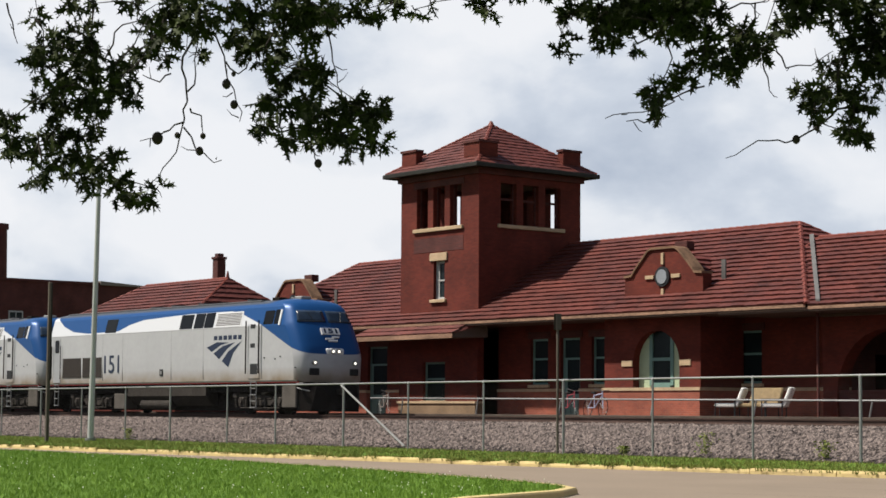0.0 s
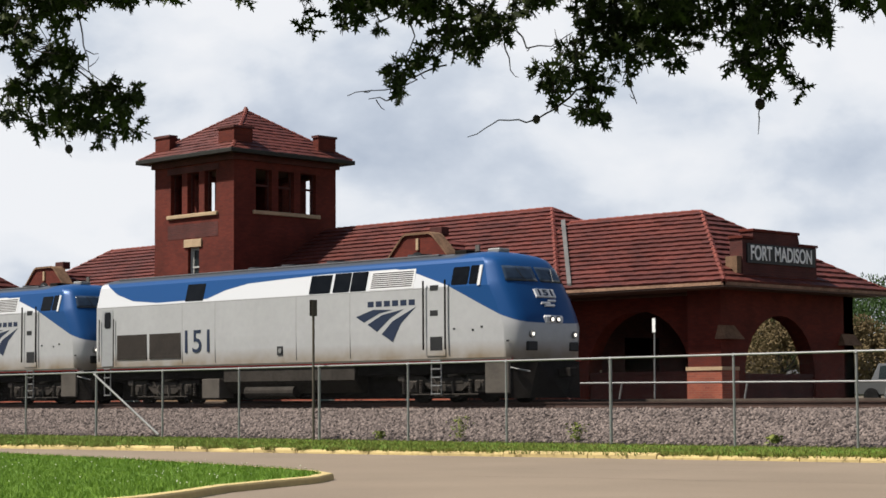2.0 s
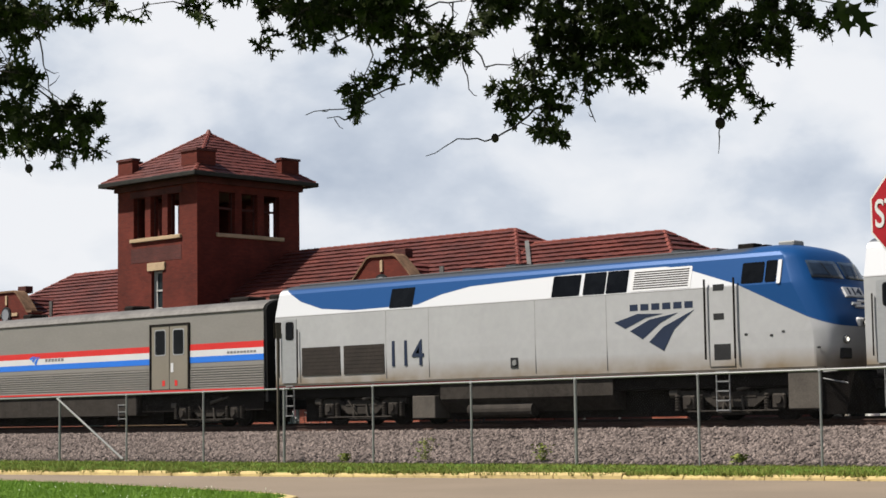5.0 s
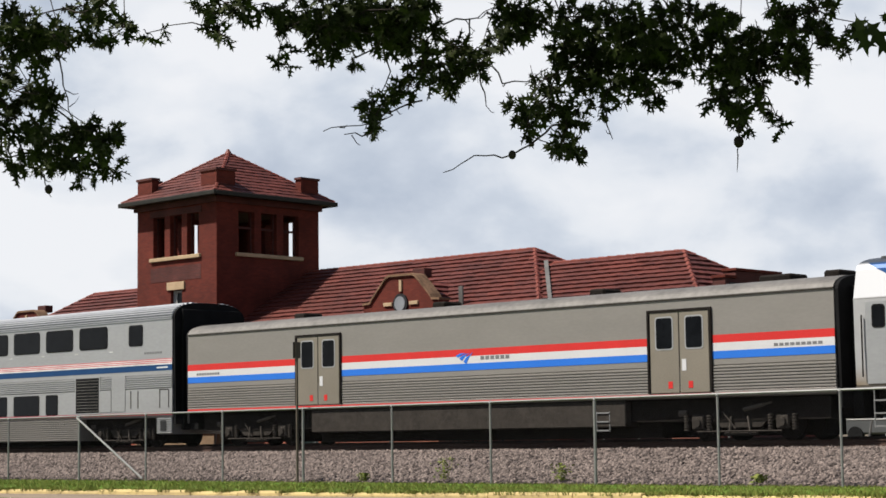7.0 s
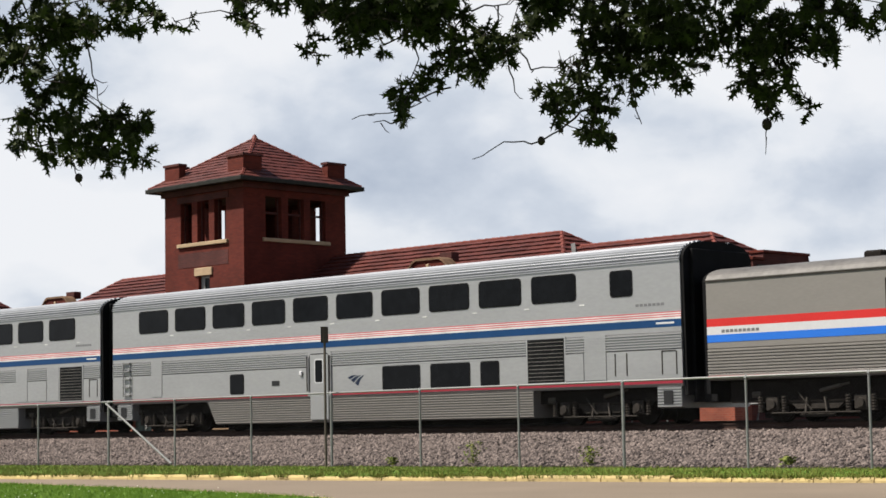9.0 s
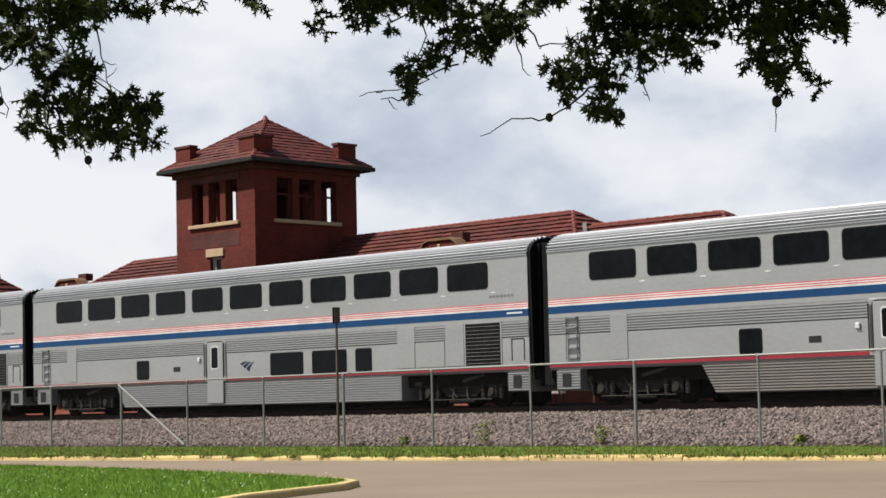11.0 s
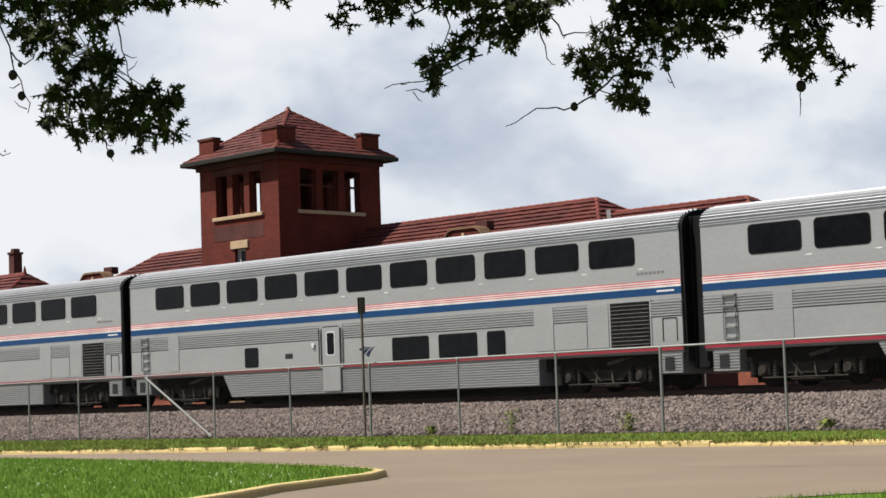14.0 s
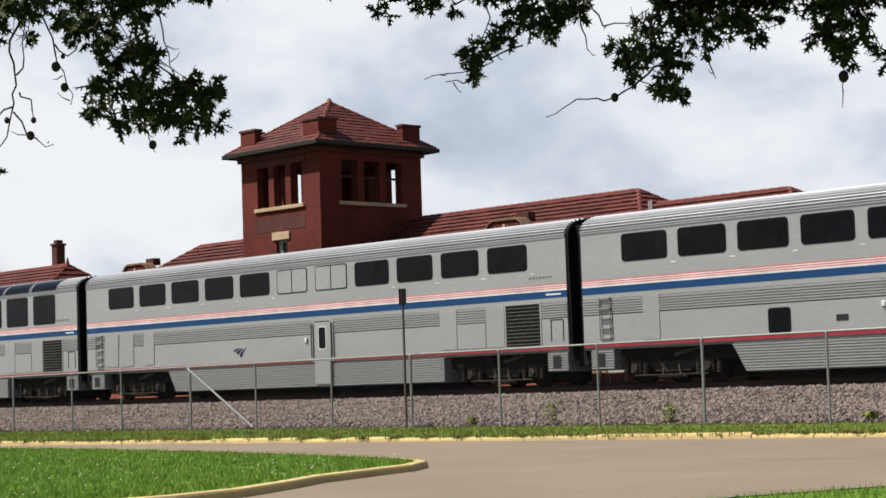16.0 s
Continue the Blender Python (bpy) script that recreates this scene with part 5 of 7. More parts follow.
def mirrored(half_profile):
    """Near side from foot to roof, then the far side down."""
    near = [(-y, z) for y, z in half_profile]
    return near + [(-y, z) for y, z in near[::-1] if abs(y) > 1e-6]


def bilevel(kind, group, label):
    """A two-storey coach; x = 0 is the coupling in front, the car reaches back to x = -25.9."""
    t = thing("railway_coach", (0, 0, 0), label, "railway coach", group)
    H, X0, X1 = 1.55, -25.42, -0.22
    side_prof = [(1.5, zr(2.13)), (H, zr(2.2)), (H, zr(3.10))] + fluted(H, zr(3.12), zr(3.55), 0.072) + [(H, zr(3.57)), (H, zr(5.47))]
    roof = []
    for i in range(41):
        a = radians(90 * i / 40)
        k = (0.0, 0.03, 0.03, -0.03)[i % 4] if i < 37 else 0.0
        roof.append(((H + k) * math.cos(a) ** 0.62 if i < 40 else 0.0, zr(5.47) + (0.53 + k) * math.sin(a) ** 0.95))
    part("body", extruded(mirrored(side_prof + [(H - 0.001, zr(5.471)), (0.0, zr(5.5))]), X0, X1), SILVER, t, "stainless steel car body")
    part("roof", extruded(mirrored([(H + 0.03, zr(5.43)), (H + 0.03, zr(5.46))] + roof), X0, X1), SILVER_ROOF, t, "ribbed bright steel roof")
    sk = part("skirt", extruded(mirrored([(1.46, zr(1.37))] + fluted(1.5, zr(1.39), zr(2.13), 0.075) + [(1.5, zr(2.13))]), -20.15, -5.52), SILVER_DULL if kind == "first" else SILVER, t, "ribbed lower skirt")
    for v in sk.data.vertices:
        if v.co.x < -20:
            v.co.x += (zr(2.13) - v.co.z) * 0.6
    end = [(y * 0.985, z - 0.01) for y, z in [(1.5, zr(1.9)), (H, zr(5.44))] + roof[::4]]
    for a, b in ((X1, X1 + 0.1), (X0 - 0.1, X0)):
        part("end_wall", extruded(mirrored(end), a, b), RUBBER, t, "black end with gangway")
    for a, b in ((X1 + 0.1, -0.005), (-25.9, X0 - 0.1)):
        part("gangway", boxes((a, b, -1.25, 1.25, zr(1.7), zr(5.75)), bevel=0.02), RUBBER, t, "black rubber gangway")
    for a, b in ((-1.1, -0.3), (-25.2, -24.35)):
        part("end_step", extruded(mirrored([(1.4, zr(1.56))] + fluted(1.5, zr(1.58), zr(2.12), 0.08) + [(1.5, zr(2.13))]), a, b), SILVER, t)
        # black plate paints in the shade of the hole in the step
        band("step_hole", t, a + 0.22, a + 0.52, zr(1.66), zr(2.02), 1.5, BLACK, 0.034)
    # upper windows
    for k in range(11):
        x1 = -1.78 - 2.045 * k
        if kind == "lounge":
            glazing(t, x1 - 1.62, x1, zr(4.21), zr(5.36), H, 0.1)
            for s in (-1, 1):
                rw_ = [(s * (y + 0.012), z + 0.012) for y, z in [(H * math.cos(radians(3.75 * i)) ** 0.62 + 0.025, zr(5.47) + 0.555 * math.sin(radians(3.75 * i)) ** 0.95) for i in range(1, 17)]]
                b_ = bmesh.new()
                f0, f1 = [b_.verts.new((x1 - 1.7, y, z)) for y, z in rw_], [b_.verts.new((x1 + 0.1, y, z)) for y, z in rw_]
                for i in range(len(rw_) - 1):
                    b_.faces.new((f0[i], f1[i], f1[i + 1], f0[i + 1]))
                bmesh.ops.recalc_face_normals(b_, faces=b_.faces)
                bmesh.ops.solidify(b_, geom=b_.faces[:], thickness=0.015)
                part("roof_window", b_, TINT, t)
            continue
        if kind == "first" and k == 0:
            glazing(t, -2.61, -1.82, zr(4.57), zr(5.30), H, 0.1)
        elif kind == "diner" and k in (4, 5):
            glazing(t, x1 - 1.62, x1, zr(4.53), zr(5.35), H, 0.1, SILVER)
            band("mullion", t, x1 - 0.83, x1 - 0.79, zr(4.55), zr(5.33), H, BLACK, 0.022)
        else:
            glazing(t, x1 - 1.65, x1 + 0.01, zr(4.55), zr(5.335), H)
            band("drip_mark", t, x1 + 0.12, x1 + 0.3, zr(4.41), zr(4.45), H, FADED_WHITE, 0.008, both=False)
    # stripes
    for a, b, m in ((4.072, 4.10, RED_FADED), (4.042, 4.072, FADED_WHITE), (4.012, 4.042, RED_FADED), (3.982, 4.012, FADED_WHITE), (3.955, 3.982, RED_FADED), (3.90, 3.955, FADED_WHITE), (3.70, 3.90, NAVY)):
        band("stripe", t, X0, X1, zr(a), zr(b), H, m)
    band("sill_line", t, X0, X1, zr(2.205), zr(2.295), H, SILL_RED, 0.008, "thin red line along the sill")
    band("letter_block", t, -1.05, -0.45, zr(3.78), zr(3.83), H, WHITE_STRIPE, 0.009, both=False)
    bars(t, -1.75, -0.75, zr(4.28), zr(4.35), -H, NUMERAL, 7)
    # lower windows, doors and hatches
    if kind in ("coach", "first"):
        for a, b in ((-11.61, -9.98), (-9.55, -7.92), (-7.51, -6.77)):
            glazing(t, a, b, zr(2.30), zr(3.03), H, 0.07)
        band("blank_panel", t, -12.0, -6.4, zr(3.05), zr(3.08), H, SILVER, 0.004)
    dx = 3.2 if kind == "diner" else 0.0
    if kind != "diner":
        glazing(t, -18.9, -18.18, zr(2.34), zr(3.0), H, 0.08)
        band("wall_lamp", t, -16.77, -16.41, zr(2.57), zr(2.73), H, BLACK, 0.012)
    d0, d1 = -14.9 + dx, -14.04 + dx
    band("door_surround", t, d0 - 0.12, d1 + 0.12, zr(2.2), zr(3.56), H, SILVER, 0.018)
    for s in (-1, 1):
        part("door_seal", slab(rounded(d0 - 0.035, d1 + 0.035, zr(2.2), zr(3.53), 0.12), 1, s * H, s * (H + 0.022)), RUBBER, t)
        d = part("door", boxes((d0, d1, s * (H - 0.02), s * (H + 0.03), zr(1.45), zr(3.50)), bevel=0.015), SILVER, t, "steel boarding door")
        w = part("window", slab(rounded(d0 + 0.22, d1 - 0.22, zr(2.59), zr(3.36), 0.08), 1, s * H, s * (H + 0.036)), WHITE_STRIPE, d)
        part("pane", slab(rounded(d0 + 0.26, d1 - 0.26, zr(2.63), zr(3.32), 0.06), 1, s * H, s * (H + 0.041)), TINT, w)
        for x in (d0 - 0.1, d1 + 0.1):
            part("handrail", rods(((x, s * (H + 0.06), zr(2.35)), (x, s * (H + 0.06), zr(3.45)), 0.02)), GREASE_LIGHT, t)
        part("lamp", boxes((d0 - 0.5, d0 - 0.36, s * H, s * (H + 0.06), zr(2.85), zr(3.0)), bevel=0.02), WHITE_STRIPE, t)
    swoosh(t, -13.17 + (-3.0 if kind == "diner" else 0), -12.41 + (-3.0 if kind == "diner" else 0), zr(2.47), zr(2.8), -H - 0.001, LOGO)
    v0, v1 = (-5.66, -4.29) if kind == "first" else (-2.72, -1.32)
    band("vent_frame", t, v0 - 0.05, v1 + 0.05, zr(2.30), zr(3.60), H, SILVER, 0.018)
    for s in (-1,):
        v = part("air_vent", boxes((v0, v1, -H - 0.02, -H, zr(2.34), zr(3.56))), RUBBER, t, "large louvred air vent")
        for i in range(11):
            z = zr(2.40) + 0.106 * i
            part("louvre", boxes((v0 + 0.02, v1 - 0.02, -H - 0.034, -H - 0.0205, z, z + 0.011)), SILVER_DULL, v)
    for a, b, z0, z1 in ((-5.6, -4.86, 2.36, 3.57), (-3.55, -2.8, 2.36, 3.57), (-23.17, -22.58, 2.36, 3.57), (-4.82, -3.6, 2.36, 3.09)):
        if kind == "first" and a == -5.6:
            continue
        band("access_panel", t, a, b, zr(z0), zr(z1), H, SILVER, 0.017)
    if kind == "diner":
        for a, b in ((-24.17, -23.3), (-23.03, -22.29), (-21.59, -20.96)):
            band("access_panel", t, a, b, zr(2.4), zr(3.57), H, SILVER, 0.022)
    for a, b in ((-0.9, -0.42), (-2.5, -2.1)):
        band("hatch_edge", t, a, a + 0.03, zr(2.45), zr(3.05), H, GREASE_LIGHT, 0.012, both=False)
        band("hatch_edge", t, b, b + 0.03, zr(2.45), zr(3.05), H, GREASE_LIGHT, 0.012, both=False)
    band("hatch_edge", t, -0.9, -0.42, zr(3.05), zr(3.08), H, GREASE_LIGHT, 0.012, both=False)
    steps(t, -24.75, -24.35, zr(2.4), zr(3.6), H + 0.05, 5)
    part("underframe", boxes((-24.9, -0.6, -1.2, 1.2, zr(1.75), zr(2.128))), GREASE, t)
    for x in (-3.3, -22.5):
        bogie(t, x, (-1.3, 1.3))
    # low dark block: underfloor gear, and stand-in for the shade beneath the coach
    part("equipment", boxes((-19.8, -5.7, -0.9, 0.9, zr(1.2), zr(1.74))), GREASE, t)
    part("air_tank", rods(((-6.5, -0.9, zr(1.5)), (-8.5, -0.9, zr(1.5)), 0.2), sides=12), GREASE, t)
    return t


def baggage_car(group):
    t = thing("baggage_car", (0, 0, 0), "dull steel baggage car with red, white and blue stripes", "baggage car", group)
    H, X0, X1 = 1.53, -25.35, -0.42
    side_prof = [(1.48, zr(2.24)), (H, zr(2.28)), (H, zr(2.40))] + fluted(H, zr(2.42), zr(3.05), 0.078, 0.016) + [(H, zr(3.07)), (H, zr(4.84))]
    roof = [(H * math.cos(radians(a)) ** 0.7 if a < 90 else 0.0, zr(4.84) + 0.36 * math.sin(radians(a))) for a in range(0, 91, 9)]
    part("body", extruded(mirrored(side_prof + [(0.0, zr(4.86))]), X0, X1), SILVER_DULL, t, "dull ribbed steel body")
    part("roof", extruded(mirrored([(H + 0.02, zr(4.82)), (H + 0.02, zr(4.845))] + [(y * 0.998, z) for y, z in roof[1:]]), X0, X1), SOOTY_STEEL, t, "sooty steel roof")
    band("roof_gutter", t, X0, X1, zr(4.80), zr(4.825), H, GREASE_LIGHT, 0.03)
    end = [(1.46, zr(1.9)), (H * 0.99, zr(4.8))] + [(y * 0.98, z - 0.02) for y, z in roof]
    for a, b in ((X1, X1 + 0.12), (X0 - 0.12, X0)):
        part("end_wall", extruded(mirrored(end), a, b), RUBBER, t, "black end with gangway")
    for a, b in ((X1 + 0.12, -0.005), (-25.9, X0 - 0.12)):
        part("gangway", boxes((a, b, -1.0, 1.0, zr(1.7), zr(4.9)), bevel=0.02), RUBBER, t)
    doors = ((-19.93, -17.97), (-6.07, -4.12))
    cuts = [X0, -19.93, -17.97, -6.07, -4.12, X1]
    for a, b in zip(cuts[::2], cuts[1::2]):
        for z0, z1, m in ((3.625, 3.83, RED), (3.415, 3.625, WHITE_STRIPE), (3.22, 3.415, BLUE)):
            band("stripe", t, a, b, zr(z0), zr(z1), H, m, 0.008)
    band("sill_line", t, X0, X1, zr(2.30), zr(2.355), H, RED, 0.01, "thin red line along the sill")
    swoosh(t, -13.1, -12.42, zr(3.40), zr(3.72), -H - 0.009, BLUE)
    bars(t, -12.15, -11.0, zr(3.51), zr(3.61), -H - 0.009, NUMERAL, 6)
    bars(t, -2.2, -0.75, zr(3.47), zr(3.54), -H - 0.009, NUMERAL, 9)
    bars(t, -24.9, -23.7, zr(3.47), zr(3.54), -H - 0.009, NUMERAL, 9)
    STEEL_DOOR = mat("bronze_grey_door", (0.21, 0.185, 0.15), 0.4, 0.4, var=0.12, scale=1)
    for a, b in doors:
        for s in (-1, 1):
            f = part("door_frame", boxes((a - 0.06, a, s * (H - 0.03), s * (H + 0.05), zr(2.38), zr(4.56)), (b, b + 0.06, s * (H - 0.03), s * (H + 0.05), zr(2.38), zr(4.56)), (a, b, s * (H - 0.03), s * (H + 0.05), zr(4.50), zr(4.56))), GREASE, t)
            c = (a + b) / 2
            for p, q in ((a + 0.03, c - 0.015), (c + 0.015, b - 0.03)):
                d = part("door", boxes((p, q, s * (H - 0.02), s * (H + 0.028), zr(2.38), zr(4.49)), bevel=0.01), STEEL_DOOR, t, "steel loading door leaf")
                w = part("window", slab(rounded(p + 0.17, q - 0.17, zr(3.50), zr(4.38), 0.09), 1, s * H, s * (H + 0.034)), SILVER, d)
                part("pane", slab(rounded(p + 0.21, q - 0.21, zr(3.54), zr(4.34), 0.07), 1, s * H, s * (H + 0.04)), TINT, w)
            part("handle_plate", boxes((c + 0.08, c + 0.22, s * H, s * (H + 0.036), zr(2.95), zr(3.25))), WHITE_STRIPE, t)
            for q in (c - 0.3, c + 0.35):
                part("reflector", boxes((q - 0.07, q + 0.07, s * H, s * (H + 0.034), zr(2.5), zr(2.68))), RED, t)
    for x, w in ((-0.85, 0.5), (-2.3, 1.0), (-8.4, 0.55), (-14.5, 0.55), (-20.7, 0.55)):
        part("roof_vent", boxes((x - w, x, -0.5, 0.3, zr(5.12), zr(5.36)), bevel=0.05), GREASE, t)
    # dark block for underfloor gear, set low to stand in for shade too
    part("equipment", boxes((-19.5, -6.2, -0.9, 0.9, zr(1.22), zr(1.64))), GREASE, t)
    part("equipment_skirt", boxes((-19.4, -7.0, -1.44, 1.44, zr(1.52), zr(2.236)), bevel=0.03), GREASE_LIGHT, t, "dark dusty equipment skirt")
    part("underframe", boxes((-24.9, -0.8, -1.2, 1.2, zr(1.65), zr(2.23))), GREASE, t)
    steps(t, -8.0, -7.55, zr(1.4), zr(1.95), H - 0.1, 3)
    for x in (-3.5, -22.3):
        bogie(t, x, (-1.3, 1.3))
    return t


GROUP = "vehicles of the passenger train"
SET = [(locomotive(151, GROUP), 0.0), (locomotive(114, GROUP), -21.03), (baggage_car(GROUP), -21.03)]
first = bilevel("first", GROUP, "silver two-storey sleeper coach with stripes and tinted windows")
coach = bilevel("coach", GROUP, "silver two-storey coach with stripes and tinted windows")
coach_two = copy_thing(coach, Matrix.Identity(4))
diner = bilevel("diner", GROUP, "silver two-storey dining car with two blanked windows")
lounge = bilevel("lounge", GROUP, "silver lounge car with tall windows curving into its roof")
SET += [(first, -46.98), (coach, -72.95), (coach_two, -98.88), (diner, -124.69), (lounge, -150.58)]


# ---- the oak whose boughs hang over the road ----
LEAF = mat("oak_leaf", (0.043, 0.056, 0.015), 0.65, other=(0.007, 0.010, 0.004), spec=0.08, island=0.55, scale=1.2, fine=8, bump=0)
BARK = mat("oak_bark", (0.028, 0.022, 0.018), 0.9, var=0.4, scale=3, fine=25, bump=0.5)
LEAF_SHAPE = [(0, 0.0), (0.14, 0.02), (0.22, 0.07), (0.27, 0.24), (0.35, 0.10), (0.44, 0.11), (0.63, 0.38), (0.59, 0.125), (0.70, 0.10), (0.91, 0.26), (0.84, 0.075), (1.08, 0.0)]
LEAF_SHAPE += [(x, -y) for x, y in LEAF_SHAPE[-2:0:-1]]
# clumps of leaves on the hanging boughs: x, y, z, radius
CLUMPS_OUTER = ((-10.34, 4.93, 2.93, 0.10), (-10.28, 4.94, 2.81, 0.08), (-10.44, 4.99, 2.73, 0.06), (-10.15, 5.00, 3.52, 0.05), (-10.09, 4.98, 3.57, 0.03), (-10.27, 5.12, 3.38, 0.11), (-10.46, 5.34, 3.47, 0.11), (-10.34, 5.41, 3.52, 0.10), (-10.31, 5.47, 3.41, 0.10), (-10.19, 5.12, 3.25, 0.11), (-10.27, 5.31, 3.30, 0.12), (-10.10, 5.35, 3.25, 0.10), (-10.14, 5.19, 3.15, 0.09), (-10.05, 5.29, 3.10, 0.10), (-10.03, 5.43, 3.17, 0.09), (-10.33, 5.68, 3.29, 0.08), (-10.26, 5.72, 3.19, 0.09), (-10.52, 5.23, 3.12, 0.08), (-10.47, 5.32, 3.07, 0.10), (-10.12, 5.29, 3.01, 0.09), (-10.13, 5.42, 3.01, 0.06))
CLUMPS_LOW = ((-10.47, 5.20, 2.85, 0.08), (-10.47, 5.29, 2.92, 0.09), (-10.48, 5.43, 2.93, 0.10), (-10.44, 5.52, 2.97, 0.08), (-10.20, 5.10, 2.70, 0.08), (-10.49, 5.18, 2.65, 0.08), (-10.43, 5.35, 2.79, 0.08), (-10.29, 5.42, 2.77, 0.09), (-10.09, 5.43, 2.72, 0.10), (-10.31, 5.36, 2.67, 0.09), (-10.08, 5.37, 2.59, 0.09), (-10.44, 5.68, 2.67, 0.08), (-10.38, 5.73, 2.56, 0.08), (-10.18, 5.73, 2.55, 0.07), (-10.03, 5.73, 2.48, 0.06), (-10.29, 5.91, 2.61, 0.05), (-10.24, 5.26, 3.68, 0.07), (-10.32, 5.47, 3.71, 0.05), (-10.19, 5.67, 3.72, 0.06))
CLUMPS_TOP = ((-9.99, 5.70, 3.55, 0.09), (-9.99, 5.64, 3.42, 0.08), (-10.02, 5.80, 3.41, 0.08), (-9.87, 5.78, 3.63, 0.12), (-9.68, 5.82, 3.60, 0.12), (-9.80, 5.82, 3.49, 0.10), (-10.02, 6.03, 3.42, 0.06), (-9.73, 5.66, 3.46, 0.08), (-9.55, 5.90, 3.61, 0.11), (-9.77, 6.18, 3.60, 0.11), (-9.65, 6.06, 3.44, 0.07), (-9.69, 6.23, 3.52, 0.11), (-9.61, 6.25, 3.65, 0.12), (-9.62, 6.19, 3.39, 0.08), (-9.83, 6.49, 3.52, 0.10), (-9.41, 6.29, 3.59, 0.12), (-9.44, 6.44, 3.65, 0.11), (-9.37, 6.40, 3.50, 0.09), (-9.46, 6.61, 3.69, 0.09), (-9.29, 6.55, 3.59, 0.05), (-10.02, 5.57, 3.32, 0.06), (-10.26, 5.58, 3.33, 0.06))
CLUMPS_HANG = ((-9.57, 6.27, 3.34, 0.08), (-9.65, 6.41, 3.26, 0.10), (-9.73, 6.59, 3.40, 0.10), (-9.33, 6.42, 3.27, 0.09), (-9.30, 6.46, 3.20, 0.06), (-9.55, 6.27, 3.11, 0.09), (-9.85, 6.36, 3.14, 0.06), (-9.77, 6.35, 3.01, 0.09), (-9.62, 6.23, 2.90, 0.05), (-9.57, 6.36, 3.07, 0.10), (-9.48, 6.38, 2.94, 0.10), (-9.64, 6.43, 2.90, 0.07), (-9.35, 6.39, 3.10, 0.10), (-9.62, 6.64, 3.07, 0.11), (-9.65, 6.79, 3.11, 0.11), (-9.76, 6.72, 2.96, 0.09), (-9.57, 6.78, 2.96, 0.12), (-9.59, 6.92, 3.17, 0.10), (-9.14, 6.68, 3.02, 0.11), (-9.21, 6.83, 3.06, 0.08), (-9.60, 6.97, 2.95, 0.11), (-9.46, 6.98, 2.91, 0.08), (-9.40, 6.74, 2.82, 0.06))
CLUMPS_GAPBITS = ((-9.48, 6.87, 3.73, 0.08), (-9.29, 6.84, 3.66, 0.07), (-9.31, 6.98, 3.76, 0.08), (-9.01, 6.91, 3.66, 0.05), (-8.90, 6.95, 3.69, 0.03), (-8.81, 7.29, 3.71, 0.06), (-8.66, 7.22, 3.63, 0.04))
CLUMPS_MID = ((-8.50, 7.60, 3.72, 0.08), (-8.64, 7.89, 3.80, 0.08), (-8.53, 7.56, 3.58, 0.05), (-8.42, 7.44, 3.46, 0.04), (-8.41, 7.50, 3.44, 0.03), (-8.29, 7.66, 3.69, 0.09), (-8.46, 7.96, 3.73, 0.10), (-8.39, 7.75, 3.57, 0.05), (-8.38, 7.72, 3.49, 0.03), (-8.23, 7.70, 3.57, 0.06), (-8.49, 8.13, 3.60, 0.05), (-8.27, 7.88, 3.70, 0.07), (-8.02, 7.96, 3.69, 0.09), (-7.93, 7.96, 3.61, 0.08), (-7.86, 8.01, 3.69, 0.07), (-8.07, 7.91, 3.59, 0.03), (-8.21, 8.17, 3.60, 0.03))
CLUMPS_MIDLOW = ((-7.89, 8.11, 3.49, 0.09), (-7.81, 8.12, 3.39, 0.08), (-8.06, 8.21, 3.46, 0.07), (-8.01, 8.11, 3.35, 0.05), (-8.08, 8.55, 3.61, 0.08), (-7.75, 8.24, 3.42, 0.09), (-7.92, 8.40, 3.39, 0.06), (-7.91, 8.55, 3.56, 0.08), (-7.75, 8.44, 3.49, 0.07), (-7.93, 8.67, 3.64, 0.06), (-8.26, 8.05, 3.28, 0.06), (-8.14, 8.00, 3.22, 0.05), (-8.23, 8.06, 3.15, 0.05), (-8.11, 7.88, 3.19, 0.04), (-8.18, 8.09, 3.30, 0.05), (-8.06, 8.07, 3.30, 0.05), (-8.43, 8.24, 3.14, 0.04))
CLUMPS_GALL = ((-7.75, 8.81, 3.26, 0.08), (-7.57, 8.73, 3.21, 0.08), (-7.36, 8.57, 3.22, 0.05), (-7.38, 8.72, 3.22, 0.07), (-7.32, 8.77, 3.18, 0.09), (-7.25, 8.80, 3.16, 0.06), (-7.50, 8.62, 3.10, 0.05), (-7.75, 8.87, 3.13, 0.04), (-7.33, 8.72, 3.02, 0.08), (-7.26, 8.72, 2.96, 0.07), (-7.62, 9.04, 3.04, 0.06), (-7.50, 8.79, 3.42, 0.08), (-7.64, 9.00, 3.37, 0.06), (-7.37, 8.77, 3.46, 0.08), (-7.49, 9.00, 3.60, 0.11), (-7.33, 8.97, 3.55, 0.10), (-7.41, 9.03, 3.45, 0.09), (-7.32, 9.06, 3.49, 0.10), (-7.25, 8.97, 3.34, 0.08), (-7.11, 8.83, 3.19, 0.04), (-7.08, 8.90, 3.36, 0.09))
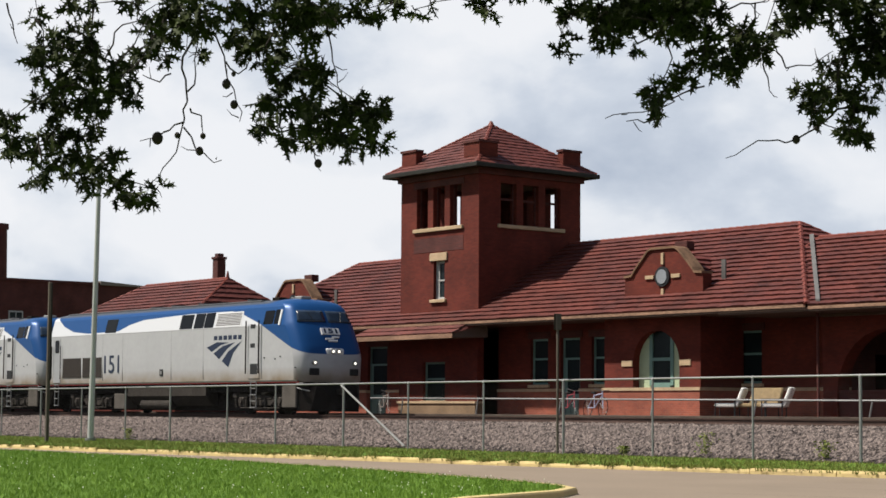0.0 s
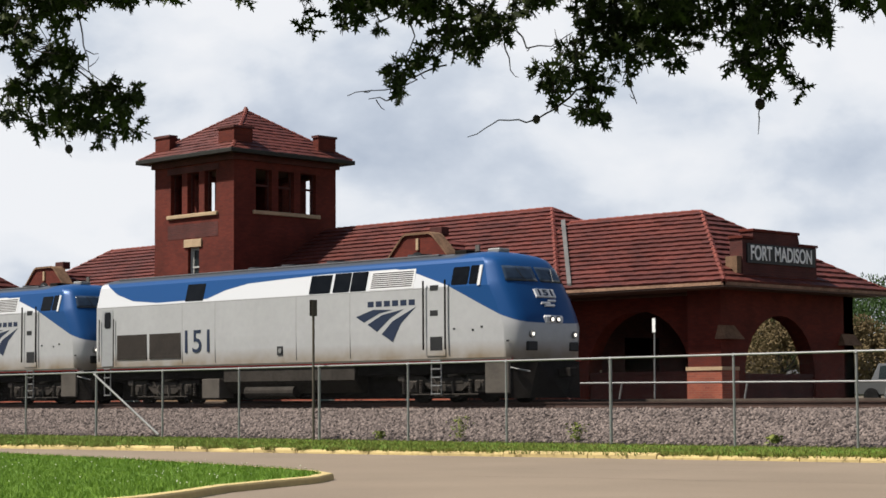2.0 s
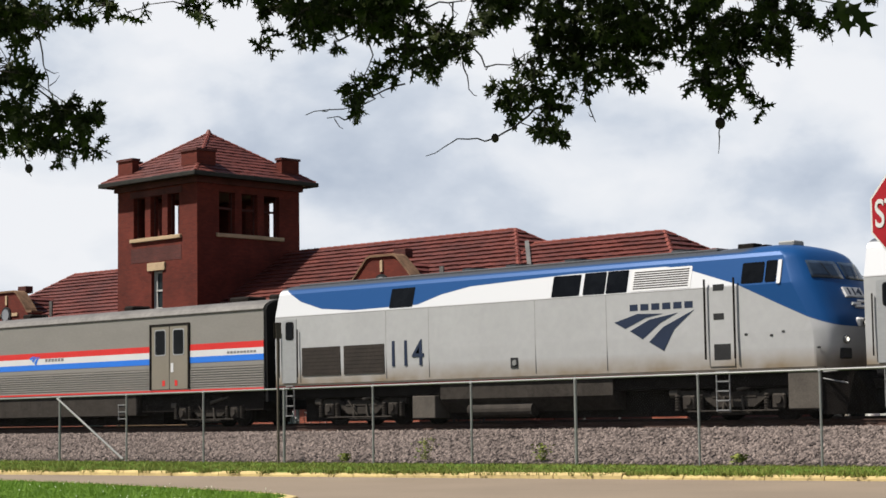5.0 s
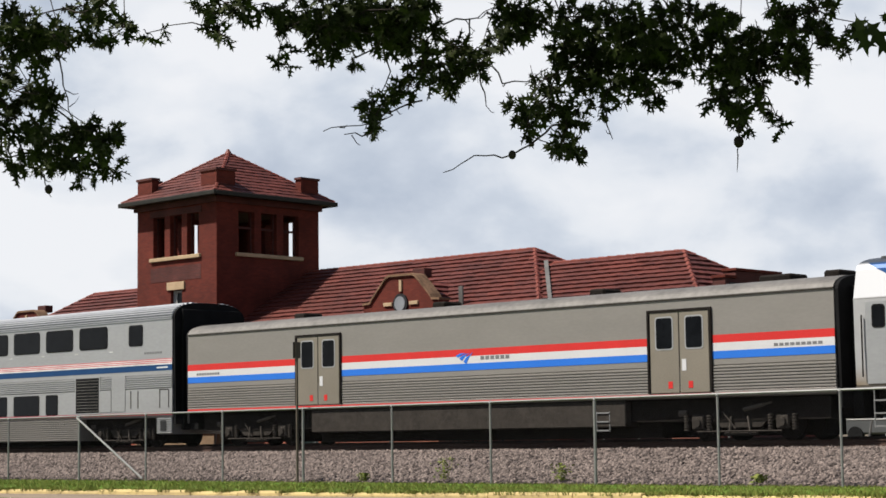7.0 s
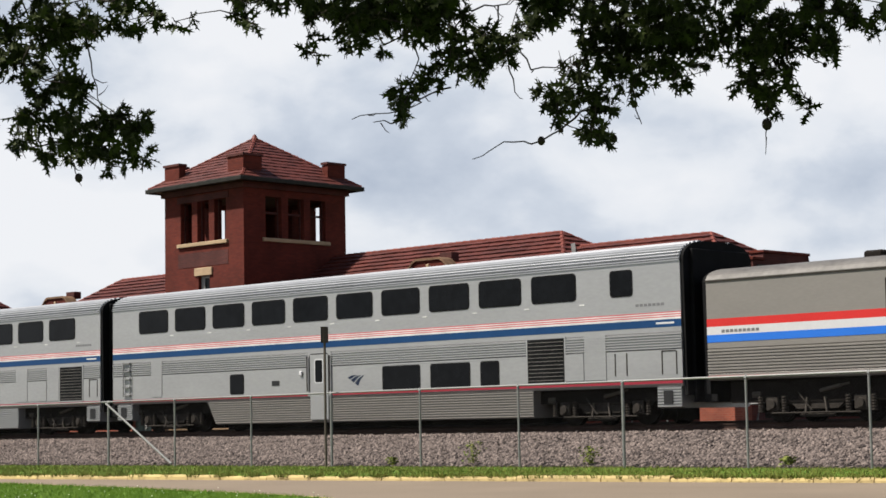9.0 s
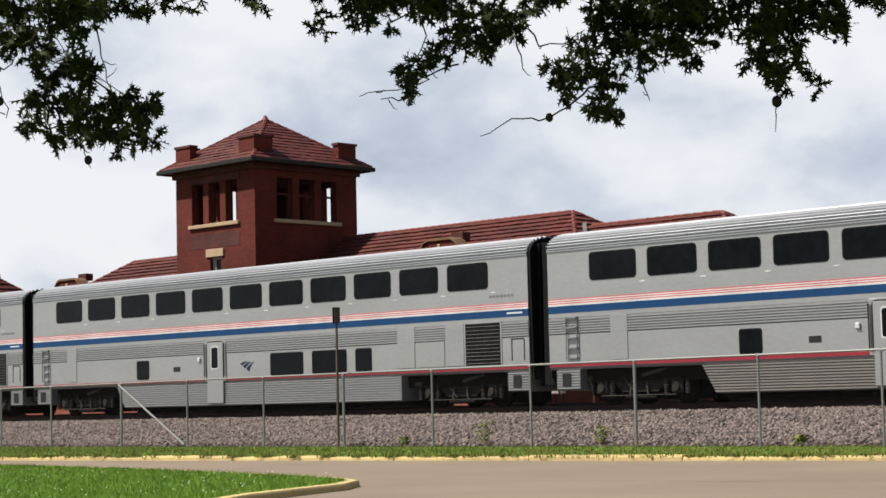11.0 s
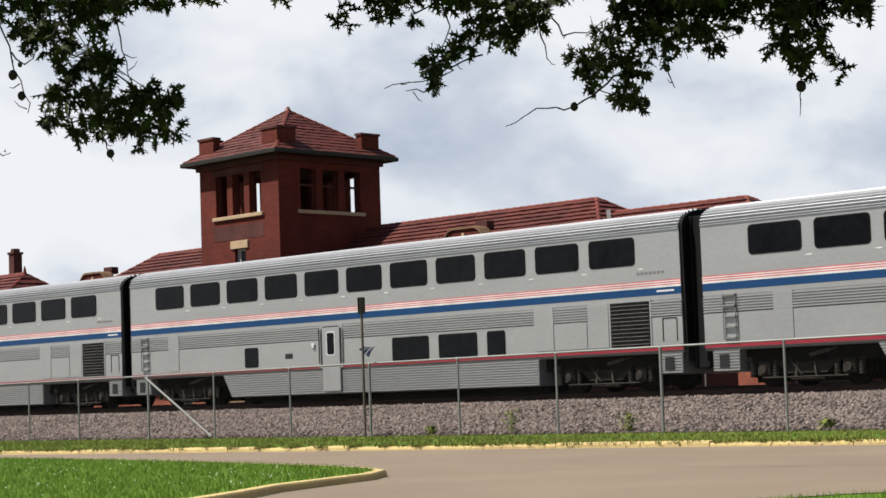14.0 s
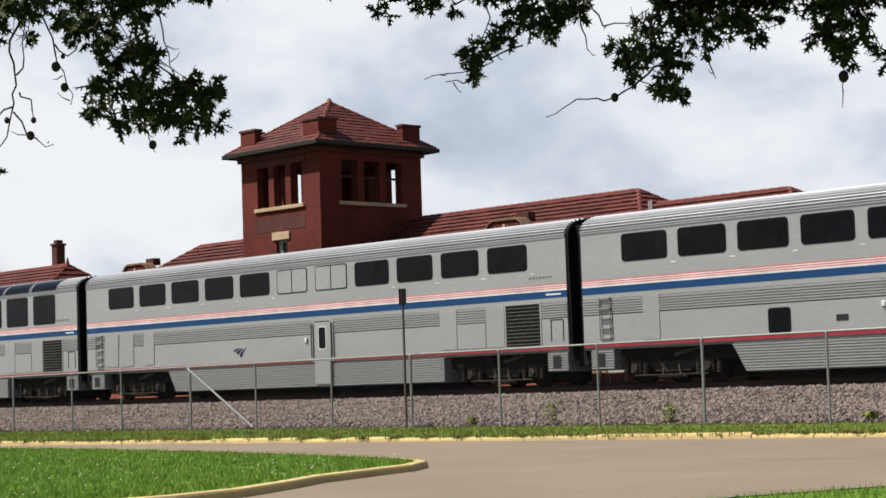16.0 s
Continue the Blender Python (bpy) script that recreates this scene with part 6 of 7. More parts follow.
CLUMPS_EAST = ((-7.25, 9.19, 3.56, 0.12), (-7.16, 9.28, 3.54, 0.12), (-7.22, 9.28, 3.43, 0.09), (-6.93, 9.10, 3.36, 0.07), (-6.99, 9.25, 3.53, 0.10), (-6.96, 9.37, 3.52, 0.10), (-6.92, 9.32, 3.40, 0.06), (-6.87, 9.44, 3.55, 0.09), (-6.71, 9.37, 3.49, 0.09), (-7.07, 9.23, 3.29, 0.06), (-7.03, 9.28, 3.33, 0.04), (-7.07, 8.98, 3.25, 0.05), (-6.73, 9.61, 3.53, 0.11), (-6.66, 9.69, 3.54, 0.10), (-6.47, 9.26, 3.33, 0.09), (-6.70, 9.70, 3.39, 0.08), (-6.61, 9.73, 3.49, 0.08))
CLUMPS_EASTLOW = ((-6.70, 9.52, 3.29, 0.10), (-6.44, 9.30, 3.17, 0.09), (-6.82, 9.58, 3.36, 0.07), (-6.61, 9.22, 3.23, 0.05), (-6.73, 9.73, 3.17, 0.07), (-6.70, 9.54, 3.17, 0.06), (-6.38, 9.34, 3.22, 0.06), (-6.35, 9.45, 3.14, 0.05), (-6.46, 9.69, 3.17, 0.06), (-6.44, 9.67, 3.09, 0.04), (-6.55, 9.66, 3.37, 0.04), (-6.51, 9.77, 3.53, 0.08), (-6.21, 9.52, 3.43, 0.07), (-6.08, 9.46, 3.42, 0.06))
CLUMPS_END = ((-6.51, 9.73, 3.67, 0.08), (-6.15, 9.37, 3.60, 0.07), (-6.40, 9.81, 3.55, 0.07), (-6.12, 9.51, 3.42, 0.07), (-6.33, 9.79, 3.61, 0.05), (-6.23, 9.81, 3.70, 0.05), (-6.18, 9.92, 3.64, 0.07), (-6.04, 9.81, 3.57, 0.06), (-6.15, 9.96, 3.56, 0.04), (-6.02, 9.59, 3.60, 0.04), (-5.62, 10.10, 3.72, 0.06), (-5.70, 9.84, 3.69, 0.05), (-5.45, 10.33, 3.71, 0.05))
TWIGS_L = (
    ((-9.76, 5.86, 3.48), (-9.82, 5.80, 3.35), (-9.83, 5.83, 3.22), (-9.84, 5.85, 3.09), (-9.87, 5.85, 2.99), (-9.90, 5.83, 2.85), (-9.93, 5.80, 2.75), (-9.98, 5.75, 2.65), (-10.01, 5.70, 2.60)),
    ((-9.87, 5.85, 2.97), (-9.92, 5.78, 2.92), (-9.96, 5.72, 2.87), (-10.01, 5.63, 2.85)),
    ((-9.88, 5.85, 2.94), (-9.85, 5.92, 2.81), (-9.82, 5.98, 2.77), (-9.78, 6.06, 2.75)),
    ((-9.84, 5.87, 3.05), (-9.81, 5.93, 3.01), (-9.82, 5.95, 2.89)),
    ((-9.70, 5.95, 3.49), (-9.69, 6.01, 3.36), (-9.70, 6.04, 3.23), (-9.69, 6.10, 3.09), (-9.70, 6.13, 2.98)),
    ((-9.69, 6.02, 3.33), (-9.66, 6.09, 3.26), (-9.61, 6.14, 3.35)),
    ((-9.84, 5.85, 3.15), (-9.80, 5.88, 3.25), (-9.76, 5.87, 3.45)),
)
TWIGS_L2 = (
    ((-9.49, 6.47, 2.89), (-9.48, 6.50, 2.83), (-9.47, 6.52, 2.78), (-9.46, 6.55, 2.73)),
    ((-10.14, 5.34, 3.07), (-10.04, 5.47, 3.21), (-9.94, 5.60, 3.34), (-9.87, 5.67, 3.51), (-9.81, 5.71, 3.66)),
    ((-10.05, 5.41, 3.33), (-10.00, 5.44, 3.48), (-9.92, 5.55, 3.55), (-9.85, 5.63, 3.65)),
    ((-10.03, 5.46, 3.30), (-9.95, 5.55, 3.42), (-9.89, 5.61, 3.57)),
    ((-9.32, 6.47, 3.67), (-9.33, 6.54, 3.41), (-9.33, 6.58, 3.27), (-9.34, 6.61, 3.17)),
    ((-9.52, 6.24, 3.50), (-9.56, 6.23, 3.32), (-9.54, 6.30, 3.23), (-9.51, 6.36, 3.14)),
    ((-10.26, 4.87, 3.62), (-10.26, 4.91, 3.51), (-10.27, 4.95, 3.39)),
    ((-9.87, 5.75, 3.25), (-9.91, 5.70, 3.20), (-9.96, 5.61, 3.24)),
)
GALLS_L = ((-9.96, 5.72, 2.87, 0.034), (-9.82, 5.95, 2.89, 0.017), (-9.84, 5.94, 2.80, 0.024), (-9.71, 6.04, 3.20, 0.027), (-9.70, 6.09, 3.08, 0.024), (-9.61, 6.14, 3.35, 0.014), (-9.68, 6.07, 3.26, 0.014), (-9.90, 5.82, 2.89, 0.017), (-9.46, 6.54, 2.74, 0.024))
TWIGS_R = (
    ((-7.97, 8.19, 3.27), (-8.07, 8.10, 3.23), (-8.14, 8.03, 3.19), (-8.20, 7.99, 3.14), (-8.32, 7.87, 3.12), (-8.41, 7.78, 3.09)),
    ((-8.20, 7.99, 3.09), (-8.25, 7.95, 3.06), (-8.32, 7.87, 3.07)),
    ((-8.09, 7.98, 3.57), (-8.08, 8.03, 3.44), (-8.14, 8.00, 3.31)),
    ((-7.63, 8.45, 3.46), (-7.60, 8.50, 3.36), (-7.49, 8.60, 3.37), (-7.38, 8.67, 3.45)),
    ((-7.70, 8.41, 3.39), (-7.69, 8.44, 3.31), (-7.69, 8.45, 3.23)),
    ((-7.35, 8.78, 3.12), (-7.44, 8.71, 3.07), (-7.52, 8.66, 3.00), (-7.61, 8.59, 2.94), (-7.69, 8.52, 2.94), (-7.78, 8.44, 2.94), (-7.85, 8.39, 2.89), (-7.93, 8.32, 2.84)),
    ((-7.16, 8.91, 3.24), (-7.16, 8.94, 3.11), (-7.14, 8.97, 3.02)),
)
GALLS_R = ((-7.61, 8.59, 2.94, 0.024), (-7.51, 8.66, 3.00, 0.014), (-7.28, 8.87, 2.94, 0.024), (-7.16, 8.93, 3.14, 0.020))
TWIGS_E = (
    ((-6.39, 9.43, 3.45), (-6.39, 9.46, 3.32), (-6.41, 9.48, 3.12)),
    ((-6.36, 9.45, 3.43), (-6.29, 9.52, 3.36), (-6.23, 9.57, 3.32)),
    ((-6.54, 9.40, 3.10), (-6.55, 9.42, 2.98), (-6.56, 9.42, 2.89)),
    ((-5.63, 9.85, 3.68), (-5.47, 9.96, 3.59), (-5.29, 10.07, 3.55)),
)
GALLS_E = ((-6.54, 9.41, 3.06, 0.020), (-6.55, 9.42, 2.99, 0.031), (-6.23, 9.57, 3.32, 0.014))

CROWN_LEFT = ((-9.56, 6.36, 3.75, 0.09), (-9.43, 6.46, 3.71, 0.08), (-9.41, 6.27, 3.57, 0.12), (-9.71, 6.65, 3.66, 0.11), (-9.20, 6.41, 3.60, 0.07), (-9.40, 6.61, 3.83, 0.03), (-9.52, 6.86, 3.91, 0.10), (-9.05, 6.63, 3.80, 0.07), (-9.33, 6.79, 3.79, 0.07))
CROWN_GAP = ((-8.98, 7.26, 3.91, 0.06), (-8.66, 7.09, 3.76, 0.07), (-8.81, 7.28, 3.71, 0.06), (-8.91, 7.43, 3.91, 0.08), (-8.74, 7.40, 3.84, 0.08), (-8.84, 7.57, 3.83, 0.04), (-8.50, 7.39, 3.83, 0.07), (-8.53, 7.46, 3.76, 0.05), (-8.41, 7.45, 3.79, 0.06), (-8.53, 7.69, 3.88, 0.08), (-8.67, 7.95, 3.88, 0.07), (-8.46, 7.83, 3.91, 0.08))
CROWN_MID = ((-8.46, 8.02, 3.91, 0.11), (-8.20, 7.94, 3.82, 0.12), (-8.27, 8.20, 3.88, 0.13), (-7.89, 8.01, 3.76, 0.12), (-7.89, 8.16, 3.82, 0.10), (-8.38, 8.06, 3.74, 0.10), (-8.50, 7.99, 3.73, 0.10), (-8.45, 7.75, 3.69, 0.08), (-7.99, 7.92, 3.67, 0.09), (-7.96, 8.13, 3.65, 0.10), (-7.85, 8.17, 3.67, 0.07), (-8.02, 8.09, 3.62, 0.07), (-8.36, 8.19, 3.81, 0.11), (-7.48, 8.47, 3.79, 0.12), (-7.85, 8.77, 3.72, 0.09), (-7.69, 8.86, 3.87, 0.11), (-7.41, 8.44, 3.66, 0.09), (-7.44, 8.68, 3.72, 0.08), (-7.88, 8.42, 3.62, 0.08))
CROWN_EAST = ((-7.21, 8.56, 3.75, 0.11), (-7.27, 8.84, 3.78, 0.14), (-7.33, 9.19, 3.85, 0.15), (-6.89, 8.90, 3.71, 0.14), (-6.98, 9.24, 3.69, 0.13), (-6.75, 9.01, 3.74, 0.10), (-7.44, 8.88, 3.64, 0.09), (-7.43, 9.15, 3.68, 0.12), (-7.02, 8.91, 3.58, 0.12), (-6.82, 8.92, 3.53, 0.11))
CROWN_FAR = ((-6.63, 9.07, 3.73, 0.12), (-6.74, 9.37, 3.71, 0.12), (-6.45, 9.15, 3.71, 0.12), (-6.72, 9.06, 3.54, 0.10), (-6.68, 9.41, 3.60, 0.11), (-6.71, 9.70, 3.72, 0.09), (-6.49, 9.48, 3.56, 0.09), (-6.42, 9.50, 3.61, 0.09), (-6.41, 9.68, 3.70, 0.10), (-6.23, 9.35, 3.72, 0.07), (-6.30, 9.69, 3.75, 0.11), (-6.09, 9.54, 3.61, 0.07), (-6.36, 9.71, 3.59, 0.06), (-6.31, 9.96, 3.83, 0.09), (-5.92, 9.53, 3.72, 0.05), (-6.05, 9.85, 3.65, 0.06), (-5.98, 9.93, 3.69, 0.06), (-6.50, 9.27, 3.50, 0.09))
TWIGS_UP = (
    ((-7.81, 8.21, 3.71), (-7.71, 8.30, 3.74), (-7.65, 8.35, 3.75), (-7.57, 8.41, 3.81)),
    ((-7.69, 8.32, 3.74), (-7.70, 8.33, 3.66), (-7.76, 8.30, 3.57)),
)


def lay_leaf(vs, fs, p, way, sidew, s, shape):
    """One leaf, folded along its midrib and curling down towards its tip."""
    up = way.cross(sidew)
    i = len(vs)
    for a, b in shape:
        vs.append(tuple(p + way * (a * s) + sidew * (b * s) + up * (s * (0.35 * abs(b) - 0.16 * a * a))))
    fs.append(tuple(range(i, i + len(shape))))


def sprigs(clumps, per, seed, size):
    """Leaves in tufts round the ends of short shoots, as one mesh."""
    rnd = random.Random(seed)
    vs, fs = [], []

    def any_way(droop=0.0):
        return Vector((rnd.gauss(0, 1), rnd.gauss(0, 1), rnd.gauss(-droop, 1))).normalized()
    for x, y, z, r in clumps:
        for _ in range(max(1, round(per * (r / 0.1) ** 2))):
            d = any_way() * r * 0.95 * rnd.random() ** 0.5
            tip = Vector((x, y, z)) + d
            out = (d.normalized() + any_way(0.5)).normalized()
            for _ in range(rnd.randint(4, 7)):
                way = (out * 0.6 + any_way(0.45)).normalized()
                lay_leaf(vs, fs, tip - way * 0.01, way, way.cross(any_way()).normalized(), size * rnd.uniform(0.55, 1.15), LEAF_SHAPE)
    return (vs, fs)


def foliage(clumps, per, seed, size=0.092, shape=LEAF_SHAPE, droop=0.5):
    """Leaves scattered in clumps, as one mesh."""
    rnd = random.Random(seed)
    vs, fs = [], []
    for x, y, z, r in clumps:
        for _ in range(max(5, int(per * (r / 0.2) ** 2))):
            d = Vector((rnd.gauss(0, 1), rnd.gauss(0, 1), rnd.gauss(0, 1))).normalized() * r * rnd.random() ** 0.45 * 1.08
            p = Vector((x, y, z)) + Vector((d.x, d.y, d.z * 0.9))
            way = (d.normalized() + Vector((rnd.gauss(0, .5), rnd.gauss(0, .5), rnd.gauss(-droop, .5)))).normalized()
            sidew = way.cross(Vector((rnd.gauss(0, 1), rnd.gauss(0, 1), rnd.gauss(0, 1)))).normalized()
            lay_leaf(vs, fs, p, way, sidew, size * rnd.uniform(0.65, 1.25), shape)
    return (vs, fs)


def branch(bm, points, r0, r1, sides=6):
    n = len(points) - 1
    for i in range(n):
        rod(bm, points[i], points[i + 1], r0 + (r1 - r0) * i / n, r0 + (r1 - r0) * (i + 1) / n, sides)


oak = thing("oak_tree", (-2.0, 9.5, 0.1), "oak with dark lobed leaves on hanging boughs", "tree")
part("trunk", rods(((-2.0, 9.5, 0.0), (-2.05, 9.45, 2.2), 0.42, 0.33), ((-2.05, 9.45, 2.18), (-2.2, 9.3, 6.5), 0.33, 0.22), ((-2.2, 9.3, 6.48), (-2.3, 9.2, 10.5), 0.22, 0.07), sides=14), BARK, oak, "thick dark oak trunk")
rt = random.Random(12)
OAK_BOUGHS = []
for k, (clumps, twigs, galls, sways) in enumerate((
        (CLUMPS_OUTER, (), (), "left"), (CLUMPS_LOW, (), (), "left"), (CLUMPS_TOP, TWIGS_L + TWIGS_L2, GALLS_L, "left"), (CLUMPS_HANG, (), (), "left"), (CLUMPS_GAPBITS, (), (), "left"),
        (CLUMPS_MID, (), (), "middle"), (CLUMPS_MIDLOW, TWIGS_R, GALLS_R, "middle"), (CLUMPS_GALL, (), (), "middle"), (CLUMPS_EAST, (), (), "right"), (CLUMPS_EASTLOW, TWIGS_E, GALLS_E, "right"), (CLUMPS_END, (), (), "right"), (CROWN_LEFT, (), (), "left"), (CROWN_GAP, (), (), "left"), (CROWN_MID, TWIGS_UP, (), "middle"), (CROWN_EAST, (), (), "right"), (CROWN_FAR, (), (), "right"))):
    mid_p = Vector([sum(c[i] for c in clumps) / len(clumps) for i in range(3)])
    hub = Vector((mid_p.x, mid_p.y, 4.75 + 0.2 * (k % 3)))
    root = Vector((-2.15, 9.35, 4.2 + 0.25 * k))
    bm = bmesh.new()
    elbow = root.lerp(hub, 0.5) + Vector((0, 0, 0.9))
    branch(bm, [root, elbow, hub], 0.13, 0.05, 8)
    limb = part("limb", bm, BARK, oak, "slender bark-covered bough")
    OAK_BOUGHS.append((limb, root, hub, sways))
    # shoots run from each tuft to the nearest one above it
    tw = bmesh.new()
    spots = sorted([(Vector(c[:3]), c[3]) for c in clumps], key=lambda c: -c[0].z)
    for i, (c, r) in enumerate(spots):
        near = min((s_[0] for s_ in spots[:i]), key=lambda q: (q - c).length, default=None)
        if near is None or ((near - c).length > 0.4 and c.z > 3.45):
            near = c + Vector((rt.gauss(0, .15), rt.gauss(0, .15), 0.55))
        bend = near.lerp(c, 0.5) + Vector((rt.gauss(0, .03), rt.gauss(0, .03), rt.gauss(0.0, .03)))
        branch(tw, [near, near.lerp(bend, 0.6) + Vector((rt.gauss(0, .012), rt.gauss(0, .012), 0)), bend, c], 0.006, 0.0025, 5)
        for _ in range(3):
            e_ = Vector((rt.gauss(0, 1), rt.gauss(0, 1), rt.gauss(-0.3, 1))).normalized() * r
            branch(tw, [c, c + e_ * 0.6, c + e_ * 1.05 + Vector((0, 0, -0.02))], 0.004, 0.0015, 4)
    part("twig_spray", tw, BARK, limb, kind="stuff")
    tuft = sprigs(clumps, 13.0 if sways == "middle" else 9.6, 40 + k, 0.098)
    if clumps is CLUMPS_END:
        lay_leaf(*tuft, Vector((-2.775, 4.607, 2.40)), Vector((0.35, 0.4, -0.75)).normalized(), Vector((0.6, 0.5, 0.5)).normalized(), 0.125, LEAF_SHAPE)
        lay_leaf(*tuft, Vector((-2.80, 4.60, 2.42)), Vector((0.2, 0.2, -0.95)).normalized(), Vector((0.75, 0.6, 0.2)).normalized(), 0.12, LEAF_SHAPE)
    part("crown", tuft, LEAF, limb, "dark green lobed oak leaves", kind="stuff")
    if twigs:
        bare = bmesh.new()
        for pts in twigs:
            pts = [Vector(p) for p in pts]
            fine = []
            for p, q in zip(pts, pts[1:]):
                fine += [p, p.lerp(q, 0.5) + Vector((rt.gauss(0, .012), rt.gauss(0, .012), rt.gauss(0, .01)))]
            branch(bare, fine + [pts[-1]], 0.0075 if len(pts) > 6 else 0.006, 0.0025, 5)
            if twigs is not TWIGS_L + TWIGS_L2 and len(pts) > 6:
                continue
            for p, q in zip(pts[1:], pts[2:]):
                w = p.lerp(q, rt.random())
                e_ = Vector((rt.gauss(0, 1), rt.gauss(0, 1), rt.gauss(-0.2, 0.8))).normalized() * rt.uniform(0.04, 0.12)
                branch(bare, [w, w + e_ * 0.6 + Vector((0, 0, -0.012)), w + e_], 0.004, 0.0015, 4)
        part("bare_twig", bare, BARK, limb, "bare dead twigs", kind="stuff")
    for x, y, z, r in galls:
        g = bmesh.new()
        bmesh.ops.create_icosphere(g, subdivisions=2, radius=r, matrix=Matrix.Translation((x, y, z)) @ Matrix.Diagonal((1, 1, 1.2, 1)))
        part("gall", g, BARK, limb, "dark round twig gall", smooth=True)
# the crown goes on above, unseen, added thick enough to shade the boughs
upper = []
for _ in range(150):
    a, q = rt.uniform(0, 6.283), rt.random() ** 0.5
    upper.append((-5.5 + 7.0 * q * math.cos(a), 8.6 + 4.2 * q * math.sin(a), 5.3 + rt.uniform(0, 5.0) * (1 - 0.5 * q), rt.uniform(0.35, 0.6)))
upper = [c for c in upper if c[2] - c[3] > 1.6 + 0.29 * math.hypot(c[0], c[1])]
part("crown", foliage(upper, 40, 77, 0.15), LEAF, oak, "dark green lobed oak leaves", kind="stuff")

# ---- road sign and posts ----
SIGN_WHITE = mat("reflective_white", (0.44, 0.44, 0.44), 0.5, var=0.05)
SIGN_RED = mat("sign_red", (0.24, 0.0072, 0.0128), 0.4, var=0.06)
stop = thing("stop_sign", (-8.15, 14.2, 0.15), "red octagonal stop sign on a dark square post", "road sign")
m_sign = Matrix.Translation((-8.03, 14.13, 2.905)) @ pose(0, 0, 0, 0, 0, -13) @ pose(0, 0, 0, 90, 0, 0)


def octagon(r, z0, z1, m):
    b_ = slab([(r * math.cos(radians(22.5 + 45 * i)), r * math.sin(radians(22.5 + 45 * i))) for i in range(8)], 2, z0, z1)
    bmesh.ops.transform(b_, matrix=m, verts=b_.verts)
    return b_


part("sign_edge", octagon(0.385, -0.006, 0.004, m_sign), SIGN_WHITE, stop, "white sign border")
part("sign_face", octagon(0.362, 0.004, 0.008, m_sign), SIGN_RED, stop, "red reflective sign face")
lettering("lettering", "STOP", 0.335, m_sign @ Matrix.Translation((0, 0.0, 0.009)), SIGN_WHITE, stop, "white word STOP", 0.60, 0.003)
post = boxes((-0.045, 0.045, -0.045, 0.045, 0, 3.03), bevel=0.006)
bmesh.ops.transform(post, matrix=Matrix.Translation((-8.165, 14.22, 0.05)) @ pose(0, 0, 0, 0, 2.1, 30), verts=post.verts)
part("post", post, DARK_POST, stop)
for z in (2.7, 3.08):
    bolt = rods(((0, 0, 0.008), (0, 0, 0.016), 0.012))
    bmesh.ops.transform(bolt, matrix=m_sign @ Matrix.Translation((0, z - 2.89, 0)), verts=bolt.verts)
    part("bolt", bolt, STEEL, stop)

slim = thing("sign_post", (-35.4, 31.75, 0.3), "thin dark post with a small sign turned edge-on", "sign post")
part("post", boxes((-35.425, -35.375, 31.725, 31.775, 0.2, 3.68), bevel=0.006), DARK_POST, slim)
part("plate", boxes((-35.37, -35.355, 31.66, 31.84, 3.3, 3.7), bevel=0.004), DARK_POST, slim)
part("plate", boxes((-35.445, -35.43, 31.66, 31.84, 3.3, 3.7), bevel=0.004), GREASE_LIGHT, slim)

timber = thing("timber_post", (-57.2, 29.0, 0.2), "tall dark square timber post beside the fence", "post")
part("post", boxes((-57.245, -57.135, 28.95, 29.06, 0.0, 5.4), bevel=0.015), DARK_POST, timber)
part("plate", boxes((-57.10, -57.06, 28.97, 29.04, 2.2, 5.36), bevel=0.004), GREASE_LIGHT, timber)

mast = thing("lamp_pole", (-57.2, 30.6, 0.25), "slender pale steel pole leaning slightly", "pole")
part("pole", rods(((-57.2, 30.6, 0.2), (-56.98, 30.6, 9.6), 0.105, 0.07), sides=14), PALE_STEEL, mast)
part("base_flange", rods(((-57.2, 30.6, 0.2), (-57.2, 30.6, 0.32), 0.18), sides=12), STEEL, mast)

board = thing("platform_sign", (-35.9, 46.0, 1.08), "small white sign on a thin platform post", "sign")
part("post", rods(((-35.93, 46.0, 1.05), (-35.9, 46.0, 3.55), 0.025)), STEEL, board)
part("plate", boxes((-35.96, -35.84, 45.96, 45.98, 3.2, 3.62), bevel=0.004), WHITE, board)

# ---- on the platform ----
CUSHION = mat("white_cushion", (0.612, 0.6035, 0.5695), 0.9, var=0.08, scale=6)
WICKER = mat("tan_wicker", (0.18, 0.13, 0.07), 0.85, var=0.3, scale=9, fine=60, bump=0.4)


def patio_chair(x, y, turn, w=0.62, cushion=CUSHION, name="patio_chair", label="white cushioned patio chair on the platform", cat="chair"):
    c = thing(name, (0, 0, 0), label, cat, "seats on the platform")
    part("seat", boxes((-w / 2, w / 2, -0.35, 0.3, 0.38, 0.50), bevel=0.03), cushion, c)
    back = boxes((-w / 2, w / 2, 0, 0.11, 0, 0.62), bevel=0.03)
    bmesh.ops.transform(back, matrix=Matrix.Translation((0, 0.27, 0.42)) @ pose(0, 0, 0, -22), verts=back.verts)
    part("backrest", back, cushion, c)
    for s in (-1, 1):
        part("armrest", boxes((s * w / 2 - 0.03, s * w / 2 + 0.03, -0.35, 0.4, 0.60, 0.64), bevel=0.008), BLACK, c)
        for yy in (-0.32, 0.3):
            part("leg", rods(((s * w / 2, yy, 0), (s * w / 2, yy, 0.62), 0.018)), BLACK, c)
    c.matrix_basis = Matrix.Translation((x, y, 1.08)) @ pose(0, 0, 0, 0, 0, turn) @ Matrix.Scale(1.1, 4)
    return c


patio_chair(-45.4, 48.5, -60)
patio_chair(-43.3, 48.5, -60)
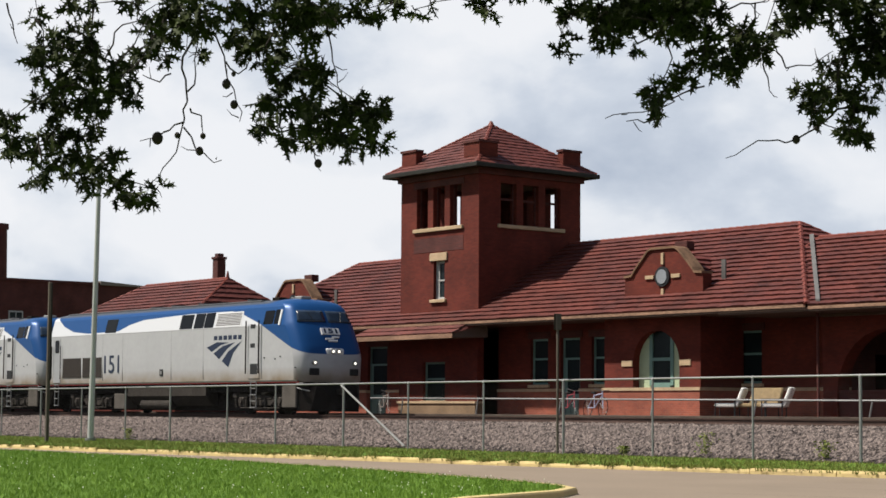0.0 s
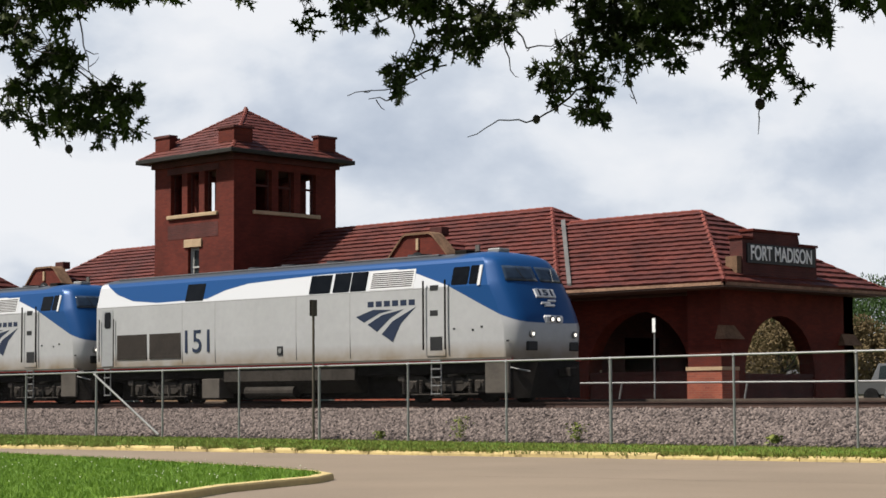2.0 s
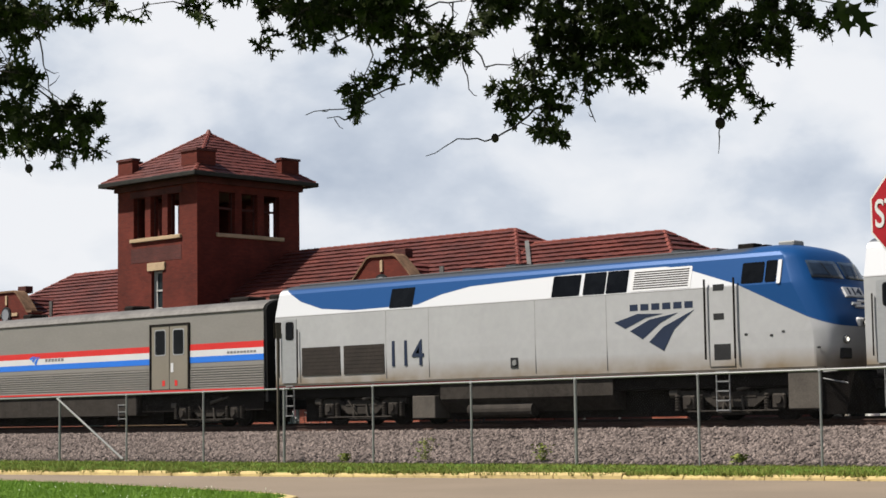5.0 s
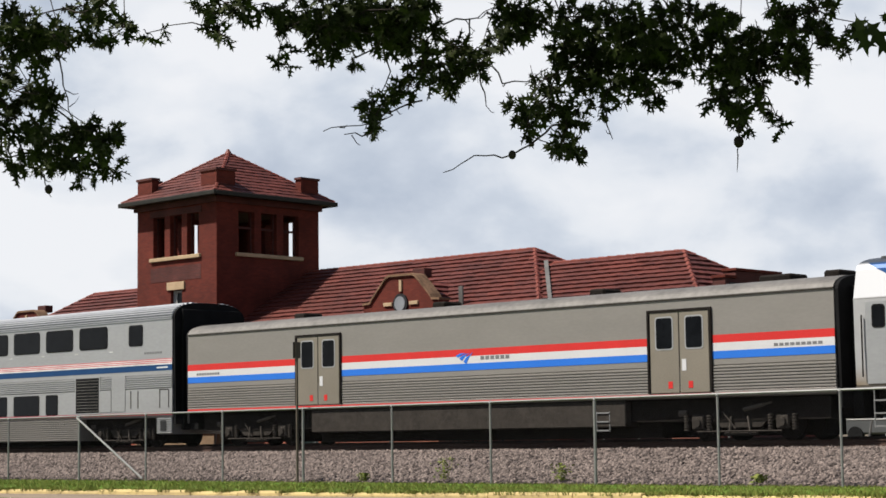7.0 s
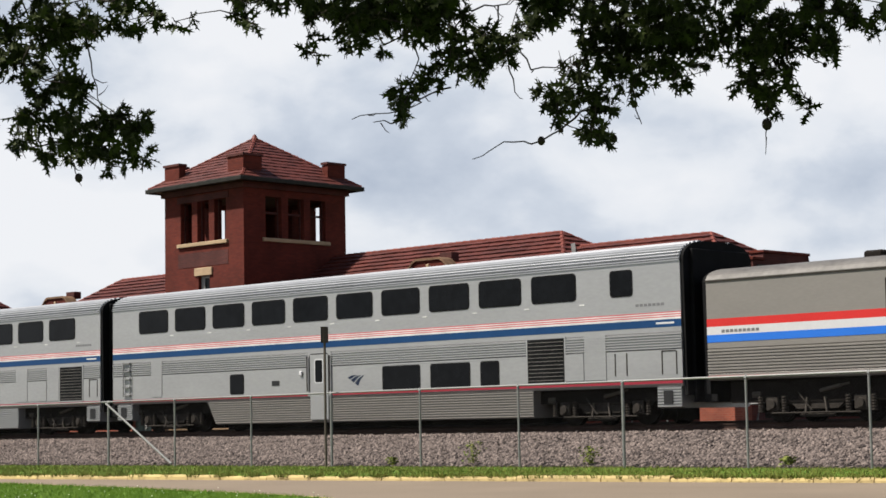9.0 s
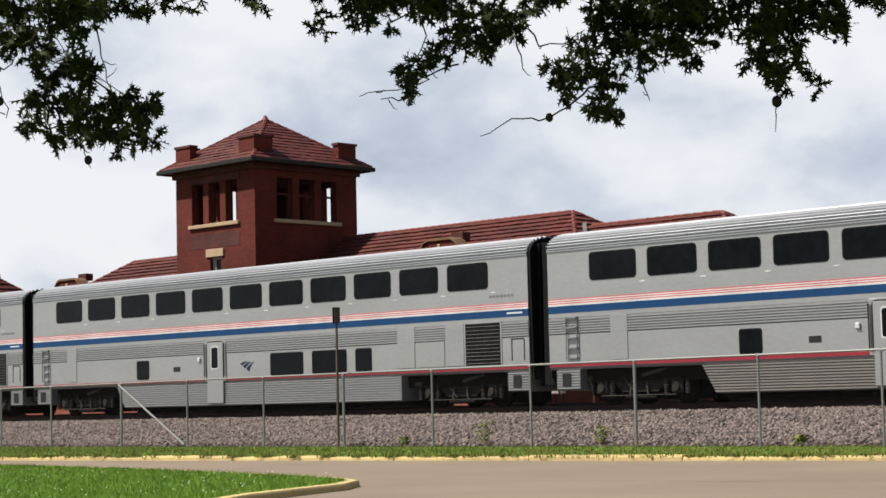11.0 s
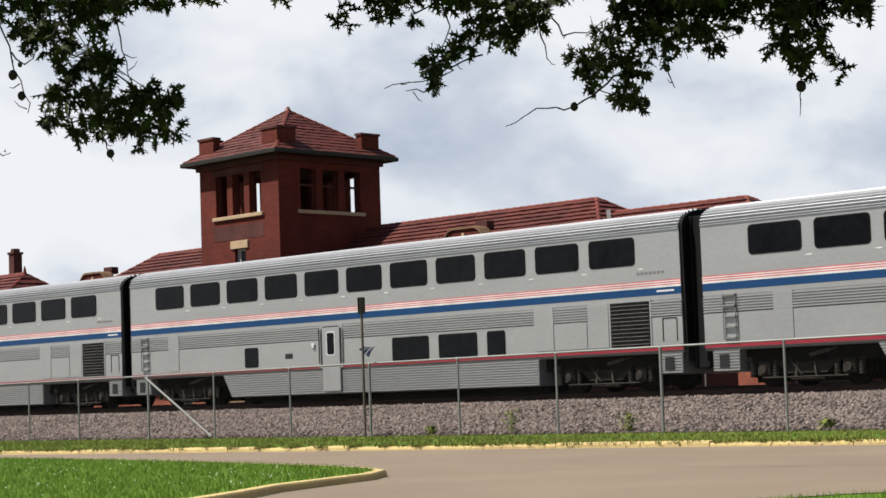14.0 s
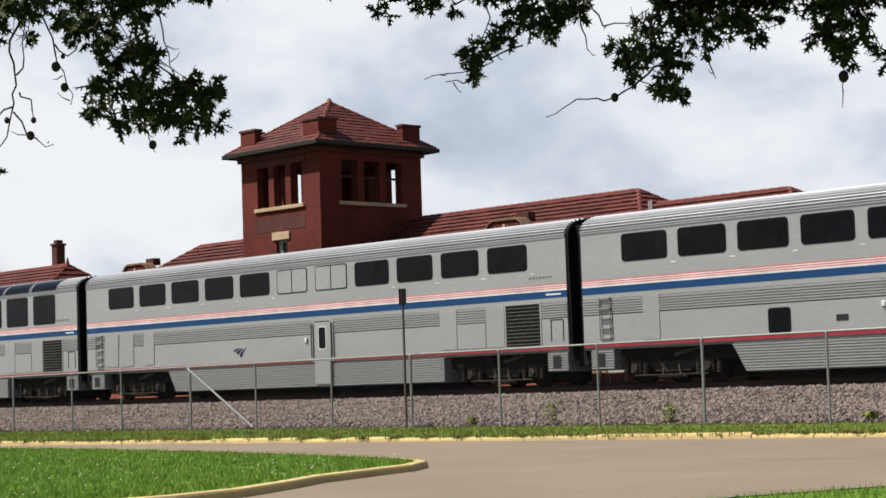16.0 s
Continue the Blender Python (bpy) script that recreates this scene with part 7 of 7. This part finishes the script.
patio_chair(-44.45, 48.9, 0, 1.25, WICKER, "settee", "tan wicker settee against the station wall", "settee")


def bicycle(x, y, turn, paint, r=0.29, label="bicycle parked against the station wall"):
    b = thing("bicycle", (0, 0, 0), label, "bicycle", "parked bicycles")
    for wx in (-0.48, 0.48):
        t_ = bmesh.new()
        n = 20
        ring = [bmesh.ops.create_circle(t_, segments=6, radius=0.025, matrix=Matrix.Rotation(2 * math.pi * i / n, 4, "Y") @ Matrix.Translation((r, 0, 0)) @ pose(0, 0, 0, 90))["verts"] for i in range(n)]
        for i in range(n):
            for k in range(6):
                t_.faces.new((ring[i - 1][k], ring[i][k], ring[i][(k + 1) % 6], ring[i - 1][(k + 1) % 6]))
        bmesh.ops.translate(t_, vec=(wx, 0, r + 0.02), verts=t_.verts)
        wheel = part("wheel", t_, WHITE if paint is WHITE else RUBBER, b)
        for i in range(6):
            a = math.pi * i / 6
            part("spoke", rods(((wx - r * math.cos(a), 0, r + 0.02 - r * math.sin(a)), (wx + r * math.cos(a), 0, r + 0.02 + r * math.sin(a)), 0.004), sides=4), STEEL, wheel)
    H0 = r + 0.02
    part("frame", rods(((-0.48, 0, H0), (-0.05, 0, H0), 0.016), ((-0.05, 0, H0), (-0.17, 0, H0 + 0.42), 0.018), ((-0.48, 0, H0), (-0.15, 0, H0 + 0.36), 0.014), ((-0.05, 0, H0), (0.36, 0, H0 + 0.36), 0.02), ((-0.15, 0, H0 + 0.36), (0.34, 0, H0 + 0.42), 0.02), ((0.34, 0, H0 + 0.5), (0.48, 0, H0), 0.018)), paint, b)
    part("saddle", boxes((-0.3, -0.08, -0.06, 0.06, H0 + 0.42, H0 + 0.48), bevel=0.02), BLACK, b)
    part("handlebar", rods(((0.3, -0.25, H0 + 0.55), (0.34, 0, H0 + 0.5), 0.012), ((0.3, 0.25, H0 + 0.55), (0.34, 0, H0 + 0.5), 0.012)), STEEL, b)
    b.matrix_basis = Matrix.Translation((x, y, 1.08)) @ pose(0, 0, 0, 0, 0, turn) @ pose(0, 0, 0, -6) @ Matrix.Scale(1.25, 4)
    return b


bicycle(-52.9, 49.3, -15, mat("pale_bike_paint", (0.26, 0.26, 0.34), 0.4))
bicycle(-54.4, 49.3, -20, mat("maroon_bike_paint", (0.2, 0.04, 0.05), 0.4))
bicycle(-66.4, 49.5, -20, mat("grey_bike_paint", (0.25, 0.22, 0.2), 0.4))
tub = rods(((-30.8, 52.0, 1.08), (-30.8, 52.0, 1.36), 0.16, 0.2), sides=16)
single("planter_tub", tub, WHITE, "white plastic tub standing by the track", "tub")

# ---- beyond the station ----
lamp = thing("street_lamp", (-36.6, 62.0, 1.0), "black street lamp with two hanging bell lanterns", "street lamp")
part("pole", rods(((-36.6, 62, 0.9), (-36.6, 62, 1.6), 0.14, 0.10), ((-36.6, 62, 1.58), (-36.6, 62, 6.35), 0.085, 0.07), ((-36.6, 62, 6.33), (-36.6, 62, 6.6), 0.10, 0.02), sides=12), BLACK, lamp)
for s in (-1, 1):
    x = -36.6 + s * 0.68
    arm = part("arm", rods(((-36.6, 62, 6.25), (x, 62, 6.3), 0.025), ((-36.6, 62, 6.05), (-36.6 + s * 0.35, 62, 6.27), 0.018), ((x, 62, 6.35), (x, 62, 6.05), 0.025)), BLACK, lamp, "scrolled iron arm")
    part("shade", rods(((x, 62, 5.5), (x, 62, 5.72), 0.38, 0.24), ((x, 62, 5.72), (x, 62, 5.95), 0.24, 0.09), ((x, 62, 5.95), (x, 62, 6.08), 0.06, 0.05), sides=16), BLACK, lamp, "black bell-shaped shade")
    g = bmesh.new()
    bmesh.ops.create_uvsphere(g, u_segments=14, v_segments=8, radius=0.22, matrix=Matrix.Translation((x, 62, 5.5)))
    part("globe", g, mat("clear_globe", (0.72, 0.74, 0.75), 0.1, var=0.03, bump=0), lamp, "pale glass globe", smooth=True)

pole = thing("utility_pole", (-68.5, 130.0, 0.8), "wooden utility pole with three crossarms", "utility pole")
part("pole", rods(((-68.5, 130, 0.7), (-68.5, 130, 12.4), 0.18, 0.12)), DARK_POST, pole)
for z, w in ((11.9, 1.0), (10.7, 1.15), (9.6, 0.9)):
    part("crossarm", boxes((-68.5 - w, -68.5 + w, 129.8, 129.95, z, z + 0.16)), DARK_POST, pole)
for z in (12.1, 10.9):
    part("wire", rods(((-67.2, 129.9, z), (-20, 128, z + 0.3), 0.03), sides=4), BLACK, pole)

CROWN_GREEN = mat("tree_foliage", (0.0595, 0.102, 0.0255), 0.8, other=(0.0187, 0.0425, 0.0119), island=0.6, scale=0.4, fine=2, bump=0)
CROWN_RUST = mat("rusty_foliage", (0.14, 0.098, 0.048), 0.8, other=(0.095, 0.072, 0.033), island=0.45, scale=0.4, fine=2, bump=0)
CARD = [(0, 0), (0.5, 0.35), (1, 0), (0.5, -0.35)]


def tree(x, y, h, w, leaf, seed, label):
    r = random.Random(seed)
    t = thing("tree", (x, y, 0.8), label, "tree", "trees beyond the station")
    bm = rods(((x, y, 0.7), (x, y, 0.8 + h * 0.35), 0.16 + h * 0.012, 0.12))
    clumps = []
    for _ in range(34):
        a, q, v = r.uniform(0, 6.283), r.random() ** 0.5, r.random()
        reach = w * 0.5 * q * (0.45 + 0.75 * math.sin(math.pi * min(1, v * 0.8 + 0.22)))
        c = (x + reach * math.cos(a), y + reach * math.sin(a), 0.8 + h * (0.28 + 0.66 * v) * (1 - 0.12 * q), r.uniform(0.10, 0.17) * w)
        clumps.append(c)
        if r.random() < 0.3:
            branch(bm, [(x, y, 0.8 + h * 0.3), (x + (c[0] - x) * 0.5, y + (c[1] - y) * 0.5, 0.8 + h * 0.42), c[:3]], 0.08, 0.02, 5)
    part("trunk", bm, BARK, t)
    part("crown", foliage(clumps, 190 * (0.2 / (0.13 * w)) ** 2 * 2.2, seed, 0.17, CARD, 0.1), leaf, t, kind="stuff")
    return t


for x, y, h, w, leaf, label in ((-52.0, 95, 6.6, 6.5, CROWN_RUST, "small tree with rust-coloured foliage"), (-58.8, 95, 5.0, 5.5, CROWN_RUST, "small tree with rust-coloured foliage"),
                                (-65.0, 95, 5.6, 7.0, CROWN_RUST, "small tree with rust-coloured foliage"), (-71.5, 96, 5.4, 6.5, CROWN_RUST, "small tree with rust-coloured foliage"), (-46.0, 97, 6.2, 6.5, CROWN_RUST, "small tree with rust-coloured foliage"),
                                (-78, 122, 9.0, 9, CROWN_GREEN, "broad green tree beyond the station"), (-70, 125, 8.4, 9, CROWN_GREEN, "broad green tree beyond the station"), (-62, 124, 8.8, 9, CROWN_GREEN, "broad green tree beyond the station"), (-86, 124, 8.5, 9, CROWN_GREEN, "broad green tree beyond the station"), (-66, 121, 8.2, 10, CROWN_GREEN, "broad green tree beyond the station"), (-74, 121, 9.2, 10, CROWN_GREEN, "broad green tree beyond the station"), (-58, 122, 8.6, 10, CROWN_GREEN, "broad green tree beyond the station"), (-82, 121, 9.0, 10, CROWN_GREEN, "broad green tree beyond the station"), (-54, 126, 9, 9, CROWN_GREEN, "broad green tree beyond the station")):
    tree(x, y, h, w, leaf, int(-x * 10 + y), label)
r_far = random.Random(31)
far = [(-330 + 4.2 * i + r_far.uniform(-2, 2), 165 + r_far.uniform(-8, 8), 0.8 + r_far.uniform(1.5, 6.5), r_far.uniform(2.2, 3.6)) for i in range(120)]
tagged(part("far_woods", foliage(far, 1.1, 9, 0.9, CARD, 0.1), CROWN_GREEN, None), "far line of green trees", "woods", kind="stuff")

shed = thing("white_shed", (-56, 104, 0.8), "long low white shed beyond the trees", "shed")
part("wall", boxes((-90, -38, 103, 107, 0.7, 2.5)), CONCRETE, shed)
part("roof", hull([(-90.3, 102.7, 2.5), (-37.7, 102.7, 2.5), (-90.3, 107.3, 2.5), (-37.7, 107.3, 2.5), (-90.3, 105, 3.0), (-37.7, 105, 3.0)]), FLASH, shed)
for i in range(8):
    part("door", boxes((-88 + 6.4 * i, -84.5 + 6.4 * i, 102.95, 103, 0.8, 2.3)), OFFWHITE, shed)

TRUCK_PAINT = mat("silver_truck_paint", (0.085, 0.088, 0.092), 0.35, 0.3, var=0.05)
pickup = thing("pickup_truck", (-44.10, 75, 0.85), "silver pickup truck parked beyond the station", "pickup truck")
part("body", boxes((-46.90, -41.40, 74.1, 75.9, 1.25, 1.95), bevel=0.08), TRUCK_PAINT, pickup)
part("cab", hull([(-45.90, 74.2, 1.9), (-45.90, 75.8, 1.9), (-42.70, 74.2, 1.9), (-42.70, 75.8, 1.9), (-45.60, 74.4, 2.68), (-45.60, 75.6, 2.68), (-43.80, 74.4, 2.68), (-43.80, 75.6, 2.68)]), TRUCK_PAINT, pickup)
for a, b in ((-45.50, -44.70), (-44.55, -43.70)):
    part("window", hull([(a, 74.2, 2.0), (b + 0.2, 74.2, 2.0), (a, 74.36, 2.58), (b, 74.36, 2.58), (a, 74.5, 2.0), (b + .2, 74.5, 2.0)]), PANE, pickup)
for wx in (-45.80, -42.50):
    for wy in (74.15, 75.85):
        part("wheel", rods(((wx, wy - 0.12, 1.22), (wx, wy + 0.12, 1.22), 0.38), sides=18), RUBBER, pickup)
part("tail_light", boxes((-46.95, -46.90, 74.15, 74.35, 1.55, 1.85)), RED, pickup)

bench = thing("slatted_bench", (-33.2, 60, 1.0), "pale slatted bench by the car park", "bench")
for i in range(4):
    part("slat", boxes((-33.7, -31.9, 60 + 0.12 * i, 60.09 + 0.12 * i, 1.38, 1.42)), OFFWHITE, bench)
for i in range(3):
    part("slat", boxes((-33.7, -31.9, 60.5, 60.54, 1.5 + 0.12 * i, 1.59 + 0.12 * i)), OFFWHITE, bench)
for x in (-34.0, -32.4):
    part("leg", boxes((x - 0.04, x + 0.04, 60.0, 60.5, 0.9, 1.38)), BLACK, bench)

# ---- freight house and the dark brick works ----
freight = thing("freight_house", (-95, 54, 1.0), "brick freight house under a hipped clay tile roof", "house")
part("wall", boxes((-99.5, -84.0, 49.6, 58.6, 1.0, 4.6)), BRICK, freight)
hip_roof("roof", -100.8, -82.8, 48.2, 60.0, 4.6, -94.7, -86.24, 54.0, 8.2, freight)
stack = part("chimney", boxes((-88.25, -87.75, 54.3, 54.8, 7.5, 9.35)), BRICK_DARK, freight, "dark brick chimney")
part("chimney_cap", boxes((-88.31, -87.69, 54.24, 54.86, 9.35, 9.48), (-88.18, -87.82, 54.37, 54.73, 9.48, 9.66), bevel=0.02), BRICK_DARK, stack)
part("finial", rods(((-86.24, 54, 8.2), (-86.24, 54, 8.6), 0.12, 0.03)), TILE_RED, freight)

works = thing("brick_works", (-150, 58, 0.8), "long dark brick industrial building with small pale windows", "building")
part("wall", boxes((-175, -136, 38, 77.3, 0.7, 11.1)), BRICK_DARK, works)
part("parapet", boxes((-175.2, -135.8, 37.8, 73.2, 11.1, 11.3)), BRICK_DARK, works)
part("roof", hull([(-170, 73.2, 11.1), (-135.7, 73.2, 11.1), (-170, 77.6, 11.1), (-135.7, 77.6, 11.1), (-170, 73.2, 11.42), (-135.7, 73.2, 11.42), (-170, 77.2, 11.2), (-135.7, 77.2, 11.2)]), CONCRETE, works, "pale weathered roof edge")
for i in range(12):
    y = 41.0 + 2.15 * i + (24.5 - 2.15 * 11) * (i > 10)
    for z in (8.1, 4.9):
        w = part("window", boxes((-136.03, -135.95, y, y + 1.2, z, z + 0.7)), OFFWHITE, works)
        for k in (0.1, 0.65):
            part("pane", boxes((-135.95, -135.92, y + k, y + k + 0.45, z + 0.12, z + 0.58)), PANE if i == 11 else CONCRETE, w)
chim = thing("smokestack", (-164.9, 78, 0.8), "tall dark brick smokestack", "smokestack")
part("shaft", rods(((-164.95, 78, 0.8), (-164.95, 78, 18.2), 1.3, 1.0), sides=20), BRICK_DARK, chim)
part("rim", rods(((-164.95, 78, 17.9), (-164.95, 78, 18.4), 1.15), sides=20), BRICK_DARK, chim)


# ---- what moves ----
# seconds, and how far along the track the coupling behind the first locomotive is
TRAIN = [
    (0.0, -79.42),
    (0.5, -73.60),
    (1.0, -67.84),
    (1.5, -62.13),
    (2.0, -56.57),
    (2.5, -51.02),
    (3.0, -45.54),
    (3.5, -40.06),
    (4.0, -34.66),
    (4.5, -29.34),
    (7.0, -3.95),
    (7.5, 1.13),
    (8.0, 6.21),
    (10.5, 31.35),
    (11.0, 36.41),
    (11.5, 41.51),
    (12.0, 46.57),
    (12.5, 51.63),
    (13.0, 56.69),
    (13.5, 61.79),
    (14.0, 66.95),
    (14.5, 72.04),
    (15.0, 77.12),
    (15.5, 82.25),
    (16.0, 87.07),
]


# the boughs in the wind: seconds, centimetres to the right, centimetres up, for the middle ones
GUSTS = [(0.0, 7.9, -5.5), (0.5, 6.2, -2.1), (1.0, 3.4, -0.7), (1.5, 4.5, -1.7), (2.0, 2.1, -1.7), (2.5, -1.4, 0.3), (3.0, -0.7, 0.0), (3.5, -0.7, 0.0), (4.0, 2.4, -2.1), (4.5, 0.3, -1.4),
         (7.0, -0.7, 1.4), (7.5, 0.0, -0.7), (8.0, 0.0, -0.3), (10.5, 1.0, -0.3), (11.0, -0.7, 1.4), (11.5, 3.1, -2.1), (12.0, 0.7, -0.3), (12.5, -0.3, 0.0), (13.0, 0.3, 0.3), (13.5, 1.7, -1.7),
         (14.0, 0.3, 0.3), (14.5, -0.7, 1.4), (15.0, 0.0, 0.3), (15.5, 0.0, 0.0), (16.0, -0.3, 0.3)]
LEFT_GUSTS = [(0.0, 0.7, -0.2), (1.0, 0.5, -0.2), (1.5, 0.5, 1.0), (2.0, 0.5, -0.5), (3.0, -0.5, 2.0), (3.5, 0.3, -0.6), (4.5, 0.0, 2.2), (7.0, -0.7, 1.3), (8.0, -0.5, -0.3), (10.5, 2.5, 1.6), (11.0, -0.3, 0.0),
              (11.5, -1.6, 0.0), (12.0, 1.0, 0.6), (12.5, -1.4, -0.3), (14.0, -1.3, -0.1), (15.0, -0.5, -0.4), (15.5, 1.0, 0.6), (16.0, -1.1, 0.2)]


def sway(limb, root, hub, which):
    """Swing a bough about its root on the trunk."""
    share = 0.35 if which == "right" else 1.0
    lever = Vector((hub.x - root.x, hub.y - root.y, 0))
    across = Vector((-lever.y, lever.x, 0)).normalized()
    right = Vector((hub.y, -hub.x, 0)).normalized()
    foot = root - oak.location
    rows = []
    for t, a, b in (LEFT_GUSTS if which == "left" else GUSTS):
        turn = Matrix.Rotation(share * a * 0.01 / across.dot(right) / lever.length, 4, "Z")
        lift = Matrix.Rotation(share * b * 0.01 / lever.length, 4, lever.cross(Vector((0, 0, 1))))
        rows.append((t, Matrix.Translation(foot) @ turn @ lift @ Matrix.Translation(-foot)))
    walk(limb, rows)


def motions():
    for vehicle, behind in SET:
        walk(vehicle, [(t, pose(x + behind, TRACK_Y, RAIL_Z)) for t, x in TRAIN])
    for bough in OAK_BOUGHS:
        sway(*bough)


motions()
